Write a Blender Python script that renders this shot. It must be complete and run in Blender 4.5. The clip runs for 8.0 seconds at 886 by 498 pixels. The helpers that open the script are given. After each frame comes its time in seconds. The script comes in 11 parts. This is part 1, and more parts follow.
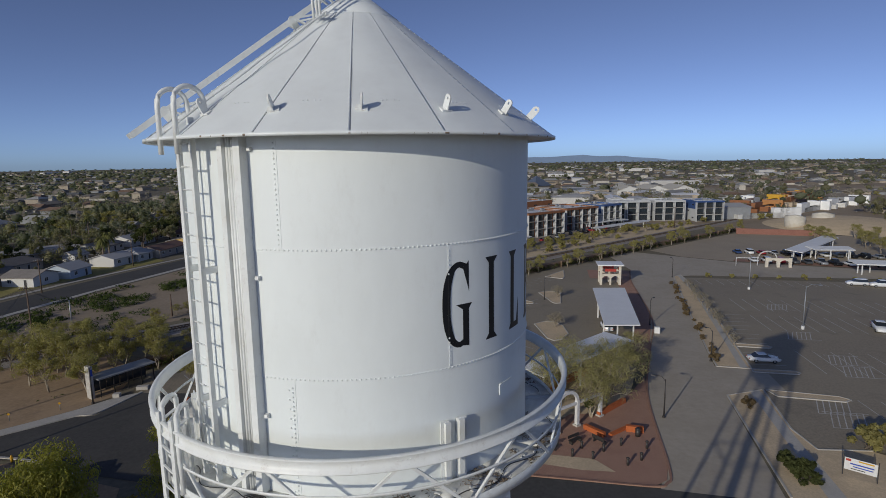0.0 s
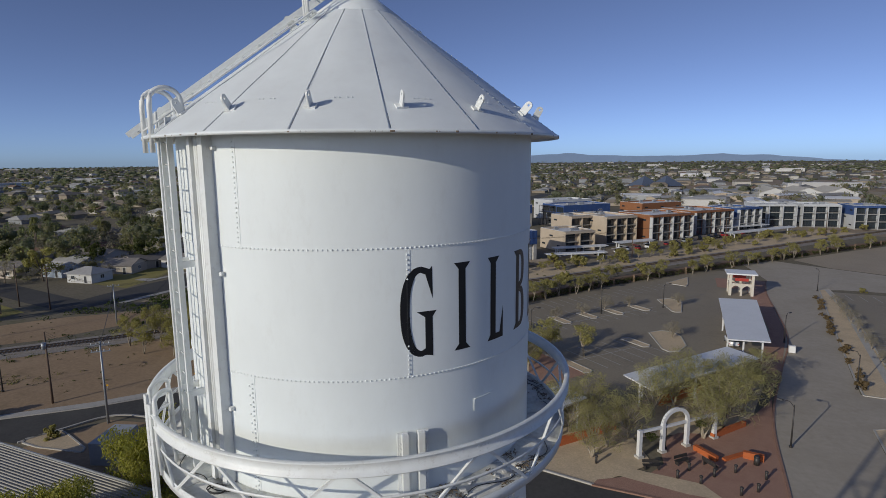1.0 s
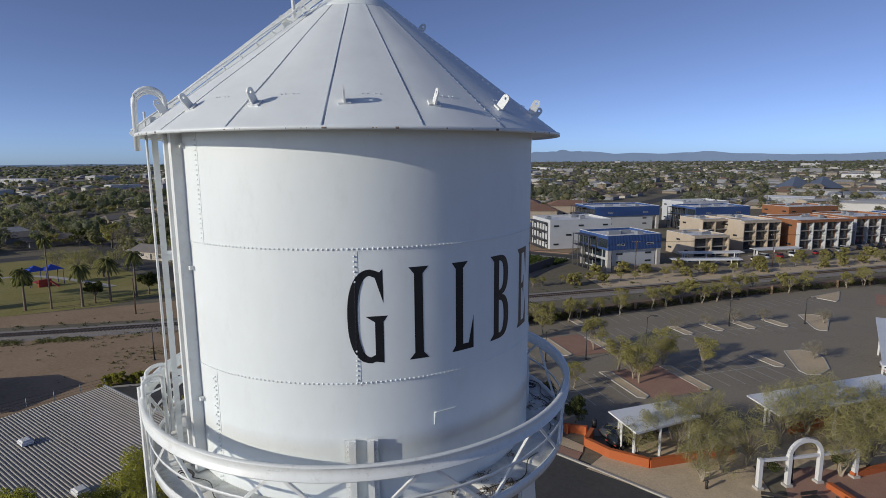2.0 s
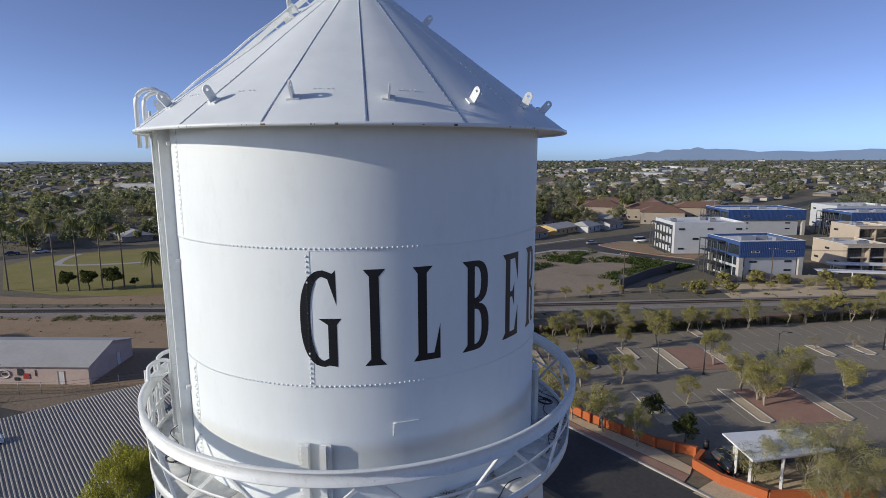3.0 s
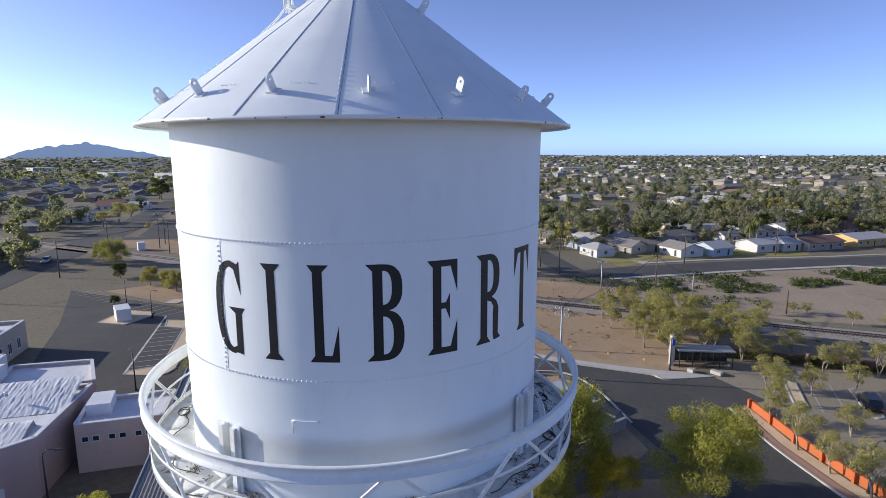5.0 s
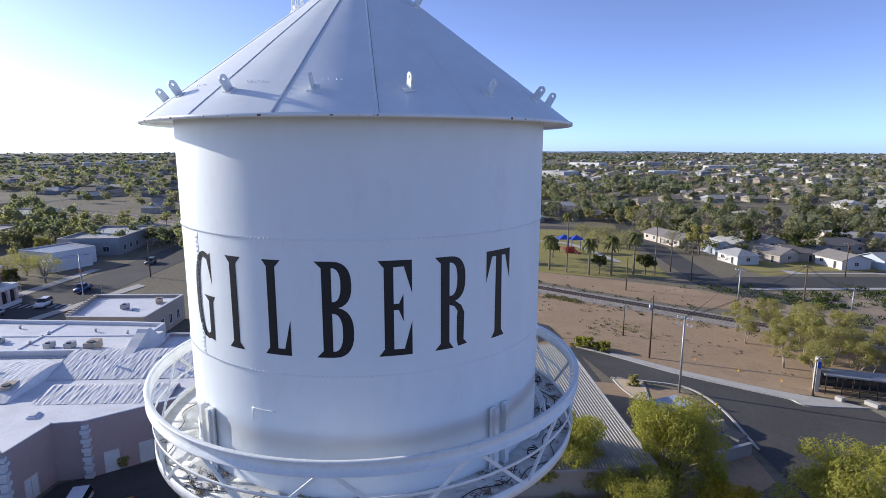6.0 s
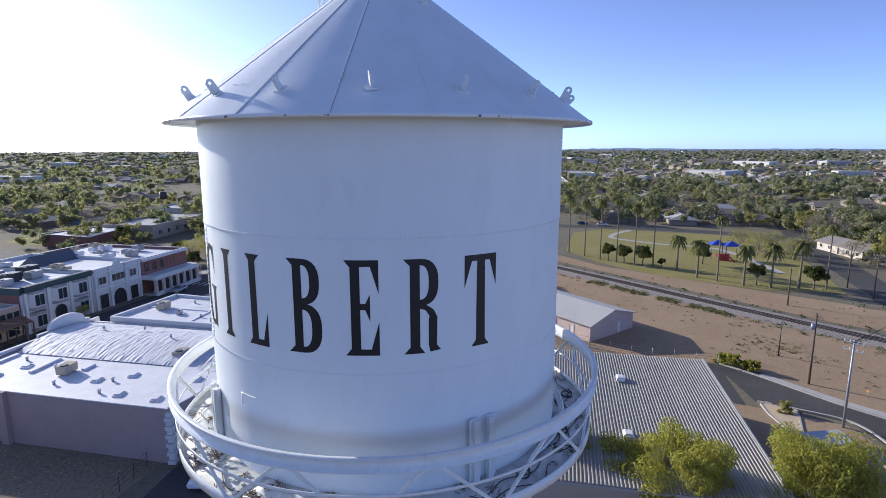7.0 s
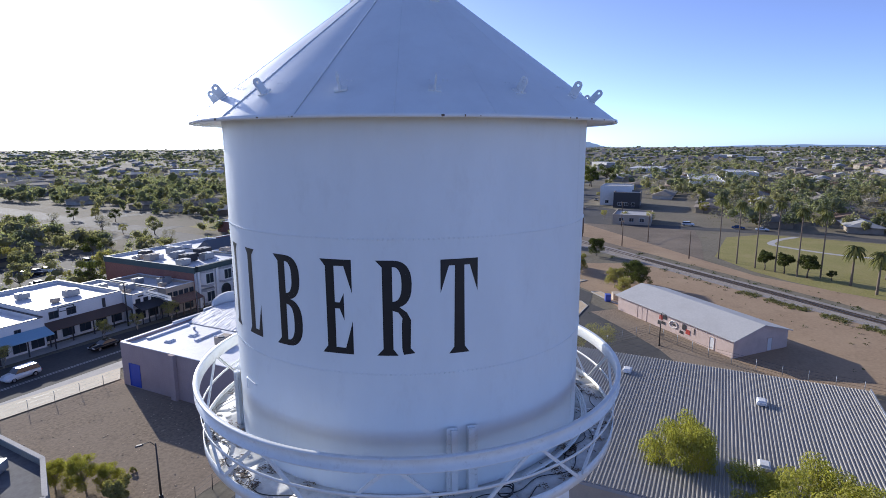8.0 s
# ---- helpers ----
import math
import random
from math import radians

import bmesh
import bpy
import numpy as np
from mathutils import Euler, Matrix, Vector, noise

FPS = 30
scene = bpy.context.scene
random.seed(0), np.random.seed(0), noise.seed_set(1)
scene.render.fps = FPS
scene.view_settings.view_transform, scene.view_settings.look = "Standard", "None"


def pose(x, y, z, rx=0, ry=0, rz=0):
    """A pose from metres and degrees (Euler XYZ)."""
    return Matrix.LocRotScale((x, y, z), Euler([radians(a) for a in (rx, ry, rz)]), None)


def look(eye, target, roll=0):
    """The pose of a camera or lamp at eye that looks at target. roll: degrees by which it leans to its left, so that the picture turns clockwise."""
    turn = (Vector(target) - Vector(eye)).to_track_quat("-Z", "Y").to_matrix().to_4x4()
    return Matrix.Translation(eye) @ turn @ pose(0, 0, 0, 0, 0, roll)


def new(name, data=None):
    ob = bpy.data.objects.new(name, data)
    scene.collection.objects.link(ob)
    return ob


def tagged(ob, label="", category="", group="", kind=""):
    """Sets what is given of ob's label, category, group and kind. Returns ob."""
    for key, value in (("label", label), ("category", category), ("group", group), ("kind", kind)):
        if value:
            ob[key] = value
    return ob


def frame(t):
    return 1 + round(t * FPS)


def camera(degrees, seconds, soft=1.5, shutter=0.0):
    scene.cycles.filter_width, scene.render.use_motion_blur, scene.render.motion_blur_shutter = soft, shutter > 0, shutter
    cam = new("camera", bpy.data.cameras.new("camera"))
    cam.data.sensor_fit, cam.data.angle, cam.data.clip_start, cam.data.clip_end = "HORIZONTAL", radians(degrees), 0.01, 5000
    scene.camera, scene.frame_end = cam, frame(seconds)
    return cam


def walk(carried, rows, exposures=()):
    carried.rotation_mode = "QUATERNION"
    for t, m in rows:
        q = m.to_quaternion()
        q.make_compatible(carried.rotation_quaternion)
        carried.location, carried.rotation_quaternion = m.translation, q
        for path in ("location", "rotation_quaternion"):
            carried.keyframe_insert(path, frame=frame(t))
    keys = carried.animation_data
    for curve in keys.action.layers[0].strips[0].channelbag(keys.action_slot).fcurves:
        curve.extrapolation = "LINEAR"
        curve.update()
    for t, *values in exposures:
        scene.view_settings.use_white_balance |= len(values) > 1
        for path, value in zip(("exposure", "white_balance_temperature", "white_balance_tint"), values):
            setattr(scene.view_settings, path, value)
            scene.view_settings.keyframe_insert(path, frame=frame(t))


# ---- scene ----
cam = camera(76.59, 8.0, soft=0.5)
PATH = [
    (0, look((3.281, -9.430, 32.923), (-0.493, 9.962, 29.805), -0.85)),
    (0.5, look((4.254, -9.001, 32.921), (-1.654, 9.849, 29.795), -0.72)),
    (1, look((5.149, -8.431, 32.920), (-2.674, 9.706, 29.778), -0.55)),
    (1.5, look((5.979, -7.760, 32.904), (-3.758, 9.423, 29.754), -0.47)),
    (2.8, look((7.781, -5.672, 32.900), (-6.347, 8.115, 29.686), -0.33)),
    (3, look((7.942, -5.339, 32.889), (-6.730, 7.865, 29.667), -0.28)),
    (3.5, look((8.436, -4.408, 32.892), (-7.209, 7.614, 29.620), -0.17)),
    (4, look((8.856, -3.399, 32.886), (-8.021, 6.806, 29.563), -0.16)),
    (4.5, look((9.234, -2.371, 32.884), (-8.830, 5.530, 29.527), -0.09)),
    (4.7, look((9.325, -1.951, 32.881), (-9.189, 4.823, 29.510), -0.13)),
    (5.8, look((9.522, 0.400, 32.883), (-10.060, 2.481, 29.385), -0.07)),
    (6, look((9.527, 0.828, 32.896), (-10.140, 1.743, 29.374), 0.03)),
    (6.5, look((9.378, 1.880, 32.894), (-10.244, 0.332, 29.345), -0.09)),
    (7, look((9.122, 2.913, 32.910), (-10.124, -1.175, 29.321), -0.13)),
    (7.5, look((8.772, 3.898, 32.938), (-9.822, -2.506, 29.298), -0.14)),
    (8, look((8.286, 4.740, 32.945), (-9.336, -3.974, 29.266), -0.25)),
]
walk(cam, PATH, exposures=[(0.0, -0.30, 6300, 6), (1.5, -0.05, 6290, 6), (3.5, 0.49, 6220, 8), (4.5, 0.86, 6150, 9), (6.5, 1.13, 6000, 10), (8.0, 1.06, 5860, 11)])

# ---- world and sun ----
SUN_AZ, SUN_EL = math.atan2(-0.417, -0.909), radians(17.5)   # compass angle from +y towards +x, and height
world = bpy.data.worlds.new("world")
scene.world = world
world.use_nodes = True
wn = world.node_tree
sky = wn.nodes.new("ShaderNodeTexSky")
sky.sky_type, sky.sun_disc = "NISHITA", False
sky.sun_elevation, sky.sun_rotation = SUN_EL, SUN_AZ
sky.altitude, sky.air_density, sky.dust_density, sky.ozone_density = 1500, 0.42, 1.6, 4.5
tone = wn.nodes.new("ShaderNodeHueSaturation")   # a faintly dusty winter sky
tone.inputs["Saturation"].default_value = 0.84
tone.inputs["Hue"].default_value = 0.507
wn.links.new(sky.outputs[0], tone.inputs["Color"])
wn.links.new(tone.outputs[0], wn.nodes["Background"].inputs[0])
wn.nodes["Background"].inputs[1].default_value = 0.128
sun = new("sun", bpy.data.lights.new("sun", "SUN"))
sun.data.energy, sun.data.angle, sun.data.color = 2.7, radians(0.53), (1.0, 0.90, 0.75)
sun_way = Vector((math.sin(SUN_AZ) * math.cos(SUN_EL), math.cos(SUN_AZ) * math.cos(SUN_EL), math.sin(SUN_EL)))
sun.matrix_world = look(sun_way * 200, (0, 0, 0))

# ---- building blocks ----


def mesh_of(bm, name, *mats, smooth=False):
    me = bpy.data.meshes.new(name)
    bm.to_mesh(me)
    bm.free()
    for m in mats:
        me.materials.append(m)
    if smooth:
        me.polygons.foreach_set("use_smooth", [True] * len(me.polygons))
    return me


def thing(name, label, category, group="", at=(0, 0, 0), turn=0.0):
    """An Empty at a thing's base, which carries its parts."""
    ob = new(name)
    ob.empty_display_size = 0.3
    ob.matrix_basis = pose(*at, 0, 0, turn)
    return tagged(ob, label, category, group)


def part(name, bm, material, parent, label="", smooth=False, kind=""):
    mats = material if isinstance(material, (list, tuple)) else [material]
    ob = new(name, mesh_of(bm, name, *mats, smooth=smooth))
    ob.parent = parent
    return tagged(ob, label, kind=kind)


def share(name, me, parent, m):
    """One more piece on a mesh that others use too."""
    ob = new(name, me)
    ob.parent = parent
    ob.matrix_basis = m
    return ob


def solo(name, bm, material, label="", category="", kind="", group="", smooth=False):
    mats = material if isinstance(material, (list, tuple)) else [material]
    return tagged(new(name, mesh_of(bm, name, *mats, smooth=smooth)), label, category, group, kind)


def quad(bm, a, b, c, d, mi=0):
    f = bm.faces.new([bm.verts.new(p) for p in (a, b, c, d)])
    f.material_index = mi
    return f


def box(bm, cx, cy, z0, sx, sy, sz, turn=0.0, mi=0, taper=1.0):
    """A box on z0, centred at cx, cy, its top narrowed by taper."""
    c, s = math.cos(radians(turn)), math.sin(radians(turn))
    vs = []
    for k, z in ((1.0, z0), (taper, z0 + sz)):
        for px, py in ((-1, -1), (1, -1), (1, 1), (-1, 1)):
            x, y = px * sx / 2 * k, py * sy / 2 * k
            vs.append(bm.verts.new((cx + c * x - s * y, cy + s * x + c * y, z)))
    for idx in ((3, 2, 1, 0), (4, 5, 6, 7), (0, 1, 5, 4), (1, 2, 6, 5), (2, 3, 7, 6), (3, 0, 4, 7)):
        bm.faces.new([vs[i] for i in idx]).material_index = mi
    return bm


def bar(bm, a, b, w, h=None, up=(0, 0, 1), mi=0):
    """A square bar from a to b."""
    a, b = Vector(a), Vector(b)
    d = (b - a).normalized()
    u = Vector(up)
    if abs(d.dot(u)) > 0.98:
        u = Vector((1, 0, 0))
    s = d.cross(u).normalized()
    t = s.cross(d).normalized()
    h = h or w
    vs = []
    for p in (a, b):
        for i, j in ((-1, -1), (1, -1), (1, 1), (-1, 1)):
            vs.append(bm.verts.new(p + s * (i * w / 2) + t * (j * h / 2)))
    for idx in ((3, 2, 1, 0), (4, 5, 6, 7), (0, 1, 5, 4), (1, 2, 6, 5), (2, 3, 7, 6), (3, 0, 4, 7)):
        bm.faces.new([vs[i] for i in idx]).material_index = mi
    return bm


def tube(bm, points, radii, n=8, cap=True, mi=0):
    """A round, tapered tube through the points."""
    pts = [Vector(p) for p in points]
    if not isinstance(radii, (list, tuple)):
        radii = [radii] * len(pts)
    rings = []
    for i, p in enumerate(pts):
        d = (pts[min(i + 1, len(pts) - 1)] - pts[max(i - 1, 0)]).normalized()
        u = Vector((0, 0, 1)) if abs(d.z) < 0.9 else Vector((1, 0, 0))
        s = d.cross(u).normalized()
        t = s.cross(d)
        rings.append([bm.verts.new(p + (s * math.cos(k * math.tau / n) + t * math.sin(k * math.tau / n)) * radii[i]) for k in range(n)])
    for r, q in zip(rings, rings[1:]):
        for k in range(n):
            f = bm.faces.new((r[k], r[(k + 1) % n], q[(k + 1) % n], q[k]))
            f.material_index, f.smooth = mi, True
    if cap:
        bm.faces.new(list(reversed(rings[0]))).material_index = mi
        bm.faces.new(rings[-1]).material_index = mi
    return bm


def ring_band(bm, profile, a0=0.0, a1=360.0, n=96, mi=0):
    """Turns a closed profile of (r, z) round the z axis between two angles."""
    full = abs(a1 - a0) >= 359.9
    steps = n if full else n + 1
    rows = []
    for i in range(steps):
        a = radians(a0 + (a1 - a0) * i / n)
        rows.append([bm.verts.new((r * math.cos(a), r * math.sin(a), z)) for r, z in profile])
    for i in range(n):
        p, q = rows[i], rows[(i + 1) % steps]
        for k in range(len(profile)):
            j = (k + 1) % len(profile)
            f = bm.faces.new((p[k], q[k], q[j], p[j]))
            f.material_index, f.smooth = mi, True
    if not full:
        bm.faces.new(list(reversed(rows[0])))
        bm.faces.new(rows[-1])
    bmesh.ops.recalc_face_normals(bm, faces=bm.faces)
    return bm


def poly(bm, pts, z, mi=0):
    f = bm.faces.new([bm.verts.new((x, y, z)) for x, y in pts])
    f.material_index = mi
    if f.normal.z < 0 or f.calc_area() and (f.normal_update() or f.normal.z < 0):
        f.normal_flip()
    return bm


def slab(bm, pts, z0, z1, mi=0):
    """A prism over the outline."""
    area = sum(a[0] * b[1] - b[0] * a[1] for a, b in zip(pts, pts[1:] + pts[:1]))
    pts = pts if area > 0 else pts[::-1]
    lo = [bm.verts.new((x, y, z0)) for x, y in pts]
    hi = [bm.verts.new((x, y, z1)) for x, y in pts]
    bm.faces.new(hi).material_index = mi
    bm.faces.new(lo[::-1]).material_index = mi
    for i in range(len(pts)):
        j = (i + 1) % len(pts)
        bm.faces.new((lo[i], lo[j], hi[j], hi[i])).material_index = mi
    return bm


def strip(bm, line, width, z, mi=0, height=0.0):
    """A flat band (or a low wall, with a height) along a line of points."""
    pts = [Vector((x, y)) for x, y in line]
    left, right = [], []
    for i, p in enumerate(pts):
        d = (pts[min(i + 1, len(pts) - 1)] - pts[max(i - 1, 0)]).normalized()
        nrm = Vector((-d.y, d.x)) * width / 2
        left.append(p + nrm), right.append(p - nrm)
    for i in range(len(pts) - 1):
        a, b, c, d = right[i], right[i + 1], left[i + 1], left[i]
        top = [bm.verts.new((*q, z + height)) for q in (a, b, c, d)]
        bm.faces.new(top).material_index = mi
        if height:
            low = [bm.verts.new((*q, z)) for q in (a, b, c, d)]
            for k in range(4):
                m = (k + 1) % 4
                bm.faces.new((low[k], low[m], top[m], top[k])).material_index = mi
    return bm


def curve_line(pts, n=8):
    """A smooth line through the points."""
    out = []
    for i in range(len(pts) - 1):
        p0, p1, p2, p3 = (Vector(pts[max(0, min(len(pts) - 1, i + k))]) for k in (-1, 0, 1, 2))
        for j in range(n):
            t = j / n
            out.append(tuple(0.5 * (2 * p1 + (p2 - p0) * t + (2 * p0 - 5 * p1 + 4 * p2 - p3) * t * t + (3 * p1 - p0 - 3 * p2 + p3) * t ** 3)))
    return out + [tuple(pts[-1])]

# ---- materials ----


def material(name, base, rough=0.6, metal=0.0, var=0.12, grain=8.0, stain=None, stain_size=0.6, stain_amount=0.35,
             bump=0.15, bump_size=None, piece=0.0, island=0.0, spec=0.5, stretch=(1, 1, 1), wear=None, wear_amount=0.4):
    """A surface with grain and stains at real-world size; sizes are noise scales in 1/m."""
    m = bpy.data.materials.new(name)
    m.use_nodes = True
    nt = m.node_tree
    N, L = nt.nodes, nt.links
    bsdf = N["Principled BSDF"]
    bsdf.inputs["Roughness"].default_value = rough
    bsdf.inputs["Metallic"].default_value = metal
    bsdf.inputs["Specular IOR Level"].default_value = spec
    geo = N.new("ShaderNodeNewGeometry")
    co = N.new("ShaderNodeVectorMath")
    co.operation = "MULTIPLY"
    co.inputs[1].default_value = stretch
    L.new(geo.outputs["Position"], co.inputs[0])

    def noise_tex(scale, detail=5, rough_=0.6):
        t = N.new("ShaderNodeTexNoise")
        t.inputs["Scale"].default_value, t.inputs["Detail"].default_value, t.inputs["Roughness"].default_value = scale, detail, rough_
        L.new(co.outputs[0], t.inputs["Vector"])
        return t

    def mix(fac, a, b, kind="MIX"):
        n = N.new("ShaderNodeMix")
        n.data_type, n.blend_type = "RGBA", kind
        for sock, v in ((n.inputs[0], fac), (n.inputs[6], a), (n.inputs[7], b)):
            if isinstance(v, (int, float)):
                sock.default_value = v
            elif isinstance(v, tuple):
                sock.default_value = (*v[:3], 1)
            else:
                L.new(v, sock)
        return n.outputs[2]

    def ramp(src, lo, hi):
        r = N.new("ShaderNodeMapRange")
        r.inputs[1].default_value, r.inputs[2].default_value = lo, hi
        L.new(src, r.inputs[0])
        return r.outputs[0]

    fine = noise_tex(grain)
    dark = tuple(c * (1 - var) for c in base)
    light = tuple(min(1, c * (1 + var)) for c in base)
    col = mix(ramp(fine.outputs[0], 0.3, 0.7), dark, light)
    if stain:
        big = noise_tex(stain_size, 6, 0.65)
        r = ramp(big.outputs[0], 0.45, 0.72)
        k = N.new("ShaderNodeMath")
        k.operation = "MULTIPLY"
        k.inputs[1].default_value = stain_amount
        L.new(r, k.inputs[0])
        col = mix(k.outputs[0], col, stain)
    if wear:
        patch = noise_tex(stain_size * 3.1, 8, 0.75)
        r = ramp(patch.outputs[0], 0.55, 0.68)
        k = N.new("ShaderNodeMath")
        k.operation = "MULTIPLY"
        k.inputs[1].default_value = wear_amount
        L.new(r, k.inputs[0])
        col = mix(k.outputs[0], col, wear)
    for amount, src in ((piece, "object"), (island, "island")):
        if amount:
            out = N.new("ShaderNodeObjectInfo").outputs["Random"] if src == "object" else geo.outputs["Random Per Island"]
            r = N.new("ShaderNodeMapRange")
            r.inputs[3].default_value, r.inputs[4].default_value = 1 - amount, 1 + amount
            L.new(out, r.inputs[0])
            hsv = N.new("ShaderNodeHueSaturation")
            L.new(r.outputs[0], hsv.inputs["Value"])
            L.new(col, hsv.inputs["Color"])
            col = hsv.outputs[0]
    L.new(col, bsdf.inputs["Base Color"])
    if bump:
        b = N.new("ShaderNodeBump")
        b.inputs["Strength"].default_value = bump
        b.inputs["Distance"].default_value = 0.02
        src = noise_tex(bump_size, 4).outputs[0] if bump_size else fine.outputs[0]
        L.new(src, b.inputs["Height"])
        L.new(b.outputs[0], bsdf.inputs["Normal"])
    return m


def glass(name, tint=(0.03, 0.04, 0.05), rough=0.08):
    """Dark window glass seen from outside by day."""
    m = bpy.data.materials.new(name)
    m.use_nodes = True
    b = m.node_tree.nodes["Principled BSDF"]
    b.inputs["Base Color"].default_value = (*tint, 1)
    b.inputs["Roughness"].default_value = rough
    b.inputs["Specular IOR Level"].default_value = 0.9
    return m


def leaf(name, base, var=0.35, trans=0.25):
    """Foliage, varied leaf clump by leaf clump, with some light through it."""
    m = material(name, base, rough=0.85, var=0.15, grain=3.0, bump=0, island=var, piece=0.12, spec=0.08)
    nt = m.node_tree
    bsdf, out = nt.nodes["Principled BSDF"], nt.nodes["Material Output"]
    tr = nt.nodes.new("ShaderNodeBsdfTranslucent")
    tr.inputs[0].default_value = (base[0] * 1.3, base[1] * 1.4, base[2] * 0.7, 1)
    ms = nt.nodes.new("ShaderNodeMixShader")
    ms.inputs[0].default_value = trans
    nt.links.new(bsdf.outputs[0], ms.inputs[1])
    nt.links.new(tr.outputs[0], ms.inputs[2])
    nt.links.new(ms.outputs[0], out.inputs[0])
    return m


TANK_WHITE = material("tank_paint", (0.81, 0.845, 0.84), 0.58, var=0.025, grain=1.5, stain=(0.735, 0.765, 0.755), stain_size=0.9, stain_amount=0.5,
                      bump=0.06, bump_size=2.2, stretch=(1, 1, 0.45), wear=(0.58, 0.57, 0.54), wear_amount=0.14)
ROOF_WHITE = material("roof_paint", (0.80, 0.83, 0.83), 0.40, var=0.02, grain=2.0, stain=(0.64, 0.65, 0.66), stain_size=1.2, stain_amount=0.35,
                      bump=0.25, bump_size=1.1, piece=0.02, wear=(0.62, 0.55, 0.45), wear_amount=0.08)
STEEL_WHITE = material("railing_paint", (0.80, 0.815, 0.80), 0.42, var=0.04, grain=12, stain=(0.60, 0.58, 0.52), stain_size=3.0, stain_amount=0.35, bump=0.1,
                       wear=(0.35, 0.28, 0.22), wear_amount=0.25)
DECK_WHITE = material("deck_paint", (0.72, 0.72, 0.69), 0.6, var=0.1, grain=9, stain=(0.44, 0.41, 0.36), stain_size=2.2, stain_amount=0.7, bump=0.2,
                      wear=(0.26, 0.24, 0.20), wear_amount=0.35)
LETTER_BLACK = material("letter_paint", (0.012, 0.013, 0.016), 0.35, var=0.15, grain=5, bump=0.03, stain=(0.02, 0.02, 0.024), stain_size=3)
GAP_DARK = material("seam_shadow_gap", (0.12, 0.12, 0.13), 0.8, var=0.3, grain=6, bump=0)
DEBRIS = material("nest_twigs", (0.19, 0.145, 0.10), 0.9, var=0.4, grain=6, bump=0, island=0.6)
CABLE = material("black_cable", (0.03, 0.03, 0.03), 0.6, var=0.2, bump=0)

DIRT = material("desert_ground", (0.195, 0.172, 0.125), 0.95, var=0.22, grain=1.3, stain=(0.26, 0.222, 0.158), stain_size=0.035, stain_amount=0.8,
                wear=(0.12, 0.125, 0.055), wear_amount=0.7, bump=0.35, bump_size=2.0, spec=0.15)
FIELD = material("bare_dirt_field", (0.365, 0.262, 0.168), 0.95, var=0.16, grain=1.8, stain=(0.45, 0.33, 0.215), stain_size=0.07, stain_amount=0.8,
                 wear=(0.22, 0.165, 0.105), wear_amount=0.5, bump=0.5, bump_size=1.2, spec=0.1)
FIELD_GREY = material("grey_brown_field", (0.205, 0.168, 0.128), 0.95, var=0.18, grain=1.5, stain=(0.29, 0.238, 0.178), stain_size=0.06, stain_amount=0.8,
                      wear=(0.11, 0.10, 0.07), wear_amount=0.5, bump=0.5, bump_size=1.2, spec=0.1)
FIELD_PALE = material("pale_vacant_ground", (0.36, 0.288, 0.215), 0.95, var=0.14, grain=1.5, stain=(0.27, 0.222, 0.145), stain_size=0.05, stain_amount=0.7,
                      wear=(0.15, 0.135, 0.085), wear_amount=0.5, bump=0.4, bump_size=1.2, spec=0.1)
SAND = material("decomposed_granite", (0.64, 0.51, 0.345), 0.95, var=0.14, grain=5, stain=(0.45, 0.36, 0.255), stain_size=0.3, stain_amount=0.6, bump=0.3, spec=0.1)
LOT = material("scraped_lot", (0.27, 0.212, 0.152), 0.95, var=0.32, grain=2.6, stain=(0.31, 0.25, 0.185), stain_size=0.09, stain_amount=0.8, wear=(0.19, 0.15, 0.11), wear_amount=0.6, bump=0.5, bump_size=1.4, spec=0.1)
ASPHALT = material("asphalt", (0.29, 0.25, 0.19), 0.75, var=0.18, grain=3.0, stain=(0.33, 0.285, 0.21), stain_size=0.06, stain_amount=0.8,
                   wear=(0.185, 0.16, 0.12), wear_amount=0.5, bump=0.05, bump_size=14, spec=0.25)
ROAD = material("road_asphalt", (0.44, 0.39, 0.318), 0.8, var=0.07, grain=1.2, stain=(0.35, 0.302, 0.235), stain_size=0.09, stain_amount=0.7,
                wear=(0.33, 0.275, 0.205), wear_amount=0.4, bump=0.03, bump_size=14, spec=0.25)
LOT_PALE = material("pale_worn_asphalt", (0.40, 0.335, 0.25), 0.8, var=0.12, grain=2.0, stain=(0.33, 0.28, 0.21), stain_size=0.07, stain_amount=0.7, bump=0.04, bump_size=14, spec=0.25)
CONCRETE = material("concrete", (0.49, 0.465, 0.425), 0.85, var=0.10, grain=6, stain=(0.38, 0.355, 0.32), stain_size=0.5, stain_amount=0.6, bump=0.12, spec=0.25)
PAVER = material("brick_paving", (0.37, 0.225, 0.165), 0.85, var=0.22, grain=9, stain=(0.30, 0.165, 0.125), stain_size=0.6, stain_amount=0.6, bump=0.15, spec=0.2, piece=0.12)
PAINT_LINE = material("road_marking", (0.55, 0.54, 0.51), 0.7, var=0.15, grain=3, stain=(0.25, 0.24, 0.23), stain_size=0.8, stain_amount=0.7, bump=0.05)
GRASS = material("mown_lawn", (0.29, 0.262, 0.095), 0.95, var=0.25, grain=2.2, stain=(0.37, 0.305, 0.14), stain_size=0.12, stain_amount=0.8, bump=0.5, bump_size=9, spec=0.1)
WEEDS_PALE = leaf("pale_weed_leaves", (0.20, 0.185, 0.085), 0.4, 0.25)
WEEDS = leaf("weed_leaves", (0.07, 0.095, 0.028), 0.45, 0.15)
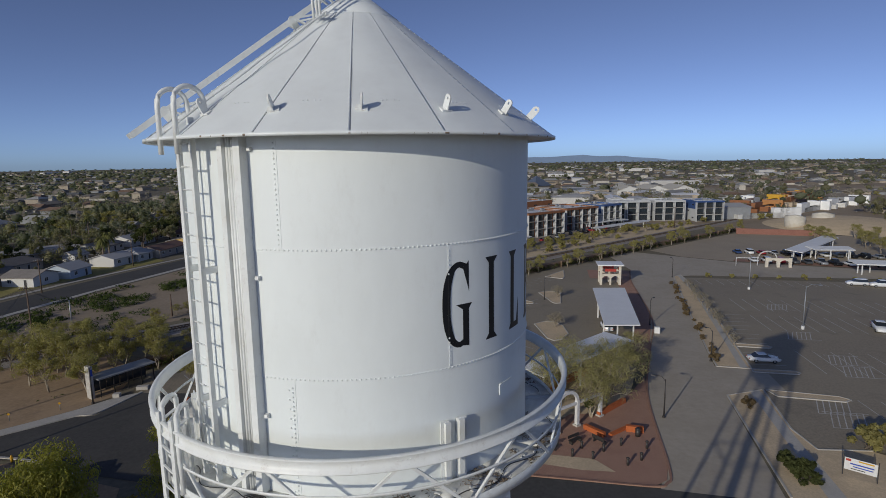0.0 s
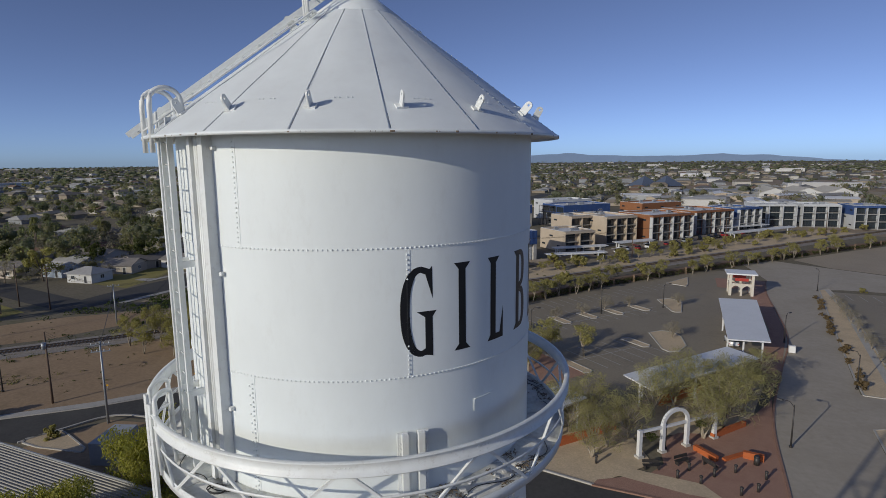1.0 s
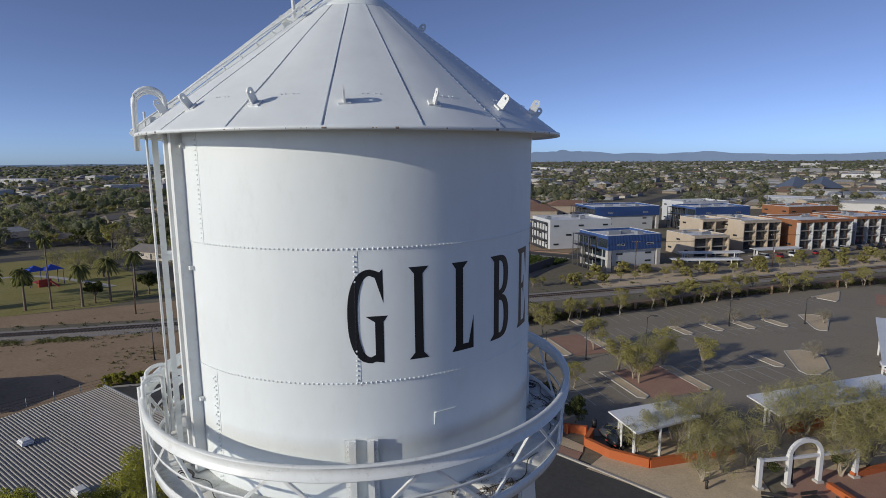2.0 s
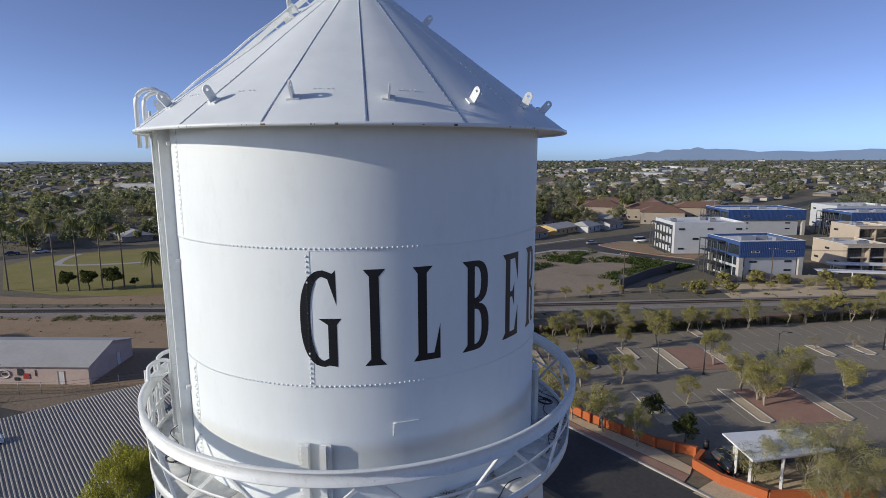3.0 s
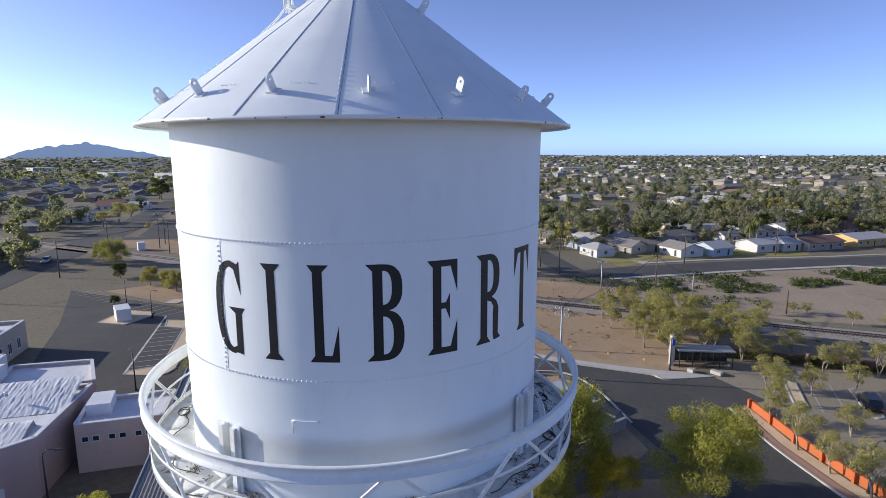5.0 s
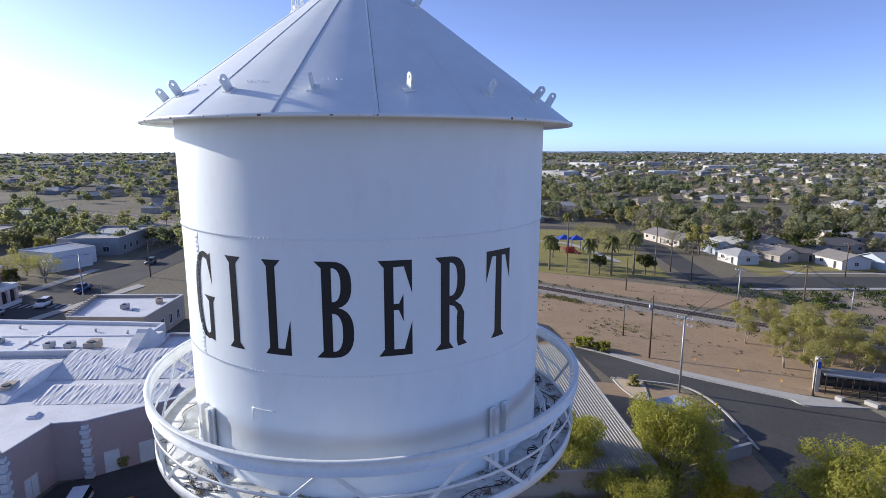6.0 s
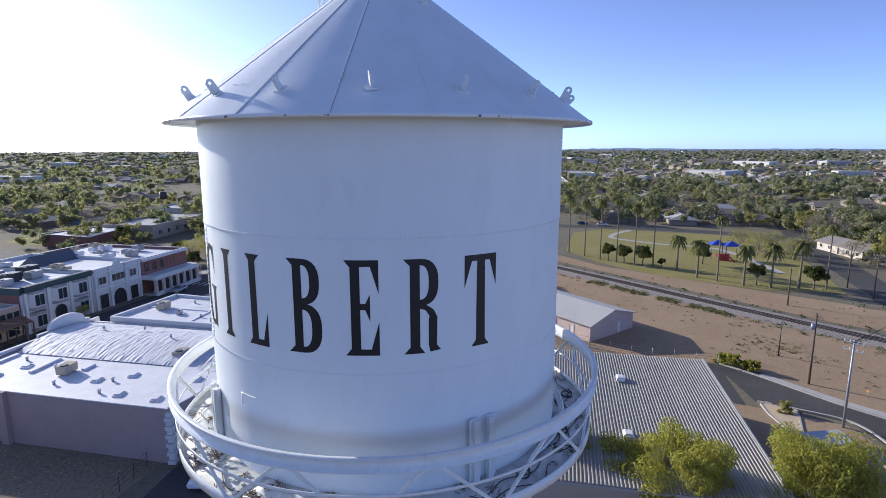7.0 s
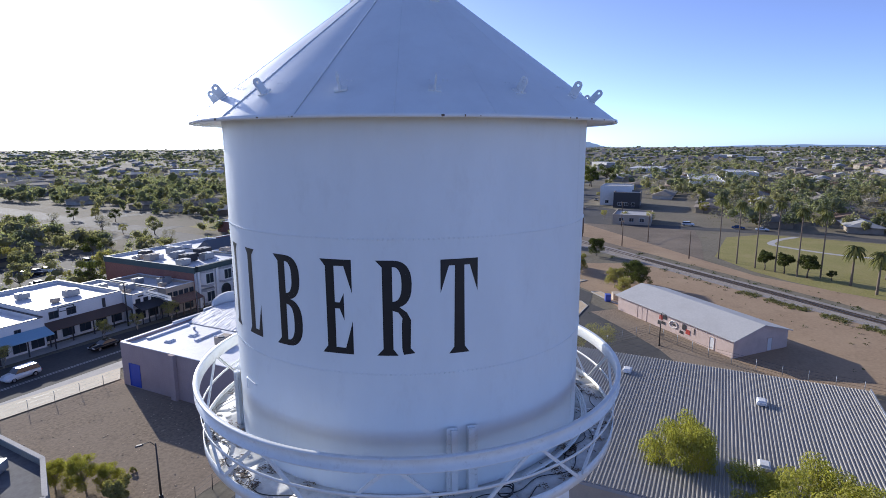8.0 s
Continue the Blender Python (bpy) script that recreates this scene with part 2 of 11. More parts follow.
BALLAST = material("railway_ballast", (0.33, 0.30, 0.275), 0.95, var=0.3, grain=4, stain=(0.27, 0.235, 0.205), stain_size=0.4, stain_amount=0.6, bump=0.6, spec=0.15)
RAIL_STEEL = material("rail_steel", (0.11, 0.085, 0.07), 0.55, 0.6, var=0.2, grain=4, bump=0.1)
TIMBER = material("weathered_timber", (0.105, 0.078, 0.055), 0.85, var=0.3, grain=14, bump=0.2, stretch=(1, 1, 0.15))
ORANGE = material("orange_stucco", (0.47, 0.125, 0.035), 0.8, var=0.07, grain=7, stain=(0.43, 0.10, 0.028), stain_size=0.6, stain_amount=0.5, bump=0.15)
STUCCO_PINK = material("pink_stucco", (0.60, 0.475, 0.415), 0.85, var=0.06, grain=6, stain=(0.45, 0.345, 0.295), stain_size=0.4, stain_amount=0.6, bump=0.15)
STUCCO_MAUVE = material("mauve_stucco", (0.42, 0.32, 0.30), 0.85, var=0.06, grain=6, stain=(0.35, 0.265, 0.25), stain_size=0.4, stain_amount=0.6, bump=0.15)
STUCCO_TAN = material("tan_stucco", (0.46, 0.38, 0.29), 0.85, var=0.06, grain=6, stain=(0.38, 0.31, 0.24), stain_size=0.4, stain_amount=0.5, bump=0.15, piece=0.08)
STUCCO_WHITE = material("white_stucco", (0.70, 0.69, 0.67), 0.8, var=0.04, grain=6, stain=(0.58, 0.57, 0.55), stain_size=0.4, stain_amount=0.5, bump=0.12, piece=0.05)
STUCCO_CREAM = material("cream_stucco", (0.62, 0.57, 0.48), 0.8, var=0.05, grain=6, stain=(0.52, 0.47, 0.40), stain_size=0.4, stain_amount=0.5, bump=0.12)
STUCCO_RUST = material("rust_cladding", (0.27, 0.115, 0.05), 0.75, var=0.12, grain=4, stain=(0.23, 0.09, 0.04), stain_size=0.5, stain_amount=0.5, bump=0.1)
BRICK_WALL = material("red_brick_wall", (0.27, 0.125, 0.095), 0.85, var=0.25, grain=7, stain=(0.20, 0.09, 0.07), stain_size=0.5, stain_amount=0.6, bump=0.2, piece=0.06)
BLUE_METAL = material("blue_cladding", (0.05, 0.095, 0.24), 0.5, 0.1, var=0.08, grain=2, stain=(0.035, 0.09, 0.30), stain_size=0.3, stain_amount=0.5, bump=0.05)
GREY_METAL = material("grey_metal", (0.36, 0.37, 0.38), 0.45, 0.35, var=0.08, grain=5, stain=(0.28, 0.28, 0.28), stain_size=0.4, stain_amount=0.5, bump=0.05)
CORR_ROOF = material("corrugated_roof_sheet", (0.37, 0.345, 0.30), 0.6, 0.0, var=0.08, grain=3, stain=(0.37, 0.35, 0.315), stain_size=0.35, stain_amount=0.7, bump=0.05,
                     wear=(0.27, 0.22, 0.18), wear_amount=0.3, piece=0.07)
ROOF_COAT = material("white_roof_coating", (0.76, 0.76, 0.77), 0.55, var=0.05, grain=4, stain=(0.60, 0.60, 0.60), stain_size=0.3, stain_amount=0.7, bump=0.2,
                     wear=(0.48, 0.46, 0.43), wear_amount=0.35)
SHED_ROOF = material("weathered_shed_roof", (0.50, 0.485, 0.455), 0.6, 0.0, var=0.07, grain=3, stain=(0.41, 0.395, 0.365), stain_size=0.3, stain_amount=0.6, bump=0.08)
CANOPY_WHITE = material("canopy_sheet", (0.83, 0.83, 0.82), 0.5, 0.0, var=0.04, grain=3, stain=(0.74, 0.74, 0.73), stain_size=0.3, stain_amount=0.5, bump=0.05)
SHINGLE = material("roof_shingles", (0.26, 0.235, 0.215), 0.9, var=0.2, grain=3, stain=(0.19, 0.17, 0.15), stain_size=0.4, stain_amount=0.6, bump=0.2, island=0.35, piece=0.25)
CLAY_TILE = material("clay_tile_roof", (0.235, 0.135, 0.095), 0.85, var=0.25, grain=4, stain=(0.18, 0.105, 0.075), stain_size=0.4, stain_amount=0.6, bump=0.3, island=0.25, piece=0.15)
HOUSE_WALL = material("house_walls", (0.50, 0.44, 0.37), 0.85, var=0.1, grain=4, bump=0.05, island=0.3, piece=0.25)
HOUSE_WHITE = material("white_house_walls", (0.60, 0.59, 0.57), 0.8, var=0.05, grain=4, bump=0.05, piece=0.1)
FAR_SHED = material("warehouse_white", (0.50, 0.49, 0.48), 0.7, var=0.05, grain=0.5, bump=0, island=0.25)
WINDOW = glass("window_glass")
CAR_GLASS = glass("car_glass", (0.015, 0.018, 0.02), 0.05)
# flat dark colour that stands for the shade inside openings
DARK_VOID = material("opening_shade", (0.03, 0.03, 0.032), 0.9, var=0.3, grain=3, bump=0)
FRAME_DARK = material("dark_frame", (0.05, 0.05, 0.055), 0.5, 0.3, var=0.15, grain=8, bump=0)
FRAME_WHITE = material("white_trim", (0.70, 0.70, 0.69), 0.6, var=0.06, grain=8, bump=0.05, stain=(0.55, 0.54, 0.52), stain_size=1, stain_amount=0.4)
POLE_WOOD = material("utility_pole_wood", (0.125, 0.085, 0.06), 0.9, var=0.3, grain=10, bump=0.2, stretch=(1, 1, 0.1))
POLE_STEEL = material("galvanised_steel", (0.33, 0.35, 0.37), 0.5, 0.5, var=0.1, grain=6, bump=0.03)
POLE_DARK = material("dark_bronze_post", (0.055, 0.050, 0.047), 0.5, 0.3, var=0.15, grain=6, bump=0.03)
RUBBER = material("tyre_rubber", (0.018, 0.018, 0.019), 0.8, var=0.2, grain=10, bump=0.05)
RIM = material("wheel_rim", (0.45, 0.46, 0.47), 0.35, 0.8, var=0.1, grain=10, bump=0)
BARK = material("tree_bark", (0.155, 0.125, 0.095), 0.9, var=0.3, grain=9, bump=0.3, stretch=(1, 1, 0.3))
BARK_PALE = material("pale_bark", (0.34, 0.29, 0.22), 0.85, var=0.2, grain=6, bump=0.2, stretch=(1, 1, 0.3))
PALM_BARK = material("palm_bark", (0.20, 0.155, 0.115), 0.95, var=0.3, grain=9, bump=0.4)
LEAF_EUC = leaf("eucalyptus_leaves", (0.36, 0.335, 0.09), 0.35, 0.5)
LEAF_PALO = leaf("palo_verde_leaves", (0.345, 0.308, 0.128), 0.3, 0.42)
LEAF_DRY = leaf("dry_brown_brush", (0.17, 0.125, 0.07), 0.3, 0.25)
LEAF_BARE = leaf("sparse_twigs", (0.335, 0.305, 0.14), 0.25, 0.3)
LEAF_DARK = leaf("dark_leaves", (0.090, 0.102, 0.040), 0.4, 0.45)
LEAF_PALM = leaf("palm_fronds", (0.17, 0.17, 0.06), 0.35, 0.2)
LEAF_YELLOW = leaf("yellow_leaves", (0.36, 0.27, 0.03), 0.3, 0.3)
def varied(name, colours, rough=0.9, grain=0.6):
    """One of a few colours for each house, with weathering over it."""
    m = material(name, (0.5, 0.5, 0.5), rough, var=0.12, grain=grain, bump=0)
    nt = m.node_tree
    bsdf = nt.nodes["Principled BSDF"]
    geo = nt.nodes.new("ShaderNodeNewGeometry")
    r = nt.nodes.new("ShaderNodeValToRGB")
    r.color_ramp.interpolation = "CONSTANT"
    while len(r.color_ramp.elements) < len(colours):
        r.color_ramp.elements.new(0.5)
    for i, c in enumerate(colours):
        r.color_ramp.elements[i].position, r.color_ramp.elements[i].color = i / len(colours), (*c, 1)
    nt.links.new(geo.outputs["Random Per Island"], r.inputs[0])
    mixn = nt.nodes.new("ShaderNodeMix")
    mixn.data_type, mixn.blend_type = "RGBA", "MULTIPLY"
    mixn.inputs[0].default_value = 1.0
    old = bsdf.inputs["Base Color"].links[0].from_socket
    up = nt.nodes.new("ShaderNodeMix")
    up.data_type, up.blend_type = "RGBA", "ADD"
    up.inputs[0].default_value = 1.0
    nt.links.new(old, up.inputs[6]), nt.links.new(old, up.inputs[7])
    nt.links.new(up.outputs[2], mixn.inputs[6]), nt.links.new(r.outputs[0], mixn.inputs[7])
    nt.links.new(mixn.outputs[2], bsdf.inputs["Base Color"])
    return m


# far crowns lightened and greyed to stand in for distance haze
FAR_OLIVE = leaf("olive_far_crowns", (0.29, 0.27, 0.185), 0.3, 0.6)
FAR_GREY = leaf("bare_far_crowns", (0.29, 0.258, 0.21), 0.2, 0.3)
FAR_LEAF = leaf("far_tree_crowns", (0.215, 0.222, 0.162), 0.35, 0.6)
FAR_ROOF = varied("suburb_roofs", [(0.30, 0.255, 0.20), (0.21, 0.185, 0.155), (0.40, 0.39, 0.37), (0.22, 0.145, 0.10), (0.14, 0.14, 0.145), (0.24, 0.20, 0.155), (0.33, 0.325, 0.31), (0.20, 0.18, 0.155)])
FAR_WALL = varied("suburb_walls", [(0.36, 0.31, 0.25), (0.50, 0.475, 0.43), (0.27, 0.225, 0.175), (0.27, 0.28, 0.30), (0.34, 0.30, 0.24)])
# distance haze is put into the blue base colour of these hills
MOUNTAIN = material("haze_painted_mountains", (0.10, 0.13, 0.19), 1.0, var=0.06, grain=0.004, bump=0, spec=0)


# steady blue glow added in place of haze over the hills
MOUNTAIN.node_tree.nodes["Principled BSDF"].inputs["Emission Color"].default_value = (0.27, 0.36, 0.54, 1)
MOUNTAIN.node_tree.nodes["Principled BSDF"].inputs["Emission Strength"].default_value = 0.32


def colour(name, rgb, rough=0.5, metal=0.0, **kw):
    return material(name, rgb, rough, metal, var=kw.pop("var", 0.06), grain=kw.pop("grain", 6), bump=kw.pop("bump", 0.03), **kw)


CAR_PAINTS = {
    "white": colour("car_white", (0.72, 0.73, 0.74), 0.25), "black": colour("car_black", (0.012, 0.012, 0.014), 0.2),
    "silver": colour("car_silver", (0.42, 0.43, 0.44), 0.3, 0.5), "grey": colour("car_grey", (0.12, 0.125, 0.13), 0.3, 0.4),
    "orange": colour("car_orange", (0.55, 0.24, 0.02), 0.3), "red": colour("car_red", (0.30, 0.02, 0.02), 0.3),
    "blue": colour("car_blue", (0.03, 0.06, 0.16), 0.25), "green": colour("car_green", (0.03, 0.06, 0.05), 0.3),
}
RED = colour("red_paint", (0.42, 0.05, 0.035))
YELLOW = colour("yellow_paint", (0.60, 0.33, 0.02))
BLUE = colour("blue_paint", (0.035, 0.075, 0.40))

# ---- the water tower ----
R, Z_SEAM_LO, Z_SEAM_HI, Z_EAVE = 2.88, 30.06, 31.79, 33.27
EAVE_R, SLOPE, Z_DECK, DECK_R = 3.315, 0.754, 28.42, 3.48
tower = thing("water_tower", "white riveted steel water tower with a conical roof and black lettering", "water tower")


def on_tank(deg, z, r):
    return Vector((r * math.cos(radians(deg)), r * math.sin(radians(deg)), z))


def course(z0, z1, first, r, count=4):
    """One ring of curved shell plates, lapped at the vertical seams."""
    for i in range(count):
        a0 = first + i * 360 / count
        bm = bmesh.new()
        n = 160 // count
        grid = []
        for k in range(n + 1):
            a = a0 + (360 / count + 0.9) * k / n
            rr = r + 0.004 * max(0.0, (k - n + 8) / 8)
            dent = -0.003 + 0.003 * noise.noise(Vector((math.cos(radians(a)) * 2.2, math.sin(radians(a)) * 2.2, z0)))
            grid.append([bm.verts.new(on_tank(a, z0 + (z1 - z0) * j / 6, rr + dent * math.sin(math.pi * j / 6))) for j in range(7)])
        for k in range(n):
            for j in range(6):
                bm.faces.new((grid[k][j], grid[k + 1][j], grid[k + 1][j + 1], grid[k][j + 1])).smooth = True
        # the plate's own edge at the lap
        lip = [bm.verts.new(v.co) for v in grid[n]]
        edge = [bm.verts.new(on_tank(a0 + 360 / count + 0.9, z0 + (z1 - z0) * j / 6, r - 0.01)) for j in range(7)]
        for j in range(6):
            bm.faces.new((lip[j], edge[j], edge[j + 1], lip[j + 1]))
        part("shell_plate", bm, TANK_WHITE, tower)


course(28.0, Z_SEAM_LO + 0.05, -91.2, R - 0.004, 2)
course(Z_SEAM_LO - 0.0, Z_SEAM_HI + 0.05, -48.0, R, 2)
course(Z_SEAM_HI, Z_EAVE + 0.05, -92.6, R + 0.004, 2)


def rivets(places, size=0.017):
    """A row of round rivet heads."""
    bm = bmesh.new()
    for p, out in places:
        side = out.cross(Vector((0, 0, 1))).normalized()
        up = side.cross(out)
        lo = [bm.verts.new(p + (side * math.cos(k * math.tau / 6) + up * math.sin(k * math.tau / 6)) * size - out * 0.004) for k in range(6)]
        hi = [bm.verts.new(p + (side * math.cos(k * math.tau / 6) + up * math.sin(k * math.tau / 6)) * size * 0.6 + out * size * 0.55) for k in range(6)]
        for k in range(6):
            bm.faces.new((lo[k], lo[(k + 1) % 6], hi[(k + 1) % 6], hi[k])).smooth = True
        bm.faces.new(hi).smooth = True
    return bm


def ring_rivets(z, r, step):
    n = int(math.tau * r / step)
    return [(on_tank(i * 360 / n, z, r), on_tank(i * 360 / n, 0, 1)) for i in range(n)]


def column_rivets(deg, z0, z1, r, step):
    n = int((z1 - z0) / step)
    return [(on_tank(deg, z0 + (i + 0.5) * (z1 - z0) / n, r), on_tank(deg, 0, 1)) for i in range(n)]


part("rivet_band", rivets(ring_rivets(Z_SEAM_HI + 0.03, R + 0.006, 0.062)), TANK_WHITE, tower, "band of painted rivet heads", kind="stuff")
part("rivet_band", rivets(ring_rivets(Z_SEAM_LO + 0.03, R + 0.002, 0.062)), TANK_WHITE, tower, "band of painted rivet heads", kind="stuff")
for first, z0, z1 in ((-91.2, 28.4, 30.0), (-48.0, 30.1, 31.76), (-92.6, 31.86, 33.2)):
    for i in range(4):
        if i % 2:
            continue
        deg = first + i * 90 + 0.45
        rows = column_rivets(deg - 0.35, z0, z1, R + 0.008, 0.062)
        if i == 0 and first == -48.0:   # those within the G are painted black
            part("rivet_column", rivets([q for q in rows if 30.52 < q[0].z < 31.40], 0.016), LETTER_BLACK, tower, "black painted rivets", kind="stuff")
            rows = [q for q in rows if not 30.52 < q[0].z < 31.40]
        if i == 0 and first < -80 and z0 < 30:
            rows += column_rivets(deg - 1.4, z0, z1, R + 0.004, 0.124)
        part("rivet_column", rivets(rows, 0.016), TANK_WHITE, tower, "column of painted rivet heads", kind="stuff")
# the tank's lower knuckle and round bottom
bm = bmesh.new()
prof = [(R - 0.004, 28.05)] + [(R * math.cos(a), 28.0 - 1.9 * math.sin(a)) for a in (0.15, 0.35, 0.6, 0.85, 1.1, 1.35, 1.55)]
rows = [[bm.verts.new(on_tank(i * 5, z, max(r, 0.02))) for r, z in prof] for i in range(72)]
for i in range(72):
    for k in range(len(prof) - 1):
        bm.faces.new((rows[i][k], rows[i][k + 1], rows[(i + 1) % 72][k + 1], rows[(i + 1) % 72][k])).smooth = True
part("tank_bottom", bm, TANK_WHITE, tower, "bowl-shaped white steel tank bottom")

# roof: eighteen lapped sheets, a cap, the turned-down rim and its lugs
Z_RIM = Z_EAVE


def cone_at(deg, r, lift=0.0):
    z = Z_RIM + (EAVE_R - r) * SLOPE
    return on_tank(deg, z + lift * 0.8, r + lift * 0.6)


roof = new("roof")
roof.parent = tower
tagged(roof, "white conical sheet-steel roof with riveted laps")
for i in range(18):
    a0 = -93 + 20 * i
    bm = bmesh.new()
    grid = []
    for k in range(11):
        f = (0, 0.1, 0.2, 0.3, 0.4, 0.5, 0.6, 0.7, 0.85, 0.975, 1.0)[k]
        row = []
        for j in range(15):
            r = EAVE_R - (EAVE_R - 0.70) * j / 14
            a = a0 + 20.35 * f
            dent = 0.014 * noise.noise(Vector((math.cos(radians(a)) * r * 1.1, math.sin(radians(a)) * r * 1.1, 3.3))) * math.sin(math.pi * j / 14)
            row.append(bm.verts.new(cone_at(a, r, dent + ((0.002 if 5 <= i <= 11 else 0.006) if k >= 9 else 0.0) + 0.003 * math.sin(math.pi * f))))
        grid.append(row)
    for k in range(10):
        for j in range(14):
            bm.faces.new((grid[k][j], grid[k + 1][j], grid[k + 1][j + 1], grid[k][j + 1])).smooth = True
    lap = [bm.verts.new(cone_at(a0 + 20.35, EAVE_R - (EAVE_R - 0.70) * j / 14, -0.006)) for j in range(15)]
    for j in range(14):
        bm.faces.new((grid[10][j], lap[j], lap[j + 1], grid[10][j + 1]))
    part("roof_sheet", bm, ROOF_WHITE, roof)
    no_seam = 5 <= i <= 11   # lap rivets and dark line left out on the shaded north-east side
    bm = rivets([(cone_at(a0 + 20.0, 0.85 + s * 0.085, 0.006), Vector((math.cos(radians(a0 + 20)) * 0.6, math.sin(radians(a0 + 20)) * 0.6, 0.8))) for s in range(0 if no_seam else 29)]
                + [(cone_at(a0 + 20 * (s + 0.5) / 3, 3.24, 0.014), Vector((0, 0, 1))) for s in range(3)], 0.013)
    part("rivet_column", bm, ROOF_WHITE, roof, "column of painted rivet heads", kind="stuff")
    # pairs of bolt heads between the lugs
    for d in (8.2, 9.4, 11.4, 12.6):
        part("bolt", rivets([(cone_at(a0 + d, 2.78, 0.012), Vector((math.cos(radians(a0 + d)) * 0.6, math.sin(radians(a0 + d)) * 0.6, 0.8)))], 0.011), ROOF_WHITE, roof)
    if no_seam:
        continue
    # a dark hair line where the sheets lap
    bm = bmesh.new()
    for j in range(14):
        r1, r2 = EAVE_R - (EAVE_R - 0.70) * j / 14, EAVE_R - (EAVE_R - 0.70) * (j + 1) / 14
        w1, w2 = 0.004 / r1 * 57.3, 0.004 / r2 * 57.3
        quad(bm, cone_at(a0 + 20.42, r1, 0.003), cone_at(a0 + 20.42 + w1, r1, 0.003), cone_at(a0 + 20.42 + w2, r2, 0.003), cone_at(a0 + 20.42, r2, 0.003))
    part("lap_gap", bm, GAP_DARK, roof, "dark open lap between two roof sheets")
bm = bmesh.new()
ring_band(bm, [(0.74, Z_RIM + (EAVE_R - 0.74) * SLOPE + 0.014), (0.06, Z_RIM + (EAVE_R - 0.06) * SLOPE + 0.02), (0.02, Z_RIM + (EAVE_R - 0.06) * SLOPE - 0.05), (0.74, Z_RIM + (EAVE_R - 0.74) * SLOPE)], n=48)
part("roof_cap", bm, ROOF_WHITE, roof, "smooth white cap plate at the apex")
bm = bmesh.new()
ring_band(bm, [(EAVE_R + 0.012, Z_RIM + 0.01), (EAVE_R + 0.012, Z_RIM - 0.035), (EAVE_R - 0.03, Z_RIM - 0.035), (EAVE_R - 0.03, Z_RIM + 0.012)], n=144)
part("roof_rim", bm, ROOF_WHITE, roof, "turned-down white rim with a little rust")
bm = bmesh.new()
ring_band(bm, [(EAVE_R - 0.03, Z_RIM - 0.008), (R - 0.02, Z_RIM + 0.10), (R - 0.02, Z_RIM + 0.11), (EAVE_R - 0.03, Z_RIM + 0.0)], n=96)
part("soffit", bm, STEEL_WHITE, roof, "white underside of the eave")
# rust spots along the rim
bm = bmesh.new()
rr = random.Random(4)
for _ in range(46):
    deg, w, d = rr.uniform(-110, 120), rr.uniform(0.15, 1.3) * rr.random(), rr.uniform(0.006, 0.016)
    ring_band(bm, [(EAVE_R + 0.013, Z_RIM - 0.020 + d), (EAVE_R + 0.013, Z_RIM - 0.022 - d * 0.5), (EAVE_R + 0.015, Z_RIM - 0.02)], deg, deg + w, 4)
part("rust_patch", bm, colour("rust", (0.24, 0.18, 0.12), 0.9, var=0.4), roof, "small rusty patches on the rim", kind="stuff")


def lug_mesh():
    """A rigging lug: base plate and an upright tab with a rounded top and a hole."""
    bm = bmesh.new()
    box(bm, 0, 0, -0.01, 0.10, 0.15, 0.022)
    out = [(-0.055, 0.0), (0.055, 0.0), (0.055, 0.15)] + [(0.055 * math.cos(a), 0.15 + 0.055 * math.sin(a)) for a in (0.5, 1.05, 1.57, 2.09, 2.64)] + [(-0.055, 0.15)]
    hole = [(0.018 * math.cos(k * math.tau / 10), 0.15 + 0.018 * math.sin(k * math.tau / 10)) for k in range(10)]
    for y in (-0.011, 0.011):
        vo = [bm.verts.new((x, y, z)) for x, z in out]
        vh = [bm.verts.new((x, y, z)) for x, z in hole]
        eo = [bm.edges.new((vo[i], vo[(i + 1) % len(vo)])) for i in range(len(vo))]
        eh = [bm.edges.new((vh[i], vh[(i + 1) % 10])) for i in range(10)]
        bmesh.ops.triangle_fill(bm, use_beauty=True, edges=eo + eh)
        if y < 0:
            first = (vo, vh)
    for ring, other in ((first[0], vo), (first[1], vh)):
        for i in range(len(ring)):
            j = (i + 1) % len(ring)
            bm.faces.new((ring[i], ring[j], other[j], other[i]))
    return mesh_of(bm, "lug", STEEL_WHITE)


LUG = lug_mesh()
for i in range(17):
    deg = -27.6 + i * 360 / 17
    lean = Matrix.Rotation(radians(8 * math.sin(i * 2.3)), 4, "Y")
    face = Matrix.Rotation(radians(deg), 4, "Z") @ Matrix.Rotation(math.atan(SLOPE), 4, "Y")
    lug = share("lug", LUG, roof, Matrix.Translation(cone_at(deg, 2.93, 0.012)) @ face @ Matrix.Rotation(radians((-9, 6, 14)[i % 3]), 4, "Z") @ lean)
for deg, r in ((-128, 1.05), (52, 1.05)):
    face = Matrix.Rotation(radians(deg), 4, "Z") @ Matrix.Rotation(math.atan(SLOPE), 4, "Y")
    share("lug", LUG, roof, Matrix.Translation(cone_at(deg, r, 0.012)) @ face)

# lettering, bent onto the shell
Z_LET0, LET_H = 30.345, 1.215


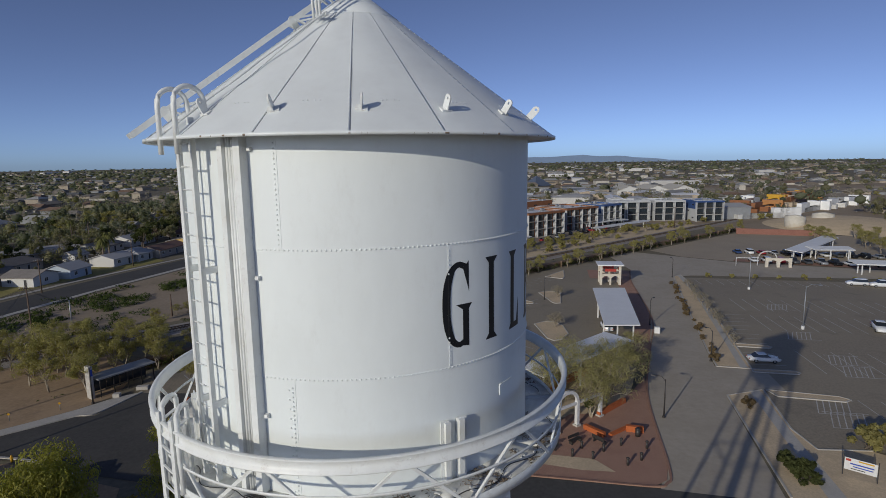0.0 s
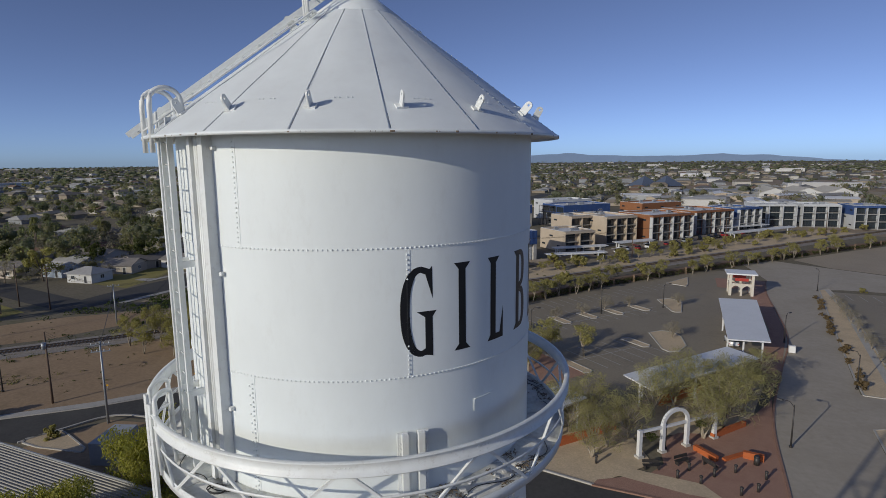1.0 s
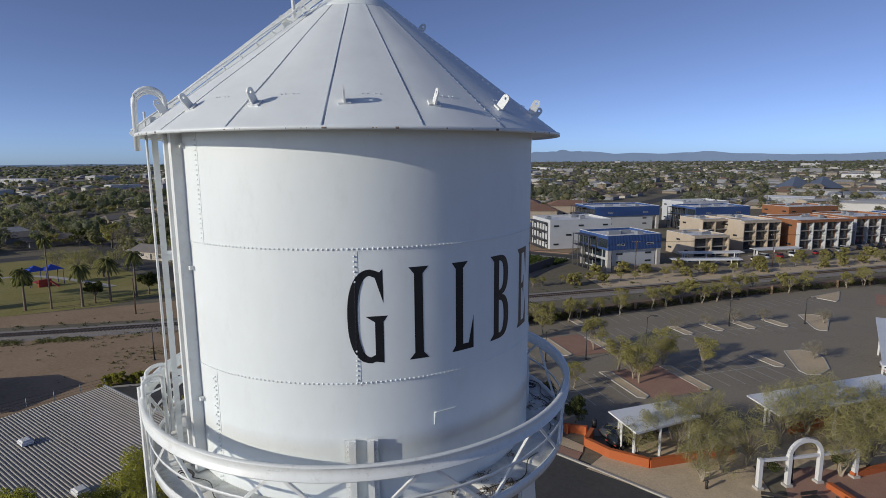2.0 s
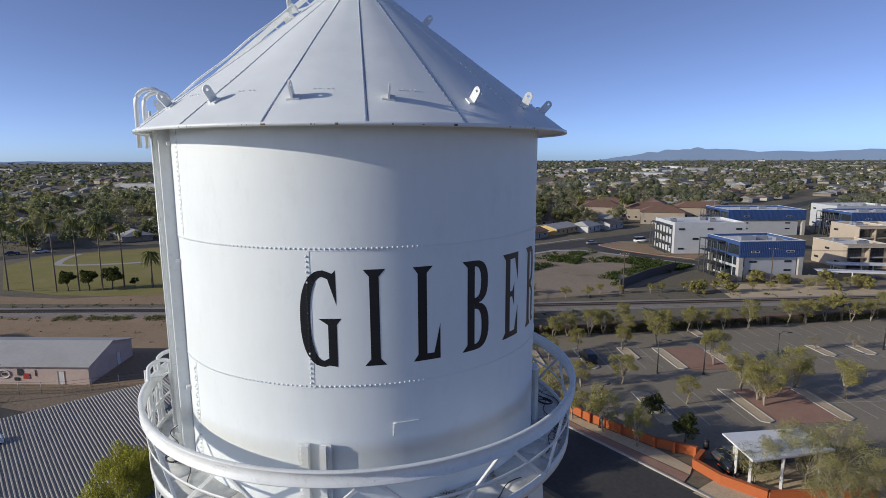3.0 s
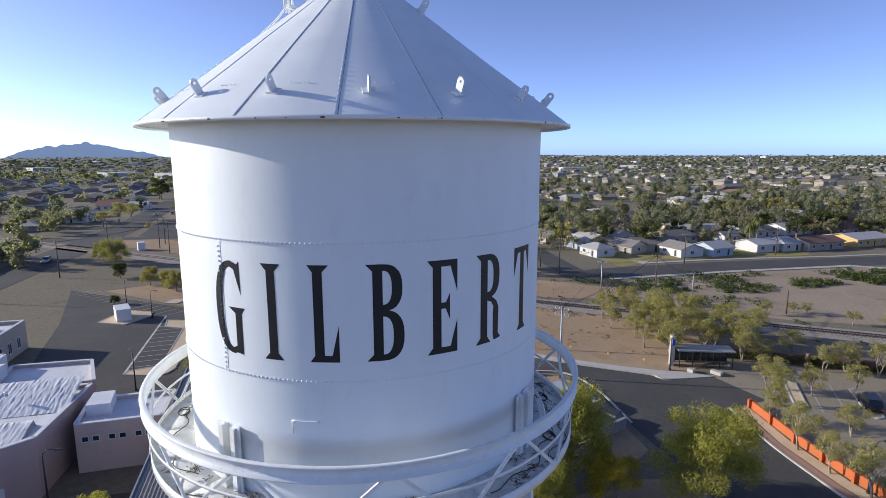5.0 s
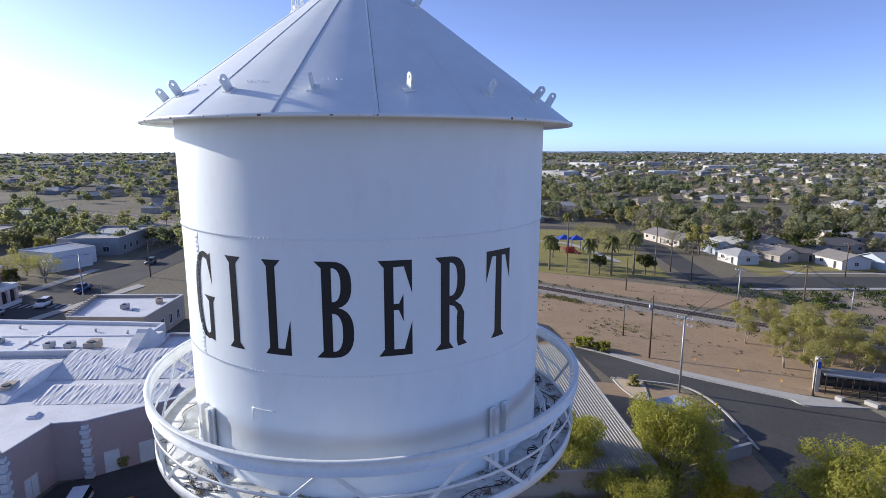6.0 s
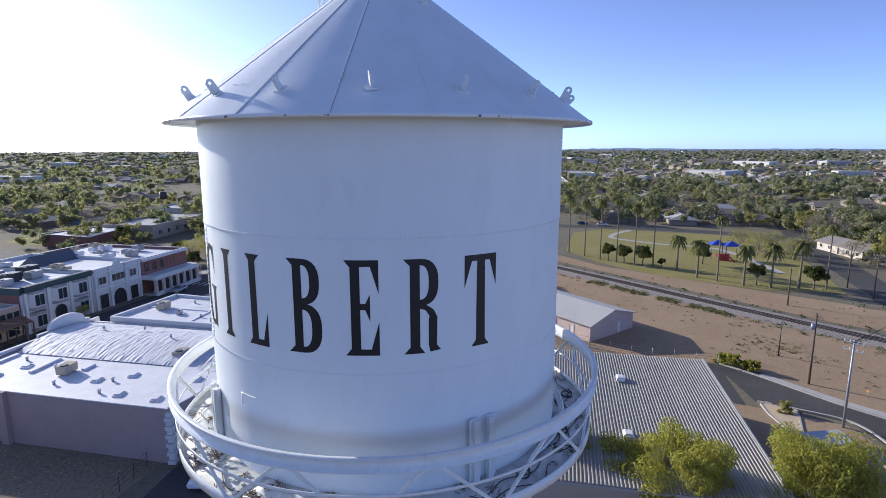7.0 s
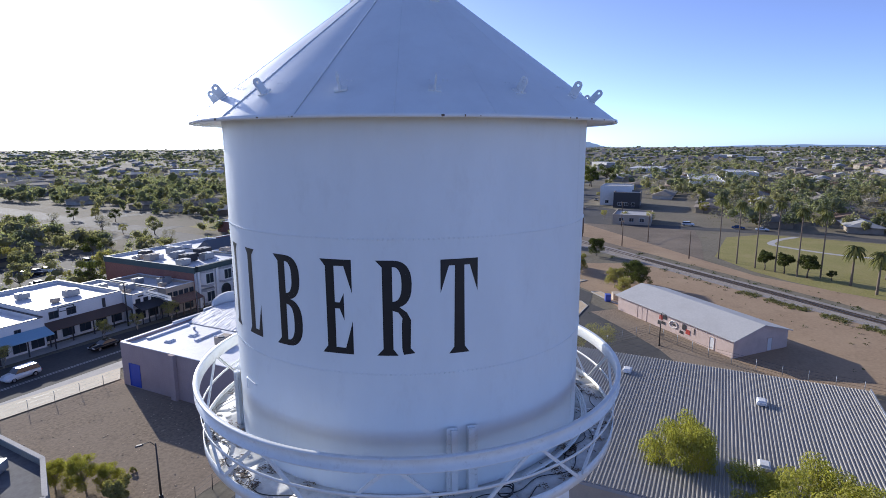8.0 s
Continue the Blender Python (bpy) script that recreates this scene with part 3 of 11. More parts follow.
def arc_strip(cx, cy, ao, bo, ai, bi, t0, t1, n=14, power=0.8, dx=0.0):
    """Quads between an outer and an inner rounded curve (angles in degrees)."""
    def at(a, b, t, ox):
        c, s = math.cos(radians(t)), math.sin(radians(t))
        return (cx + ox + a * math.copysign(abs(c) ** power, c), cy + b * math.copysign(abs(s) ** power, s))
    out = []
    for k in range(n):
        ta, tb = t0 + (t1 - t0) * k / n, t0 + (t1 - t0) * (k + 1) / n
        out.append([at(ao, bo, ta, 0), at(ao, bo, tb, 0), at(ai, bi, tb, dx), at(ai, bi, ta, dx)])
    return out


LETTERS = {
    "G": (-50.0, -40.3, arc_strip(0.62, 0.5, 0.62, 0.5, 0.36, 0.435, 90, 270, 20, 0.85)
          + [[(0.60, 1.0), (0.72, 0.985), (0.72, 0.91), (0.60, 0.93)], [(0.72, 0.985), (0.90, 0.955), (0.93, 0.64), (0.72, 0.91)], [(0.84, 0.965), (0.92, 1.0), (0.93, 0.64), (0.84, 0.86)],
             [(0.60, 0.0), (0.60, 0.07), (0.70, 0.09), (0.70, 0.015)], [(0.70, 0.015), (0.70, 0.45), (0.92, 0.45), (0.92, 0.0)],
             [(0.92, 0.0), (0.80, 0.04), (0.86, 0.03), (0.93, -0.01)], [(0.46, 0.505), (1.04, 0.505), (0.92, 0.44), (0.70, 0.44)]]),
    "I": (-34.5, -29.1, [[(0.28, 0.05), (0.72, 0.05), (0.70, 0.95), (0.27, 0.95)], [(0, 1), (1, 1), (0.72, 0.93), (0.26, 0.93)], [(0, 0), (1, 0), (0.72, 0.07), (0.28, 0.07)]]),
    "L": (-22.3, -15.0, [[(0.17, 0.03), (0.50, 0.03), (0.50, 0.95), (0.17, 0.95)], [(0, 1), (0.72, 1), (0.50, 0.93), (0.17, 0.93)],
                         [(0, 0), (1, 0), (0.98, 0.07), (0.17, 0.07)], [(1, 0), (1, 0.385), (0.76, 0.07), (0.76, 0.0)]]),
    "B": (-8.4, 0.9, [[(0.18, 0.02), (0.44, 0.02), (0.44, 0.98), (0.18, 0.98)], [(0, 1), (0.46, 1), (0.44, 0.93), (0.18, 0.93)], [(0, 0), (0.46, 0), (0.44, 0.07), (0.18, 0.07)]]
          + arc_strip(0.44, 0.76, 0.52, 0.24, 0.24, 0.175, 90, -90, 14, 0.8) + arc_strip(0.44, 0.265, 0.56, 0.265, 0.27, 0.20, 90, -90, 14, 0.8)),
    "E": (6.9, 15.3, [[(0.17, 0.02), (0.45, 0.02), (0.45, 0.98), (0.17, 0.98)], [(0, 1), (1, 1), (0.97, 0.935), (0.16, 0.93)], [(0, 0), (1, 0), (0.97, 0.065), (0.16, 0.07)],
                      [(1, 1), (0.76, 0.935), (1, 0.65), (1, 0.8)], [(1, 0), (1, 0.36), (0.76, 0.065), (0.9, 0.0)],
                      [(0.43, 0.485), (0.62, 0.485), (0.62, 0.55), (0.43, 0.55)], [(0.58, 0.53), (0.74, 0.65), (0.74, 0.36), (0.58, 0.50)]]),
    "R": (21.3, 30.8, [[(0.17, 0.04), (0.43, 0.04), (0.43, 0.98), (0.17, 0.98)], [(0, 1), (0.46, 1), (0.43, 0.93), (0.17, 0.93)], [(0, 0), (0.56, 0), (0.43, 0.07), (0.17, 0.07)]]
          + arc_strip(0.43, 0.755, 0.50, 0.245, 0.24, 0.18, 90, -90, 14, 0.8)
          + [[(0.43, 0.48), (0.43, 0.53), (0.60, 0.52), (0.58, 0.46)], [(0.60, 0.52), (0.80, 0.46), (0.68, 0.40), (0.58, 0.46)], [(0.80, 0.46), (0.90, 0.38), (0.66, 0.34), (0.68, 0.40)],
             [(0.90, 0.38), (0.88, 0.08), (0.66, 0.08), (0.66, 0.34)], [(0.66, 0.08), (0.88, 0.08), (1.0, 0.025), (0.70, 0.01)]]),
    "T": (37.2, 46.8, [[(0.36, 0.05), (0.65, 0.05), (0.63, 0.96), (0.38, 0.96)], [(0, 1), (1, 1), (0.99, 0.935), (0.01, 0.935)], [(0, 1), (0, 0.65), (0.22, 0.935), (0.1, 1)],
                       [(1, 1), (0.9, 1), (0.78, 0.935), (1, 0.65)], [(0.22, 0), (0.78, 0), (0.65, 0.07), (0.36, 0.07)]]),
}


def shell_radius(deg, z):
    """Radius of the lettered course, with its gentle dents and the lap of its plates."""
    if -50.5 < deg < -46.0:   # over the lap
        return R + 0.0045
    f = (z - Z_SEAM_LO) / (Z_SEAM_HI + 0.05 - Z_SEAM_LO)
    dent = -0.003 + 0.003 * noise.noise(Vector((math.cos(radians(deg)) * 2.2, math.sin(radians(deg)) * 2.2, Z_SEAM_LO)))
    best = 0.0
    for first in (-48.0, 132.0):
        k = ((deg - first) % 360) / 180.9 * 80
        if k <= 80:
            best = max(best, R + 0.004 * max(0.0, (k - 72) / 8))
    return best + dent * math.sin(math.pi * f)


for sign, (a0, a1, pieces) in LETTERS.items():
    bm = bmesh.new()
    for layer, pts in enumerate(pieces):
        sub = bmesh.new()
        sub.faces.new([sub.verts.new((x, y, 0)) for x, y in pts])
        for cut in range(1, 12):
            bmesh.ops.bisect_plane(sub, geom=sub.verts[:] + sub.edges[:] + sub.faces[:], plane_co=(cut / 12, 0, 0), plane_no=(1, 0, 0))
        for j in range(1, 6):
            y = (Z_SEAM_LO + (Z_SEAM_HI + 0.05 - Z_SEAM_LO) * j / 6 - Z_LET0) / LET_H
            bmesh.ops.bisect_plane(sub, geom=sub.verts[:] + sub.edges[:] + sub.faces[:], plane_co=(0, y, 0), plane_no=(0, 1, 0))
        lift = 0.0018 + 0.0002 * (layer % 5)
        for f in sub.faces:
            vs = [(a0 + (a1 - a0) * v.co.x, Z_LET0 + LET_H * v.co.y) for v in f.verts]
            vs = [bm.verts.new(on_tank(a, z, shell_radius(a, z) + lift)) for a, z in vs]
            bm.faces.new(vs)
        sub.free()
    bmesh.ops.recalc_face_normals(bm, faces=bm.faces)
    for f in bm.faces:
        c = f.calc_center_median()
        if f.normal.x * c.x + f.normal.y * c.y < 0:
            f.normal_flip()
    part("letter", bm, LETTER_BLACK, tower, f"black painted serif capital {sign}")
# a raised frame for a name plate, low on the shell
bm = bmesh.new()
for a, b, z0, z1 in ((-27.9, -20.6, 29.55, 29.565), (-27.9, -27.55, 29.39, 29.55)):
    ring_band(bm, [(R, z0), (R + 0.012, z0), (R + 0.012, z1), (R, z1)], a, b, 8)
part("plate_frame", bm, TANK_WHITE, tower, "thin raised white frame on the shell")

# legs: riveted channel pairs that climb the shell, then spread to the ground
for i in range(4):
    deg = -47.5 + 90 * i
    out, side = on_tank(deg, 0, 1), on_tank(deg + 90, 0, 1)
    leg = new("leg")
    leg.parent = tower
    tagged(leg, "riveted white steel leg of two channels")
    for sgn in (-1, 1):
        bm = bmesh.new()
        base = out * (R + 0.05) + side * (0.115 * sgn)
        bar(bm, base + Vector((0, 0, 27.6)), base + Vector((0, 0, 29.33)), 0.085, 0.10, up=out)
        bar(bm, base + side * (0.03 * sgn) + Vector((0, 0, 27.6)), base + side * (0.03 * sgn) + Vector((0, 0, 29.35)), 0.14, 0.018, up=out)
        part("channel", bm, STEEL_WHITE, leg)
        part("rivet_column", rivets([(base + side * (0.07 * sgn) + out * 0.012 + Vector((0, 0, 28.5 + s * 0.07)), out) for s in range(12)], 0.012), STEEL_WHITE, leg, kind="stuff")
    bm = bmesh.new()
    top, foot = out * (R + 0.05) + Vector((0, 0, 27.7)), out * 4.9
    for sgn in (-1, 1):
        bar(bm, top + side * (0.13 * sgn), foot + side * (0.13 * sgn), 0.09, 0.26, up=out)
    for s in range(28):
        f0, f1 = s / 28, (s + 1) / 28
        p, q = top.lerp(foot, f0), top.lerp(foot, f1)
        bar(bm, p + side * (0.13 if s % 2 else -0.13) + out * 0.13, q + side * (-0.13 if s % 2 else 0.13) + out * 0.13, 0.05, 0.012, up=out)
    part("leg_shaft", bm, STEEL_WHITE, leg)
    bm = bmesh.new()
    box(bm, foot.x, foot.y, 0.0, 1.2, 1.2, 0.5, deg)
    part("footing", bm, CONCRETE, leg, "square concrete footing")
    nxt = on_tank(deg + 90, 0, 1)
    for z0, z1 in ((27.0, 19.0), (18.6, 10.0), (9.6, 1.2)):
        def leg_at(o, z):
            return o * (R + 0.05 + (4.9 - R - 0.05) * (1 - z / 27.7)) + Vector((0, 0, z))
        for u, v in ((out, nxt), (nxt, out)):
            bm = bmesh.new()
            tube(bm, [leg_at(u, z0), leg_at(v, z1)], 0.022, 6)
            part("tie_rod", bm, STEEL_WHITE, tower)
        bm = bmesh.new()
        bar(bm, leg_at(out, z1 - 0.2), leg_at(nxt, z1 - 0.2), 0.16, 0.12)
        part("strut", bm, STEEL_WHITE, tower)
bm = bmesh.new()
tube(bm, [(0, 0, 0), (0, 0, 26.3)], 0.45, 24)
part("riser_pipe", bm, STEEL_WHITE, tower, "white round riser pipe")

# balcony
balcony = new("balcony")
balcony.parent = tower
tagged(balcony, "white balcony round the tank with latticed railing and debris")
for i in range(20):
    bm = bmesh.new()
    ring_band(bm, [(R - 0.03, Z_DECK + 0.004 * (i % 2)), (R - 0.03, Z_DECK - 0.02), (DECK_R, Z_DECK - 0.02), (DECK_R, Z_DECK + 0.004 * (i % 2))], i * 18, i * 18 + 17.9, 6)
    part("deck_plate", bm, DECK_WHITE, balcony)
bm = bmesh.new()
ring_band(bm, [(DECK_R + 0.02, Z_DECK + 0.07), (DECK_R + 0.02, Z_DECK - 0.09), (DECK_R + 0.004, Z_DECK - 0.09), (DECK_R + 0.004, Z_DECK + 0.07)])
part("toe_ring", bm, STEEL_WHITE, balcony, "white toe plate at the deck's edge")
bm = bmesh.new()
RAIL_R, RAIL_Z = 3.50, 29.35
ring_band(bm, [(RAIL_R, RAIL_Z - 0.02), (RAIL_R + 0.02, RAIL_Z), (RAIL_R + 0.075, RAIL_Z + 0.002), (RAIL_R + 0.085, RAIL_Z - 0.016), (RAIL_R + 0.03, RAIL_Z - 0.035), (RAIL_R + 0.03, RAIL_Z - 0.165),
               (RAIL_R + 0.078, RAIL_Z - 0.185), (RAIL_R + 0.074, RAIL_Z - 0.20), (RAIL_R + 0.01, RAIL_Z - 0.20), (RAIL_R, RAIL_Z - 0.185)], n=144)
part("top_rail", bm, STEEL_WHITE, balcony, "white channel-section top rail")
bm = bmesh.new()
ring_band(bm, [(RAIL_R + 0.0, 28.80), (RAIL_R + 0.012, 28.80), (RAIL_R + 0.012, 28.84), (RAIL_R + 0.0, 28.84)], n=96)
part("mid_rail", bm, STEEL_WHITE, balcony)
APEX0 = -94.2
for i in range(12):
    a = APEX0 + 30 * i
    for sgn in (-1, 1):
        bm = bmesh.new()
        bar(bm, on_tank(a + sgn * 0.8, RAIL_Z - 0.17, RAIL_R + 0.022), on_tank(a + sgn * 14.2, Z_DECK + 0.02, DECK_R + 0.03), 0.045, 0.012, up=on_tank(a, 0, 1))
        bar(bm, on_tank(a + sgn * 0.8, RAIL_Z - 0.15, RAIL_R + 0.012), on_tank(a + sgn * 14.2, Z_DECK + 0.03, DECK_R + 0.02), 0.012, 0.04, up=on_tank(a, 0, 1))
        part("lattice_bar", bm, STEEL_WHITE, balcony)
    bm = bmesh.new()
    bar(bm, on_tank(a + 15, Z_DECK - 0.05, DECK_R - 0.02), on_tank(a + 15, Z_DECK - 0.62, R + 0.02), 0.06, 0.06)
    bar(bm, on_tank(a + 15, Z_DECK - 0.03, R), on_tank(a + 15, Z_DECK - 0.03, DECK_R), 0.06, 0.05)
    part("deck_bracket", bm, STEEL_WHITE, balcony)
    for d in (-1.3, -0.5, 0.5, 1.3):
        part("bolt", rivets([(on_tank(a + d, RAIL_Z - 0.09, RAIL_R + 0.031), on_tank(a + d, 0, 1))], 0.012), STEEL_WHITE, balcony)
# looped hand holds where the ladder comes through the railing
for deg in (-127.5, -119.5):
    bm = bmesh.new()
    pts = [on_tank(deg + 1.5, Z_DECK, DECK_R + 0.03)] + [on_tank(deg + 1.5, 29.0, DECK_R + 0.05)]
    pts += [on_tank(deg + 1.5 - 4.5 * (1 - math.cos(radians(t))) / 2, 29.52 + 0.10 * math.sin(radians(t)), DECK_R + 0.05 - 0.13 * (1 - math.cos(radians(t)))) for t in range(0, 181, 20)]
    pts += [on_tank(deg - 3, Z_DECK, DECK_R - 0.22)]
    tube(bm, pts, 0.035, 8)
    bar(bm, pts[2] - Vector((0, 0, 0.15)), pts[-2] - Vector((0, 0, 0.15)), 0.05, 0.012)
    part("hand_hoop", bm, STEEL_WHITE, balcony, "white looped hand hold")
bm = bmesh.new()
for dg in (-126, -119):
    bar(bm, on_tank(dg, 25.0, DECK_R + 0.10), on_tank(dg, 29.5, DECK_R + 0.10), 0.05, 0.05)
for s in range(14):
    bar(bm, on_tank(-126, 25.1 + s * 0.3, DECK_R + 0.10), on_tank(-119, 25.1 + s * 0.3, DECK_R + 0.10), 0.025)
part("lower_ladder", bm, STEEL_WHITE, balcony, "white steel ladder rising to the deck")

# twigs, paper and cables that lie on the deck
rnd = random.Random(7)
bm = bmesh.new()
for _ in range(70):
    cl = rnd.choice((-38, -32, -24, -14, -44, 34, 66, 84, 100, 118, 140, -60)) + rnd.gauss(0, 5)
    r0 = rnd.choice((rnd.uniform(R + 0.05, R + 0.2), rnd.uniform(DECK_R - 0.22, DECK_R - 0.05), rnd.uniform(R + 0.1, DECK_R - 0.1)))
    for k in range(rnd.randrange(6, 22)):
        p = on_tank(cl + rnd.gauss(0, 0.9), Z_DECK + 0.010 + abs(rnd.gauss(0, 0.014)), min(DECK_R - 0.02, max(R + 0.03, r0 + rnd.gauss(0, 0.045))))
        d = Vector((rnd.uniform(-1, 1), rnd.uniform(-1, 1), rnd.uniform(-0.2, 0.2))).normalized() * rnd.uniform(0.010, 0.040)
        bar(bm, p - d, p + d, rnd.uniform(0.004, 0.011), 0.006)
part("twig_litter", bm, DEBRIS, balcony, "dark twigs and nesting litter", kind="stuff")
bm = bmesh.new()
for _ in range(40):
    a, r = rnd.choice((-36, -28, -20, 22, 70, 95, 125, -55)) + rnd.gauss(0, 6), rnd.uniform(R + 0.1, DECK_R - 0.1)
    p = on_tank(a, Z_DECK + 0.01, r)
    box(bm, p.x, p.y, p.z, rnd.uniform(0.03, 0.10), rnd.uniform(0.02, 0.07), rnd.uniform(0.01, 0.03), rnd.uniform(0, 180))
part("loose_block", bm, DECK_WHITE, balcony, "pale flakes and blocks on the deck", kind="stuff")
for a0, a1, r in ((20, 118, 3.22), (-64, 6, 3.3), (70, 150, 3.05), (-128, -60, 3.15), (40, 60, 3.35)):
    bm = bmesh.new()
    n = int((a1 - a0) / 1.5) + 2
    pts = [on_tank(a0 + (a1 - a0) * k / n, Z_DECK + 0.02, r + 0.07 * math.sin(k * 0.55 + a0) + 0.05 * math.sin(k * 0.21)) for k in range(n + 1)]
    tube(bm, pts, 0.007, 5)
    part("cable", bm, CABLE, balcony, "black cable lying in loops")
for a, r in ((52, 3.2), (78, 3.1), (103, 3.2), (-100, 3.2)):
    bm = bmesh.new()
    c = on_tank(a, Z_DECK + 0.03, r)
    tube(bm, [c + Vector((0.11 * math.cos(k * 0.5) * (1 + 0.02 * k), 0.09 * math.sin(k * 0.5), 0.0015 * k)) for k in range(32)], 0.009, 5)
    part("cable_coil", bm, CABLE, balcony)
bm = bmesh.new()
for k in range(3):
    tube(bm, [on_tank(a, Z_DECK + 0.03 + 0.02 * k, 3.0 + 0.03 * k) for a in range(60, 151, 6)], 0.02, 6)
part("conduit", bm, STEEL_WHITE, balcony, "white conduits along the deck")

# ladder, cable tray and roof ladder
lad = new("shell_ladder")
lad.parent = tower
tagged(lad, "white steel ladder up the tank shell")
for deg in (-121.6, -114.8):
    bm = bmesh.new()
    bar(bm, on_tank(deg, Z_DECK + 0.05, R + 0.20), on_tank(deg, Z_EAVE + 0.25, R + 0.20), 0.018, 0.075, up=on_tank(deg, 0, 1))
    bar(bm, on_tank(deg, Z_DECK + 0.05, R + 0.235), on_tank(deg, Z_EAVE + 0.25, R + 0.235), 0.055, 0.012, up=on_tank(deg, 0, 1))
    part("rail", bm, STEEL_WHITE, lad)
for s in range(16):
    bm = bmesh.new()
    tube(bm, [on_tank(-121.6, 28.62 + s * 0.305, R + 0.2), on_tank(-114.8, 28.62 + s * 0.305, R + 0.2)], 0.011, 6)
    part("rung", bm, STEEL_WHITE, lad)
for z in (29.6, 31.5):
    for deg in (-121.6, -114.8):
        bm = bmesh.new()
        bar(bm, on_tank(deg, z, R), on_tank(deg, z, R + 0.24), 0.05, 0.09)
        part("clip", bm, STEEL_WHITE, lad)
# safety rail beside the ladder
bm = bmesh.new()
tube(bm, [on_tank(-118.2, Z_DECK + 0.3, R + 0.30), on_tank(-118.2, 33.6, R + 0.30)], 0.02, 6)
part("safety_cable", bm, STEEL_WHITE, lad)
hp = [on_tank(-118, 33.05, R + 0.42), on_tank(-118, 33.66, R + 0.42)] + [on_tank(-118, 33.70 + 0.2 * math.sin(radians(t)), R + 0.22 + 0.2 * math.cos(radians(t))) for t in range(15, 166, 15)] + [on_tank(-118, 33.66, R + 0.02), on_tank(-118, 33.46, R + 0.0)]
for off in (-0.22, 0.22):
    sd = on_tank(-28, 0, 1)
    bm = bmesh.new()
    tube(bm, [p + sd * off for p in hp], 0.034, 8)
    part("hand_hoop", bm, STEEL_WHITE, lad, "white looped hand hold over the eave")
tray = new("cable_tray")
tray.parent = tower
tagged(tray, "white upright cable tray clamped to the shell")
for deg, w in ((-106.3, 0.085), (-101.0, 0.10)):
    bm = bmesh.new()
    bar(bm, on_tank(deg, Z_DECK + 0.02, R + 0.075), on_tank(deg, Z_EAVE + 0.02, R + 0.075), w, 0.15, up=on_tank(deg, 0, 1))
    part("flange", bm, STEEL_WHITE, tray)
for deg in (-104.9, -104.0, -103.1, -102.3):
    bm = bmesh.new()
    tube(bm, [on_tank(deg, Z_DECK + 0.02, R + 0.09), on_tank(deg, Z_EAVE + 0.02, R + 0.09)], 0.022, 8)
    part("conduit", bm, STEEL_WHITE, tray)
for z in (29.55, 31.45, 33.1):
    for deg in (-107.8, -98.9):
        bm = bmesh.new()
        bar(bm, on_tank(deg - 0.5, z, R + 0.03), on_tank(deg + 0.5, z, R + 0.03), 0.05, 0.06, up=on_tank(deg, 0, 1))
        part("clamp", bm, STEEL_WHITE, tray)
rl = new("roof_ladder")
rl.parent = tower
tagged(rl, "white ladder standing off the roof slope")
LAD_A, LADDER_FOOT, STAND_OFF = -135.0, 3.5, 0.18
ldir = on_tank(LAD_A, 0, 1)
lside = on_tank(LAD_A + 90, 0, 1)


def ladder_at(r, off, lift):
    return ldir * r + lside * off + Vector((0, 0, Z_RIM + (EAVE_R - r) * SLOPE + lift))


for off in (-0.2, 0.2):
    bm = bmesh.new()
    bar(bm, ladder_at(LADDER_FOOT, off, STAND_OFF), ladder_at(0.30, off, STAND_OFF), 0.03, 0.075)
    part("rail", bm, STEEL_WHITE, rl)
for s in range(13):
    bm = bmesh.new()
    tube(bm, [ladder_at(3.4 - s * 0.26, -0.2, STAND_OFF), ladder_at(3.4 - s * 0.26, 0.2, STAND_OFF)], 0.012, 6)
    part("rung", bm, STEEL_WHITE, rl)
for r in (2.85, 0.95):
    for off in (-0.2, 0.2):
        bm = bmesh.new()
        bar(bm, ladder_at(r, off, 0.0), ladder_at(r + 0.16, off, STAND_OFF), 0.05, 0.025)
        bar(bm, ladder_at(r - 0.25, off, 0.0), ladder_at(r + 0.10, off, STAND_OFF - 0.02), 0.05, 0.025)
        part("strut", bm, STEEL_WHITE, rl)
ldir, lside = on_tank(-128, 0, 1), on_tank(-38, 0, 1)
# lamp bracket at the top of the roof
bm = bmesh.new()
for off in (-0.06, 0.05, 0.14):
    tube(bm, [ladder_at(0.98, off + 0.45, 0.0), ladder_at(1.02, off + 0.45, 0.75)], 0.022, 6)
bar(bm, ladder_at(0.9, 0.35, 0.02), ladder_at(0.9, 0.65, 0.02), 0.05)
bar(bm, ladder_at(0.75, 0.42, 0.1), ladder_at(1.0, 0.42, 0.42), 0.045, 0.02)
bar(bm, ladder_at(0.75, 0.58, 0.1), ladder_at(1.0, 0.58, 0.42), 0.045, 0.02)
part("mast_bracket", bm, STEEL_WHITE, rl, "white bracket of short upright tubes")
bm = bmesh.new()
tube(bm, [ladder_at(3.3 - 0.1 * k, 0.62 + 0.03 * math.sin(k * 0.8), 0.05) for k in range(25)], 0.016, 6)
part("roof_cable", bm, STEEL_WHITE, rl, "painted conduit lying down the roof slope")

# ---- ground, roads and lots ----
U_TRACK, V_TRACK = Vector((0.62, 0.785)), Vector((0.785, -0.62))     # along the railway, and from it towards the tower

bm = bmesh.new()
ring = [(4950 * math.cos(k * math.tau / 96), 4950 * math.sin(k * math.tau / 96)) for k in range(96)]
poly(bm, ring, 0.0)
tagged(solo("ground", bm, DIRT), "dry brown desert ground with sparse weeds", "ground", kind="structure")


def area(name, pts, z, mat, label, category):
    bm = bmesh.new()
    poly(bm, pts, z)
    return solo(name, bm, mat, label, category, kind="structure")


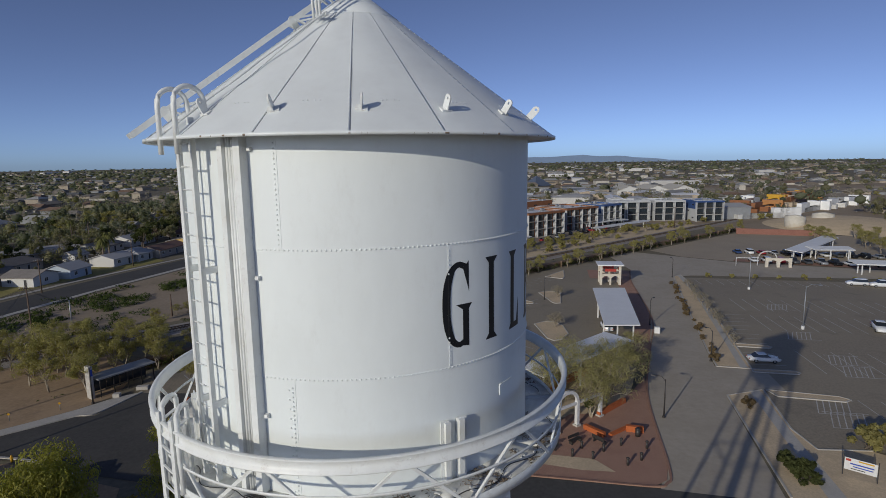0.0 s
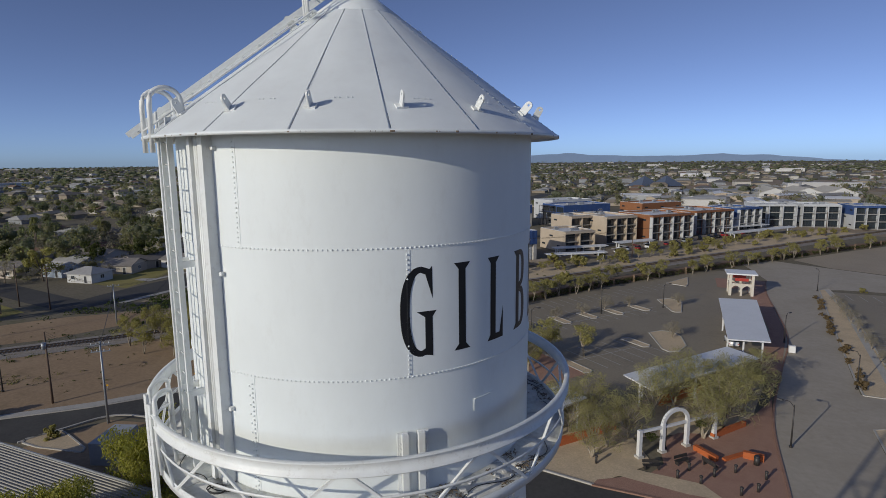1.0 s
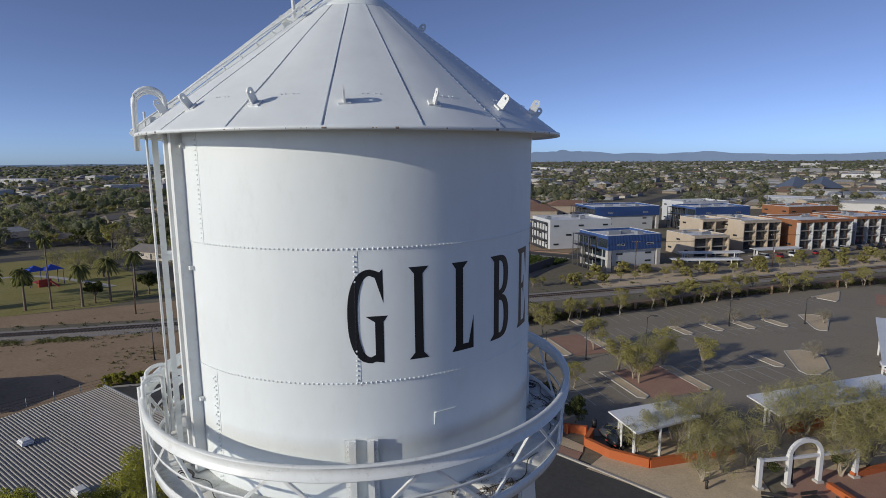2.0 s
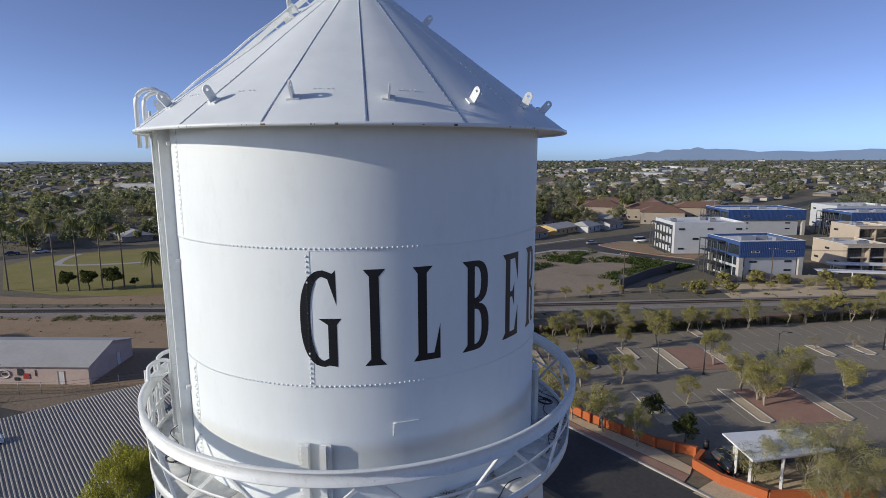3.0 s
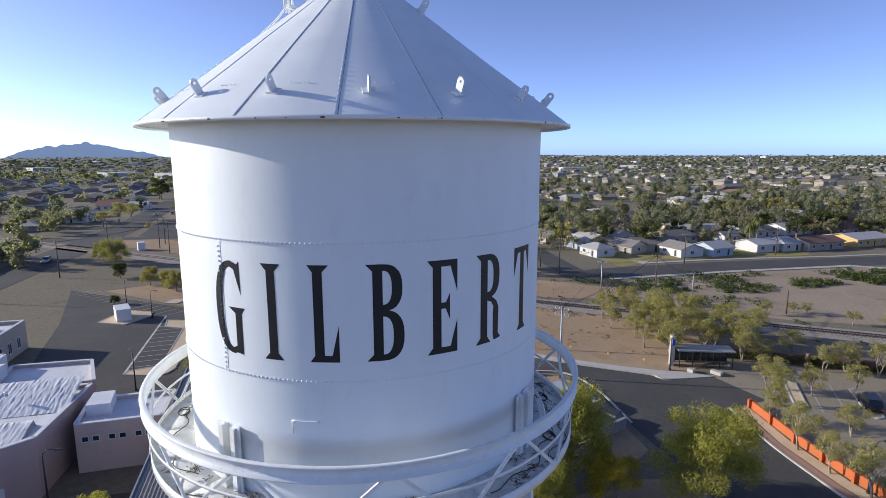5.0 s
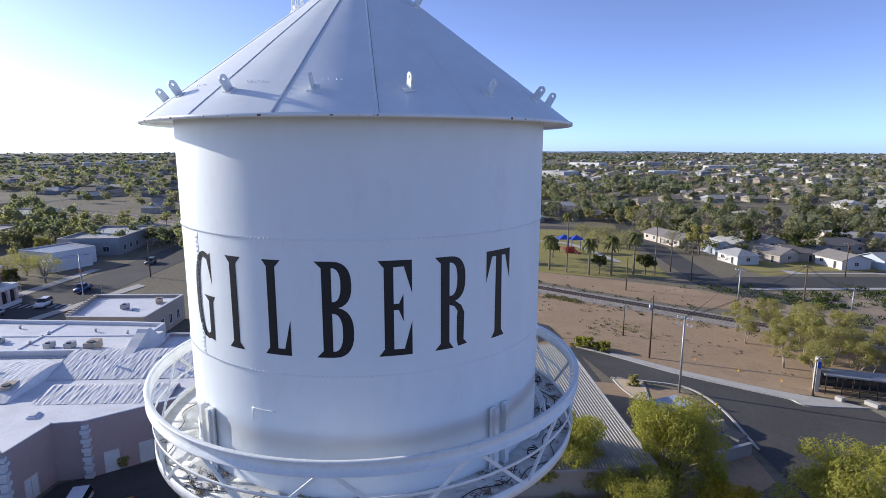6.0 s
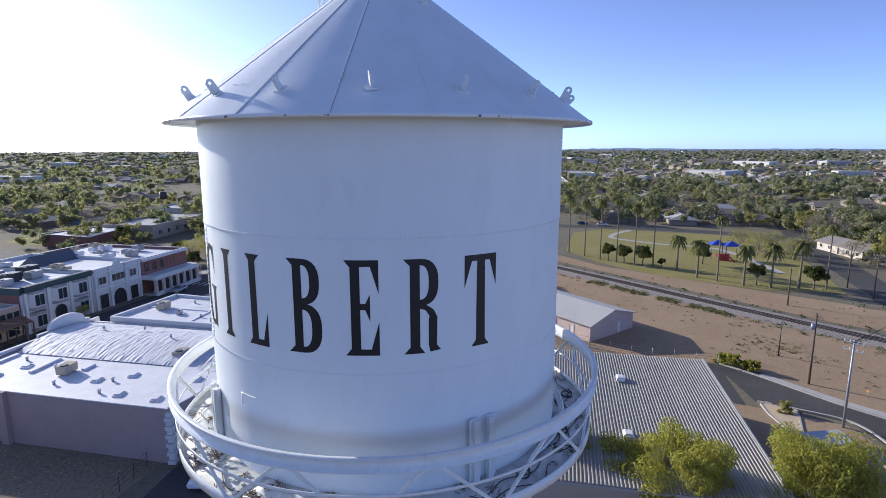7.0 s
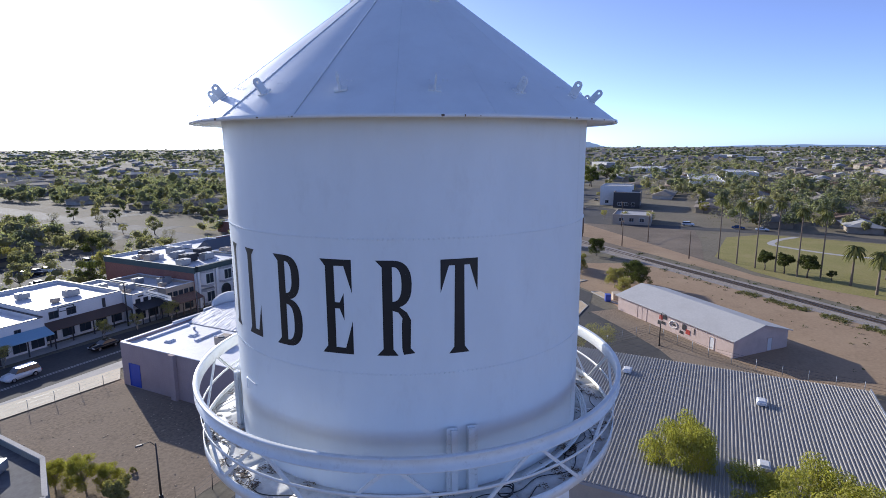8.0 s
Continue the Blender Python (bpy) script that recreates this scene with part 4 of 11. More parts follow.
def road(name, line, width, z, mat, label):
    bm = bmesh.new()
    strip(bm, curve_line(line), width, z)
    return solo(name, bm, mat, label, "road", kind="structure")


def kerb(line, width=0.16, height=0.15, mat=None, name="kerb", label="pale concrete kerb"):
    bm = bmesh.new()
    strip(bm, line, width, 0.0, height=height)
    return solo(name, bm, mat or CONCRETE, label, "kerb", kind="structure")


STREET = material("street_asphalt", (0.078, 0.075, 0.071), 0.88, var=0.16, grain=2.0, stain=(0.112, 0.107, 0.098), stain_size=0.12, stain_amount=0.7, wear=(0.07, 0.067, 0.062), wear_amount=0.5, bump=0.06, bump_size=14, spec=0.3)
# street past the tower, and its bend along the railway
area("road", [(60, 34.5), (60, 43.2), (24, 45.3), (14, 45.6), (-2, 45.6), (-15, 47.4), (-29, 49.0), (-37, 50.2), (-46, 52.6), (-46.5, 59.5), (-55, 58.5), (-56, 50.8), (-58.3, 50.0), (-61.4, 46.0), (-67.6, 38.6), (-75.5, 31.4), (-79.3, 27.2), (-79.4, 24.0), (-77, 26.8), (-66.5, 28.6), (-62.5, 38.0), (-56, 39.4), (-46, 38.2), (-15, 36.6)], 0.05, STREET, "grey worn asphalt street", "road")
area("road", [(14.5, 45.5), (26.0, 45.0), (27.6, 70.7), (29.2, 83), (29.8, 90), (32.2, 112), (37, 153), (42, 155), (92, 156), (160, 158), (160, 171), (97, 169), (60, 178), (46, 186), (30, 196), (20, 196), (24, 178), (26.5, 162),
              (24.6, 144), (24.0, 110), (20.4, 89), (16.8, 69), (16.2, 52)], 0.055, ROAD, "grey worn asphalt drive beside the plaza", "road")
area("road", [(27.4, 70.5), (33.1, 73.5), (36.2, 73.8), (36.2, 80.6), (34.4, 81.5), (29.0, 82.4)], 0.059, ROAD, "grey worn asphalt turning into the car park", "road")
# west car park and east car park
area("car_park", [(-55, 57.5), (-45.5, 55.0), (-36, 53.4), (-29, 52.4), (-20, 52.6), (-14.0, 55.0), (-10, 62), (0, 66), (11, 78), (20.4, 89), (24.0, 110), (24.6, 144), (24, 170), (10, 172), (-8, 146), (-20, 126), (-37, 99), (-47, 85), (-60, 66)],
     0.035, ASPHALT, "dark asphalt car park with faded bays", "car park")
area("car_park", [(34.3, 81.6), (35.6, 94), (39.3, 133), (39.6, 152), (92, 150.5), (160, 152), (160, 50), (39, 57), (33.3, 56.3), (32.4, 61.3), (33.3, 73.4)], 0.035, ASPHALT, "dark asphalt car park with faded bays", "car park")
area("car_park", [(46, 187), (60, 179.5), (97, 170.5), (160, 173), (160, 240), (112, 246), (81, 250), (60, 226), (38, 199)], 0.035, LOT_PALE, "dark asphalt car park beyond the drive", "car park")
# the south-west lot beside the pink shed, and the yard along the ribbed-roof building
area("car_park", [(-64.5, 27), (-59.6, -16), (-59.6, -25), (-72, -33), (-90, -41), (-112, -44.5), (-143, -52), (-115, -19), (-107, -18), (-99, -9), (-96, -5), (-80, 12), (-77.5, 27)], 0.03, STREET, "dark asphalt yard and car park", "car park")
area("car_park", [(-37.0, -35.6), (-43, -35), (-48, -25), (-47, -12), (-33, -12), (-20, -20), (-18, -34)], 0.03, STREET, "small shaded service yard", "car park")
# shopping street to the south, with its crossing further west
road("road", [(40, -84), (-20, -83), (-60, -81), (-105, -78.5), (-132, -77), (-165, -75.5), (-235, -71), (-300, -70.5), (-420, -74)], 14.5, 0.045, STREET, "grey asphalt shopping street")
road("road", [(-119, -72), (-121, -95), (-127, -150), (-140, -240), (-160, -420)], 13, 0.041, STREET, "grey asphalt side street")
road("road", [(-238, -140), (-233, -60), (-230, -9), (-230, 29), (-224, 56), (-212, 90)], 9, 0.038, STREET, "grey residential street")
road("road", [(-233, 92), (-204, 85), (-160, 79), (-122, 75), (-104, 84)], 8, 0.043, STREET, "grey residential street")
road("road", [(-121, 70), (-123, 84), (-123, 100), (-122, 118), (-120, 138), (-117, 158), (-114, 182), (-109, 220), (-107, 270), (-112, 360), (-115, 520)], 12, 0.047, STREET, "grey asphalt street beyond the railway")
road("road", [(-113, 178), (-100, 170), (-84, 168), (-68, 168.5), (-52, 176)], 7, 0.049, STREET, "grey curved access road")
road("road", [(-233, 92), (-420, 140), (-700, 200)], 9, 0.038, STREET, "grey residential street")
for k, y0 in enumerate((-250, -420, 240, 420)):
    road("road", [(-150 - 20 * k, y0), (-500, y0 + 30), (-1300, y0 + 60)], 9, 0.036, STREET, "grey residential street")

# gravel, sand and planted strips
area("gravel_bed", [(29.9, 89.0), (32.3, 111.8), (37.0, 153.0), (39.4, 155.6), (39.2, 133), (35.5, 94), (34.3, 81.6), (29.3, 82.2)], 0.09, SAND, "tan gravel strip with low shrubs", "gravel")
area("gravel_bed", [(27.8, 70.5), (33.2, 73.3), (32.3, 61.3), (33.2, 56.2), (39, 56.9), (48, 50), (60, 46), (60, 44), (26.4, 45.4)], 0.09, SAND, "tan gravel bed beside the drive", "gravel")
area("gravel_bed", [(-13.4, 46.9), (-1.6, 46.2), (3.5, 52.4), (1, 57.6), (6, 60.5), (10, 61.8), (14.6, 69.0), (18.2, 86), (9, 79), (-0.5, 66.5), (-8.5, 60.5), (-12.5, 54.0)], 0.085, SAND, "tan gravel planting bed in the plaza", "gravel")
area("gravel_bed", [(-15.5, 51.4), (-20, 52.3), (-29, 52.1), (-37, 53.2), (-45.5, 55.4), (-45.6, 54.4), (-37, 51.7), (-29, 50.6), (-20.5, 50.1), (-15, 49.8)], 0.10, SAND, "gravel strip with street trees", "gravel")
area("pavement", [(-2, 45.9), (14.0, 45.9), (15.4, 47.2), (16.0, 50), (16.8, 69), (17.6, 76), (15, 70), (10.5, 62.2), (6, 61), (3.8, 57.8), (4.6, 52.8), (3.2, 50.0), (-1.6, 47.0)], 0.095, PAVER, "red brick paved plaza", "pavement")
area("pavement", [(-14.8, 47.9), (-15.0, 49.7), (-20.6, 50.0), (-29, 50.5), (-37, 51.6), (-45.6, 54.2), (-46, 53.1), (-37, 50.6), (-29, 49.4)], 0.10, PAVER, "red brick pavement along the street", "pavement")
area("pavement", [(17.4, 76), (20.4, 89), (24.0, 110), (24.4, 144), (26, 160), (14, 160), (14, 148), (20.6, 147), (21.4, 112), (17.6, 92)], 0.09, PAVER, "red brick pavement beside the canopy", "pavement")
area("pavement", [(60, 179.6), (97, 170.4), (160, 172.8), (160, 177), (98, 175), (62, 184)], 0.08, PAVER, "red brick pavement across the drive", "pavement")
area("pavement", [(-56.3, 51.2), (-58.6, 50.4), (-61.7, 46.4), (-67.9, 39.0), (-75.8, 31.8), (-76.6, 32.6), (-68.9, 40.0), (-63.0, 47.4), (-59.8, 52.0), (-57.4, 56.5), (-55.4, 58.4)], 0.10, CONCRETE, "pale concrete pavement", "pavement")
area("pavement", [(33.9, 82), (35, 93), (38.9, 133), (39.3, 154.8), (38.3, 154.6), (37.7, 133), (34.0, 93.5), (32.8, 82)], 0.10, CONCRETE, "pale concrete walk through the gravel", "pavement")
area("pavement", [(32.6, 73), (31.2, 73), (30.6, 60), (30.0, 46), (31.8, 46), (32.0, 60)], 0.10, CONCRETE, "pale concrete walk through the gravel", "pavement")
area("pavement", [(40, -92.2), (-105, -89.2), (-146, -86), (-146, -89), (-105, -92.6), (40, -95.8)], 0.11, CONCRETE, "pale concrete pavement along the shops", "pavement")
area("pavement", [(40, -78.6), (-100, -75.2), (-128, -67.8), (-126, -65), (-98, -73.2), (-42, -73.9), (-24, -73.2), (40, -72.9)], 0.11, CONCRETE, "pale concrete pavement", "pavement")
# the sunlit part of this pavement, put in as a lighter cream strip
area("pavement", [(-41.6, -74.1), (-26.8, -76.2), (20, -77.6), (20, -72.8), (-24, -72.0), (-38.9, -70.2)], 0.118, material("sunlit_cream_paving", (0.66, 0.58, 0.43), 0.85, var=0.08, grain=3, stain=(0.54, 0.47, 0.35), stain_size=0.4, stain_amount=0.5, bump=0.08), "cream paving along the bare lot, its sunlit strip painted lighter", "pavement")
area("bare_lot", [(-16, -38), (-38, -37.5), (-39.3, -72.5), (-24, -72.6), (20, -72.6), (20, -42)], 0.02, LOT, "bare scraped dirt building lot", "lot")
area("bare_field", [(-79.8, 27.8), (-76.8, 32.8), (-69.0, 40.2), (-63.2, 47.6), (-60.0, 52.2), (-58, 57), (-62, 66), (-76, 74), (-100, 46), (-128, 16), (-154, -12), (-140, -44), (-115, -18), (-99, -7), (-84, 9), (-79.6, 14)], 0.018, FIELD, "bare brown dirt field along the railway", "field")
area("bare_field", [(-165, 2), (-150, 14), (-134, 40), (-118, 66), (-104, 78), (-98, 72), (-104, 56), (-132, 26), (-160, -4), (-230, -76), (-240, -56)], 0.022, FIELD, "bare brown dirt strip beyond the railway", "field")
area("bare_field", [(-114, 86), (-113, 120), (-109.5, 157), (-98, 163), (-80, 163.5), (-67, 164), (-64, 148), (-62, 116), (-74, 94), (-96, 72), (-110, 72)], 0.02, FIELD_PALE, "vacant pale dirt field with weeds", "field")
area("pavement", [(-117.4, 80), (-115.6, 80), (-114.2, 118), (-110.6, 155), (-104.5, 161.4), (-98.4, 162.4), (-81, 163.8), (-66, 164), (-66, 166), (-81, 165.6), (-99, 164.4), (-106, 163.4), (-112.6, 156.6), (-116, 118)], 0.11, CONCRETE, "pale concrete pavement round the vacant field", "pavement")
area("pavement", [(-137, 100), (-131.4, 100), (-130.4, 122), (-127.6, 142), (-123.8, 164), (-121.4, 190), (-122.6, 190), (-125.4, 164), (-129.2, 142), (-132, 122), (-133, 104), (-137, 102)], 0.11, CONCRETE, "pale concrete pavement along the houses", "pavement")
area("gravel_bed", [(-107.3, 177.5), (-106.4, 190), (-90, 194), (-72, 187), (-70, 174.6), (-84, 173.2), (-98.7, 174.4)], 0.10, FIELD, "bare reddish dirt beside the access road", "gravel")
kerb([(-107.6, 177.3), (-98.7, 174.0), (-84, 172.8), (-70, 174.2)], 0.5, 0.17, PAVER, "kerb", "red brick kerb band of the access road")
kerb([(-108.0, 178.2), (-106.9, 190.6), (-101, 195)], 0.6, 0.15)
area("bare_field", [(-165, 2), (-200, 0), (-233, -4), (-234, -52), (-190, -62), (-172, -40)], 0.021, FIELD_GREY, "bare dirt field beside the street", "field")
area("bare_field", [(20, 300), (130, 250), (420, 300), (640, 900), (0, 940), (-60, 600)], 0.012, FIELD_PALE, "pale bare ground of the railway yard", "field")
area("bare_lot", [(-84.0, 9.8), (-105.2, -12.2), (-101.0, -16.6), (-92.5, -8.6), (-84.5, -2.0), (-77.5, 2.0), (-75.0, 10.0), (-80.0, 13.5)], 0.036, LOT, "packed brown dirt in front of the pink shed", "lot")
area("lawn", [(-172, 4.7), (-155.5, 13.6), (-147, 21), (-140.4, 29), (-136, 37.5), (-130, 49.3), (-129.5, 66.5), (-150, 70), (-180, 74), (-206, 77), (-217, 60), (-224, 20), (-212, 7.8)], 0.03, GRASS, "mown park lawn, green and straw-coloured", "lawn")
road("path", [(-222, 30), (-213.6, 24.3), (-203, 21), (-197, 26), (-190, 38), (-187, 50), (-176, 56), (-150, 60)], 2.2, 0.06, CONCRETE, "pale curving park path")
area("lawn", [(-130, 92), (-136, 112), (-128, 160), (-140, 168), (-152, 112), (-148, 92)], 0.025, GRASS, "patchy front lawns", "lawn")
area("gravel_bed", [(-64.6, 28.4), (-66, 22.5), (-58, 21.8), (-44, 22), (-36, 30), (-40, 36.5), (-47, 37.4), (-56, 38.6), (-61.6, 37.2)], 0.04, FIELD, "brown dirt yard with trees", "gravel")
area("bare_lot", [(-33, 18), (-33, -12), (-20, -20), (-16, -36), (20, -40), (24, 34), (-15, 35.8), (-34, 37.2), (-36, 30)], 0.015, FIELD, "packed dirt under the tower", "lot")
area("apron", [(-52, 142), (-32, 163), (-6, 206), (24, 254), (62, 292), (78, 278), (40, 232), (10, 186), (-16, 152), (-38, 126)], 0.017, SAND, "tan gravel verge beside the railway", "gravel")
area("car_park", [(-40, 164), (-34, 178), (-14, 212), (10, 250), (40, 292), (60, 288), (28, 246), (2, 204), (-22, 166), (-34, 158)], 0.03, ASPHALT, "dark car park before the apartments", "car park")
kerb(curve_line([(-2, 45.8), (6, 45.8), (13.6, 45.8), (15.3, 46.6), (16.1, 50), (16.9, 69), (20.5, 89), (24.1, 110), (24.6, 144), (26.4, 161)]), 0.25, 0.17, PAVER, "kerb", "red brick kerb round the plaza")
area("gravel_bed", [(-1.0, 50.9), (3.0, 50.4), (8.3, 50.2), (10.4, 47.9), (6.9, 47.7), (0, 48.6)], 0.11, SAND, "tan gravel patch in the brick plaza", "gravel")
kerb(curve_line([(-1.8, 45.9), (-14.8, 47.7), (-29, 49.3), (-37, 50.5), (-46, 53.0)]), 0.25, 0.17)
kerb(curve_line([(-55.2, 58.6), (-56.4, 51.4), (-58.4, 50.2), (-61.5, 46.2), (-67.7, 38.8), (-75.6, 31.6), (-79.4, 27.4)]), 0.3, 0.17)
kerb(curve_line([(-46, 38.4), (-56, 39.6), (-62.4, 38.2), (-65, 33), (-66.4, 28.8)]), 0.3, 0.17)
for pts in ([(29.4, 82.0), (29.9, 89.0), (32.3, 111.8), (37.0, 153.0), (39.4, 155.4), (39.4, 152), (39.2, 133), (35.5, 94), (34.4, 81.7), (29.4, 82.0)],
            [(26.6, 46), (27.7, 70.5), (33.2, 73.3), (32.3, 61.3), (33.2, 56.4), (39, 57)]):
    kerb(pts, 0.22, 0.17)
area("tree_bed", [(-7.5, 24), (0, 24), (0, 30), (-7.5, 30)], 0.02, SAND, "gravel bed under the tower", "gravel")

# faded bay markings
west = Vector((-49.1, 69.4))


def west_at(u, v):
    p = west + U_TRACK * u + V_TRACK * v
    return (p.x, p.y)


area("car_park", [(-292, -60), (-238, -58), (-234, -34), (-262, -33), (-286, -44)], 0.034, STREET, "worn asphalt forecourt by the offices", "car park")
# car park and lawns behind the shops
area("car_park", [(-100, -124), (-56, -124), (-52, -170), (-98, -174)], 0.035, STREET, "worn asphalt car park behind the shops", "car park")
area("car_park", [(-54, -120), (-8, -120), (-8, -140), (-52, -144)], 0.034, STREET, "worn asphalt yard behind the shops", "car park")
area("lawn", [(-112, -258), (-62, -246), (-62, -310), (-124, -318)], 0.026, GRASS, "dull green lawn beyond the side street", "lawn")
area("lawn", [(-146, -172), (-186, -166), (-196, -194), (-150, -190)], 0.027, GRASS, "dull green lawn beside the low hall", "lawn")
area("lawn", [(-112, -196), (-60, -188), (-64, -214), (-122, -226)], 0.03, GRASS, "dull green lawn behind the car park", "lawn")
road("road", [(-20, -176), (-62, -180), (-112, -188), (-150, -196)], 7, 0.04, STREET, "worn street behind the car park")
road("road", [(-60, -238), (-122, -250), (-180, -262)], 8, 0.04, STREET, "worn street behind the lawn")
bm = bmesh.new()
for u in [x * 2.75 for x in range(-2, 34)]:
    for v0, v1 in ((-1.0, 9.4), (18.4, 28.4)):
        if 20 < u < 26.6 or v0 > 10 and u < 7 or u > (70 if v0 < 10 else 50):
            continue
        strip(bm, [west_at(u, v0), west_at(u, v1)], 0.11, 0.047)
    if u > 26:
        strip(bm, [west_at(u, -9.6), west_at(u, -4.4)], 0.11, 0.047)
for v, u0, u1 in ((4.2, -5, 20), (6.2, 26.6, 72), (23.4, 8, 20), (23.4, 27, 50)):
    strip(bm, [west_at(u0, v), west_at(u1, v)], 0.11, 0.048)
for x in [36.5 + k * 2.75 for k in range(0, 40)]:
    for y0, y1 in ((66, 71.5), (81.2, 91.8), (103.5, 114), (118, 128.6), (144, 149.6)):
        if x < 43 and y0 < 130:
            continue
        strip(bm, [(x, y0), (x - 0.4, y1)], 0.11, 0.047)
for y in [84 + k * 2.75 for k in range(0, 12)]:
    strip(bm, [(34.8 + (y - 82) * 0.085, y), (40.0 + (y - 82) * 0.085, y)], 0.11, 0.047)
for x, y in ((47.0, 80.4), (47.2, 85.6), (45.8, 98.4), (49.6, 119.6), (37.5, 62.5), (37.5, 66.5)):
    for k in range(6):
        strip(bm, [(x + k * 0.75, y), (x + k * 0.75 + 1.6, y + 4.6)], 0.12, 0.049)
    strip(bm, [(x, y), (x + 5.5, y)], 0.12, 0.049), strip(bm, [(x + 0.6, y + 4.6), (x + 6, y + 4.6)], 0.12, 0.049)
for y in range(0, 10):
    strip(bm, [(-83.6 - y * 2.4, -25.4), (-83.9 - y * 2.4, -21.2)], 0.11, 0.042)
strip(bm, [(-81, -25.8), (-112.3, -25.6)], 0.35, 0.043)
for k in range(14):
    strip(bm, [(-116 - k * 2.0, -22.5 - k * 1.85), (-112.5 - k * 2.0, -26.5 - k * 1.85)], 0.11, 0.042)
for x0, x1 in ((-30, -100),):
    strip(bm, [(30, -83.9), (-100, -79.0)], 0.14, 0.062)
    strip(bm, [(30, -83.5), (-100, -78.6)], 0.14, 0.062)
for k in range(9):
    strip(bm, [(-110.5, -84 + k * 1.5), (-107.5, -84 + k * 1.5)], 0.5, 0.064)
for k in range(14):
    for y in (-134, -150, -164):
        strip(bm, [(-96 + k * 2.75, y), (-96.6 + k * 2.75, y - 5.5)], 0.11, 0.05)
tagged(solo("bay_marking", bm, PAINT_LINE), "faded white painted bay lines", "marking", kind="structure")


def island(pts, fill=SAND, label="kerbed planting island with gravel"):
    """A car-park island: gravel inside a raised kerb."""
    ob = thing("parking_island", label, "island", "car park islands")
    bm = bmesh.new()
    poly(bm, pts, 0.12)
    part("bed", bm, fill, ob)
    for a, b in zip(pts, pts[1:] + pts[:1]):
        bm = bmesh.new()
        strip(bm, [a, b], 0.2, 0.0, height=0.17)
        part("kerb_stone", bm, CONCRETE, ob)
    return ob


for u, v0, v1, w in ((-3, -0.4, 9.2, 1.4), (5.0, -0.3, 9.0, 1.6), (12.8, -0.3, 5.6, 1.8), (18.8, 0.4, 10.2, 1.6), (27.2, 2.2, 10.6, 1.6), (46, 1.0, 6.7, 1.8), (53.2, 1.5, 6.5, 1.8), (60, 2.0, 7.2, 1.8), (67.2, 2.6, 8.0, 1.8),
                     (8.0, 18, 28, 2.2), (20.6, 18, 28.4, 1.7), (31.0, 18.6, 28.6, 1.7), (48.3, 18.8, 24.6, 1.8), (30, -9.5, -4.6, 1.6)):
    island([west_at(u, v0), west_at(u + w, v0 + 0.5), west_at(u + w, v1 - 0.5), west_at(u + w * 0.5, v1), west_at(u, v1 - 0.5)])
for pts in ([(77.4, 2.1), (80.0, 2.6), (80.9, 4.0), (80.0, 6.8), (73.0, 12.2), (71.9, 11.6), (72.0, 10.6)], [(55.7, 18.9), (58.6, 19.2), (59.8, 21.0), (58.8, 23.6), (55.3, 27.5), (52.0, 28.7), (50.2, 28.2), (50.4, 26.5)],
            [(93.5, -8.9), (104.5, -11.0), (97.0, -5.0), (94.8, -3.9)]):
    island([west_at(u, v) for u, v in pts], label="rounded kerbed island with gravel and stones")
island([(34.9, 92.8), (40.6, 92.4), (41.2, 93.1), (40.6, 93.8), (35.1, 94.4)])
island([(34.4, 71.2), (42.5, 70.6), (43.5, 71.4), (42.5, 72.3), (33.6, 73.4)])
island([(34.2, 80.4), (40.4, 80.2), (41, 80.9), (40.4, 81.5), (34.4, 81.6)])
island([(-80.7, -25.9), (-79.2, -22), (-79.3, -19.6), (-81, -18.8), (-104.7, -18.0), (-107.6, -19.9), (-109.3, -24.8), (-104.9, -24.4), (-102.8, -20.8), (-82.9, -21.0), (-82.0, -25.4)], label="kerbed island strip between the bays")
island([(-123.6, -27.9), (-126.8, -26.9), (-126.9, -22.8), (-122.4, -25.2)])
island([(-116.3, -19.6), (-117.4, -18.0), (-110.2, -11.2), (-108.6, -12.4), (-110, -14.2)])
island([(-111.4, -37.6), (-119.6, -34.6), (-116.4, -28.8), (-113.4, -28.6), (-108.4, -32.2)], label="kerbed island under the white storage cabin")
island([(-66.4, 29.8), (-64.6, 32.8), (-62.6, 32.4), (-57.6, 31.0), (-57.0, 30.2), (-63, 29.0), (-65.8, 29.0)], label="kerbed gravel island with one shrub")
# brick walks across the west car park
for u0, v0, u1, v1 in ((20.6, 0.4, 27.0, 10.6), (22.4, 18.2, 30.9, 28.8)):
    area("pavement", [west_at(u0, v0), west_at(u1, v0), west_at(u1, v1), west_at(u0, v1)], 0.09, PAVER, "red brick walk across the car park", "pavement")

# railway
RAIL = curve_line([(-430, -420), (-316, -216), (-284, -156), (-228, -90), (-158, -13), (-132, 16), (-105, 46), (-77, 80), (-26.7, 144), (30, 218), (90, 296), (170, 400), (330, 600)], 10)
rw = thing("railway", "single railway track on grey ballast with dark sleepers", "railway")
rw["kind"] = "structure"
bm = bmesh.new()
strip(bm, RAIL, 7.6, 0.045)
strip(bm, RAIL, 3.4, 0.02, height=0.28)
part("ballast_bed", bm, BALLAST, rw, "grey ballast bed")
for off in (-0.72, 0.72):
    bm = bmesh.new()
    line = []
    for i, p in enumerate(RAIL):
        d = (Vector(RAIL[min(i + 1, len(RAIL) - 1)]) - Vector(RAIL[max(i - 1, 0)])).normalized()
        line.append((p[0] - d.y * off, p[1] + d.x * off))
    strip(bm, line, 0.09, 0.36, height=0.15)
    part("rail", bm, RAIL_STEEL, rw)
bm = bmesh.new()
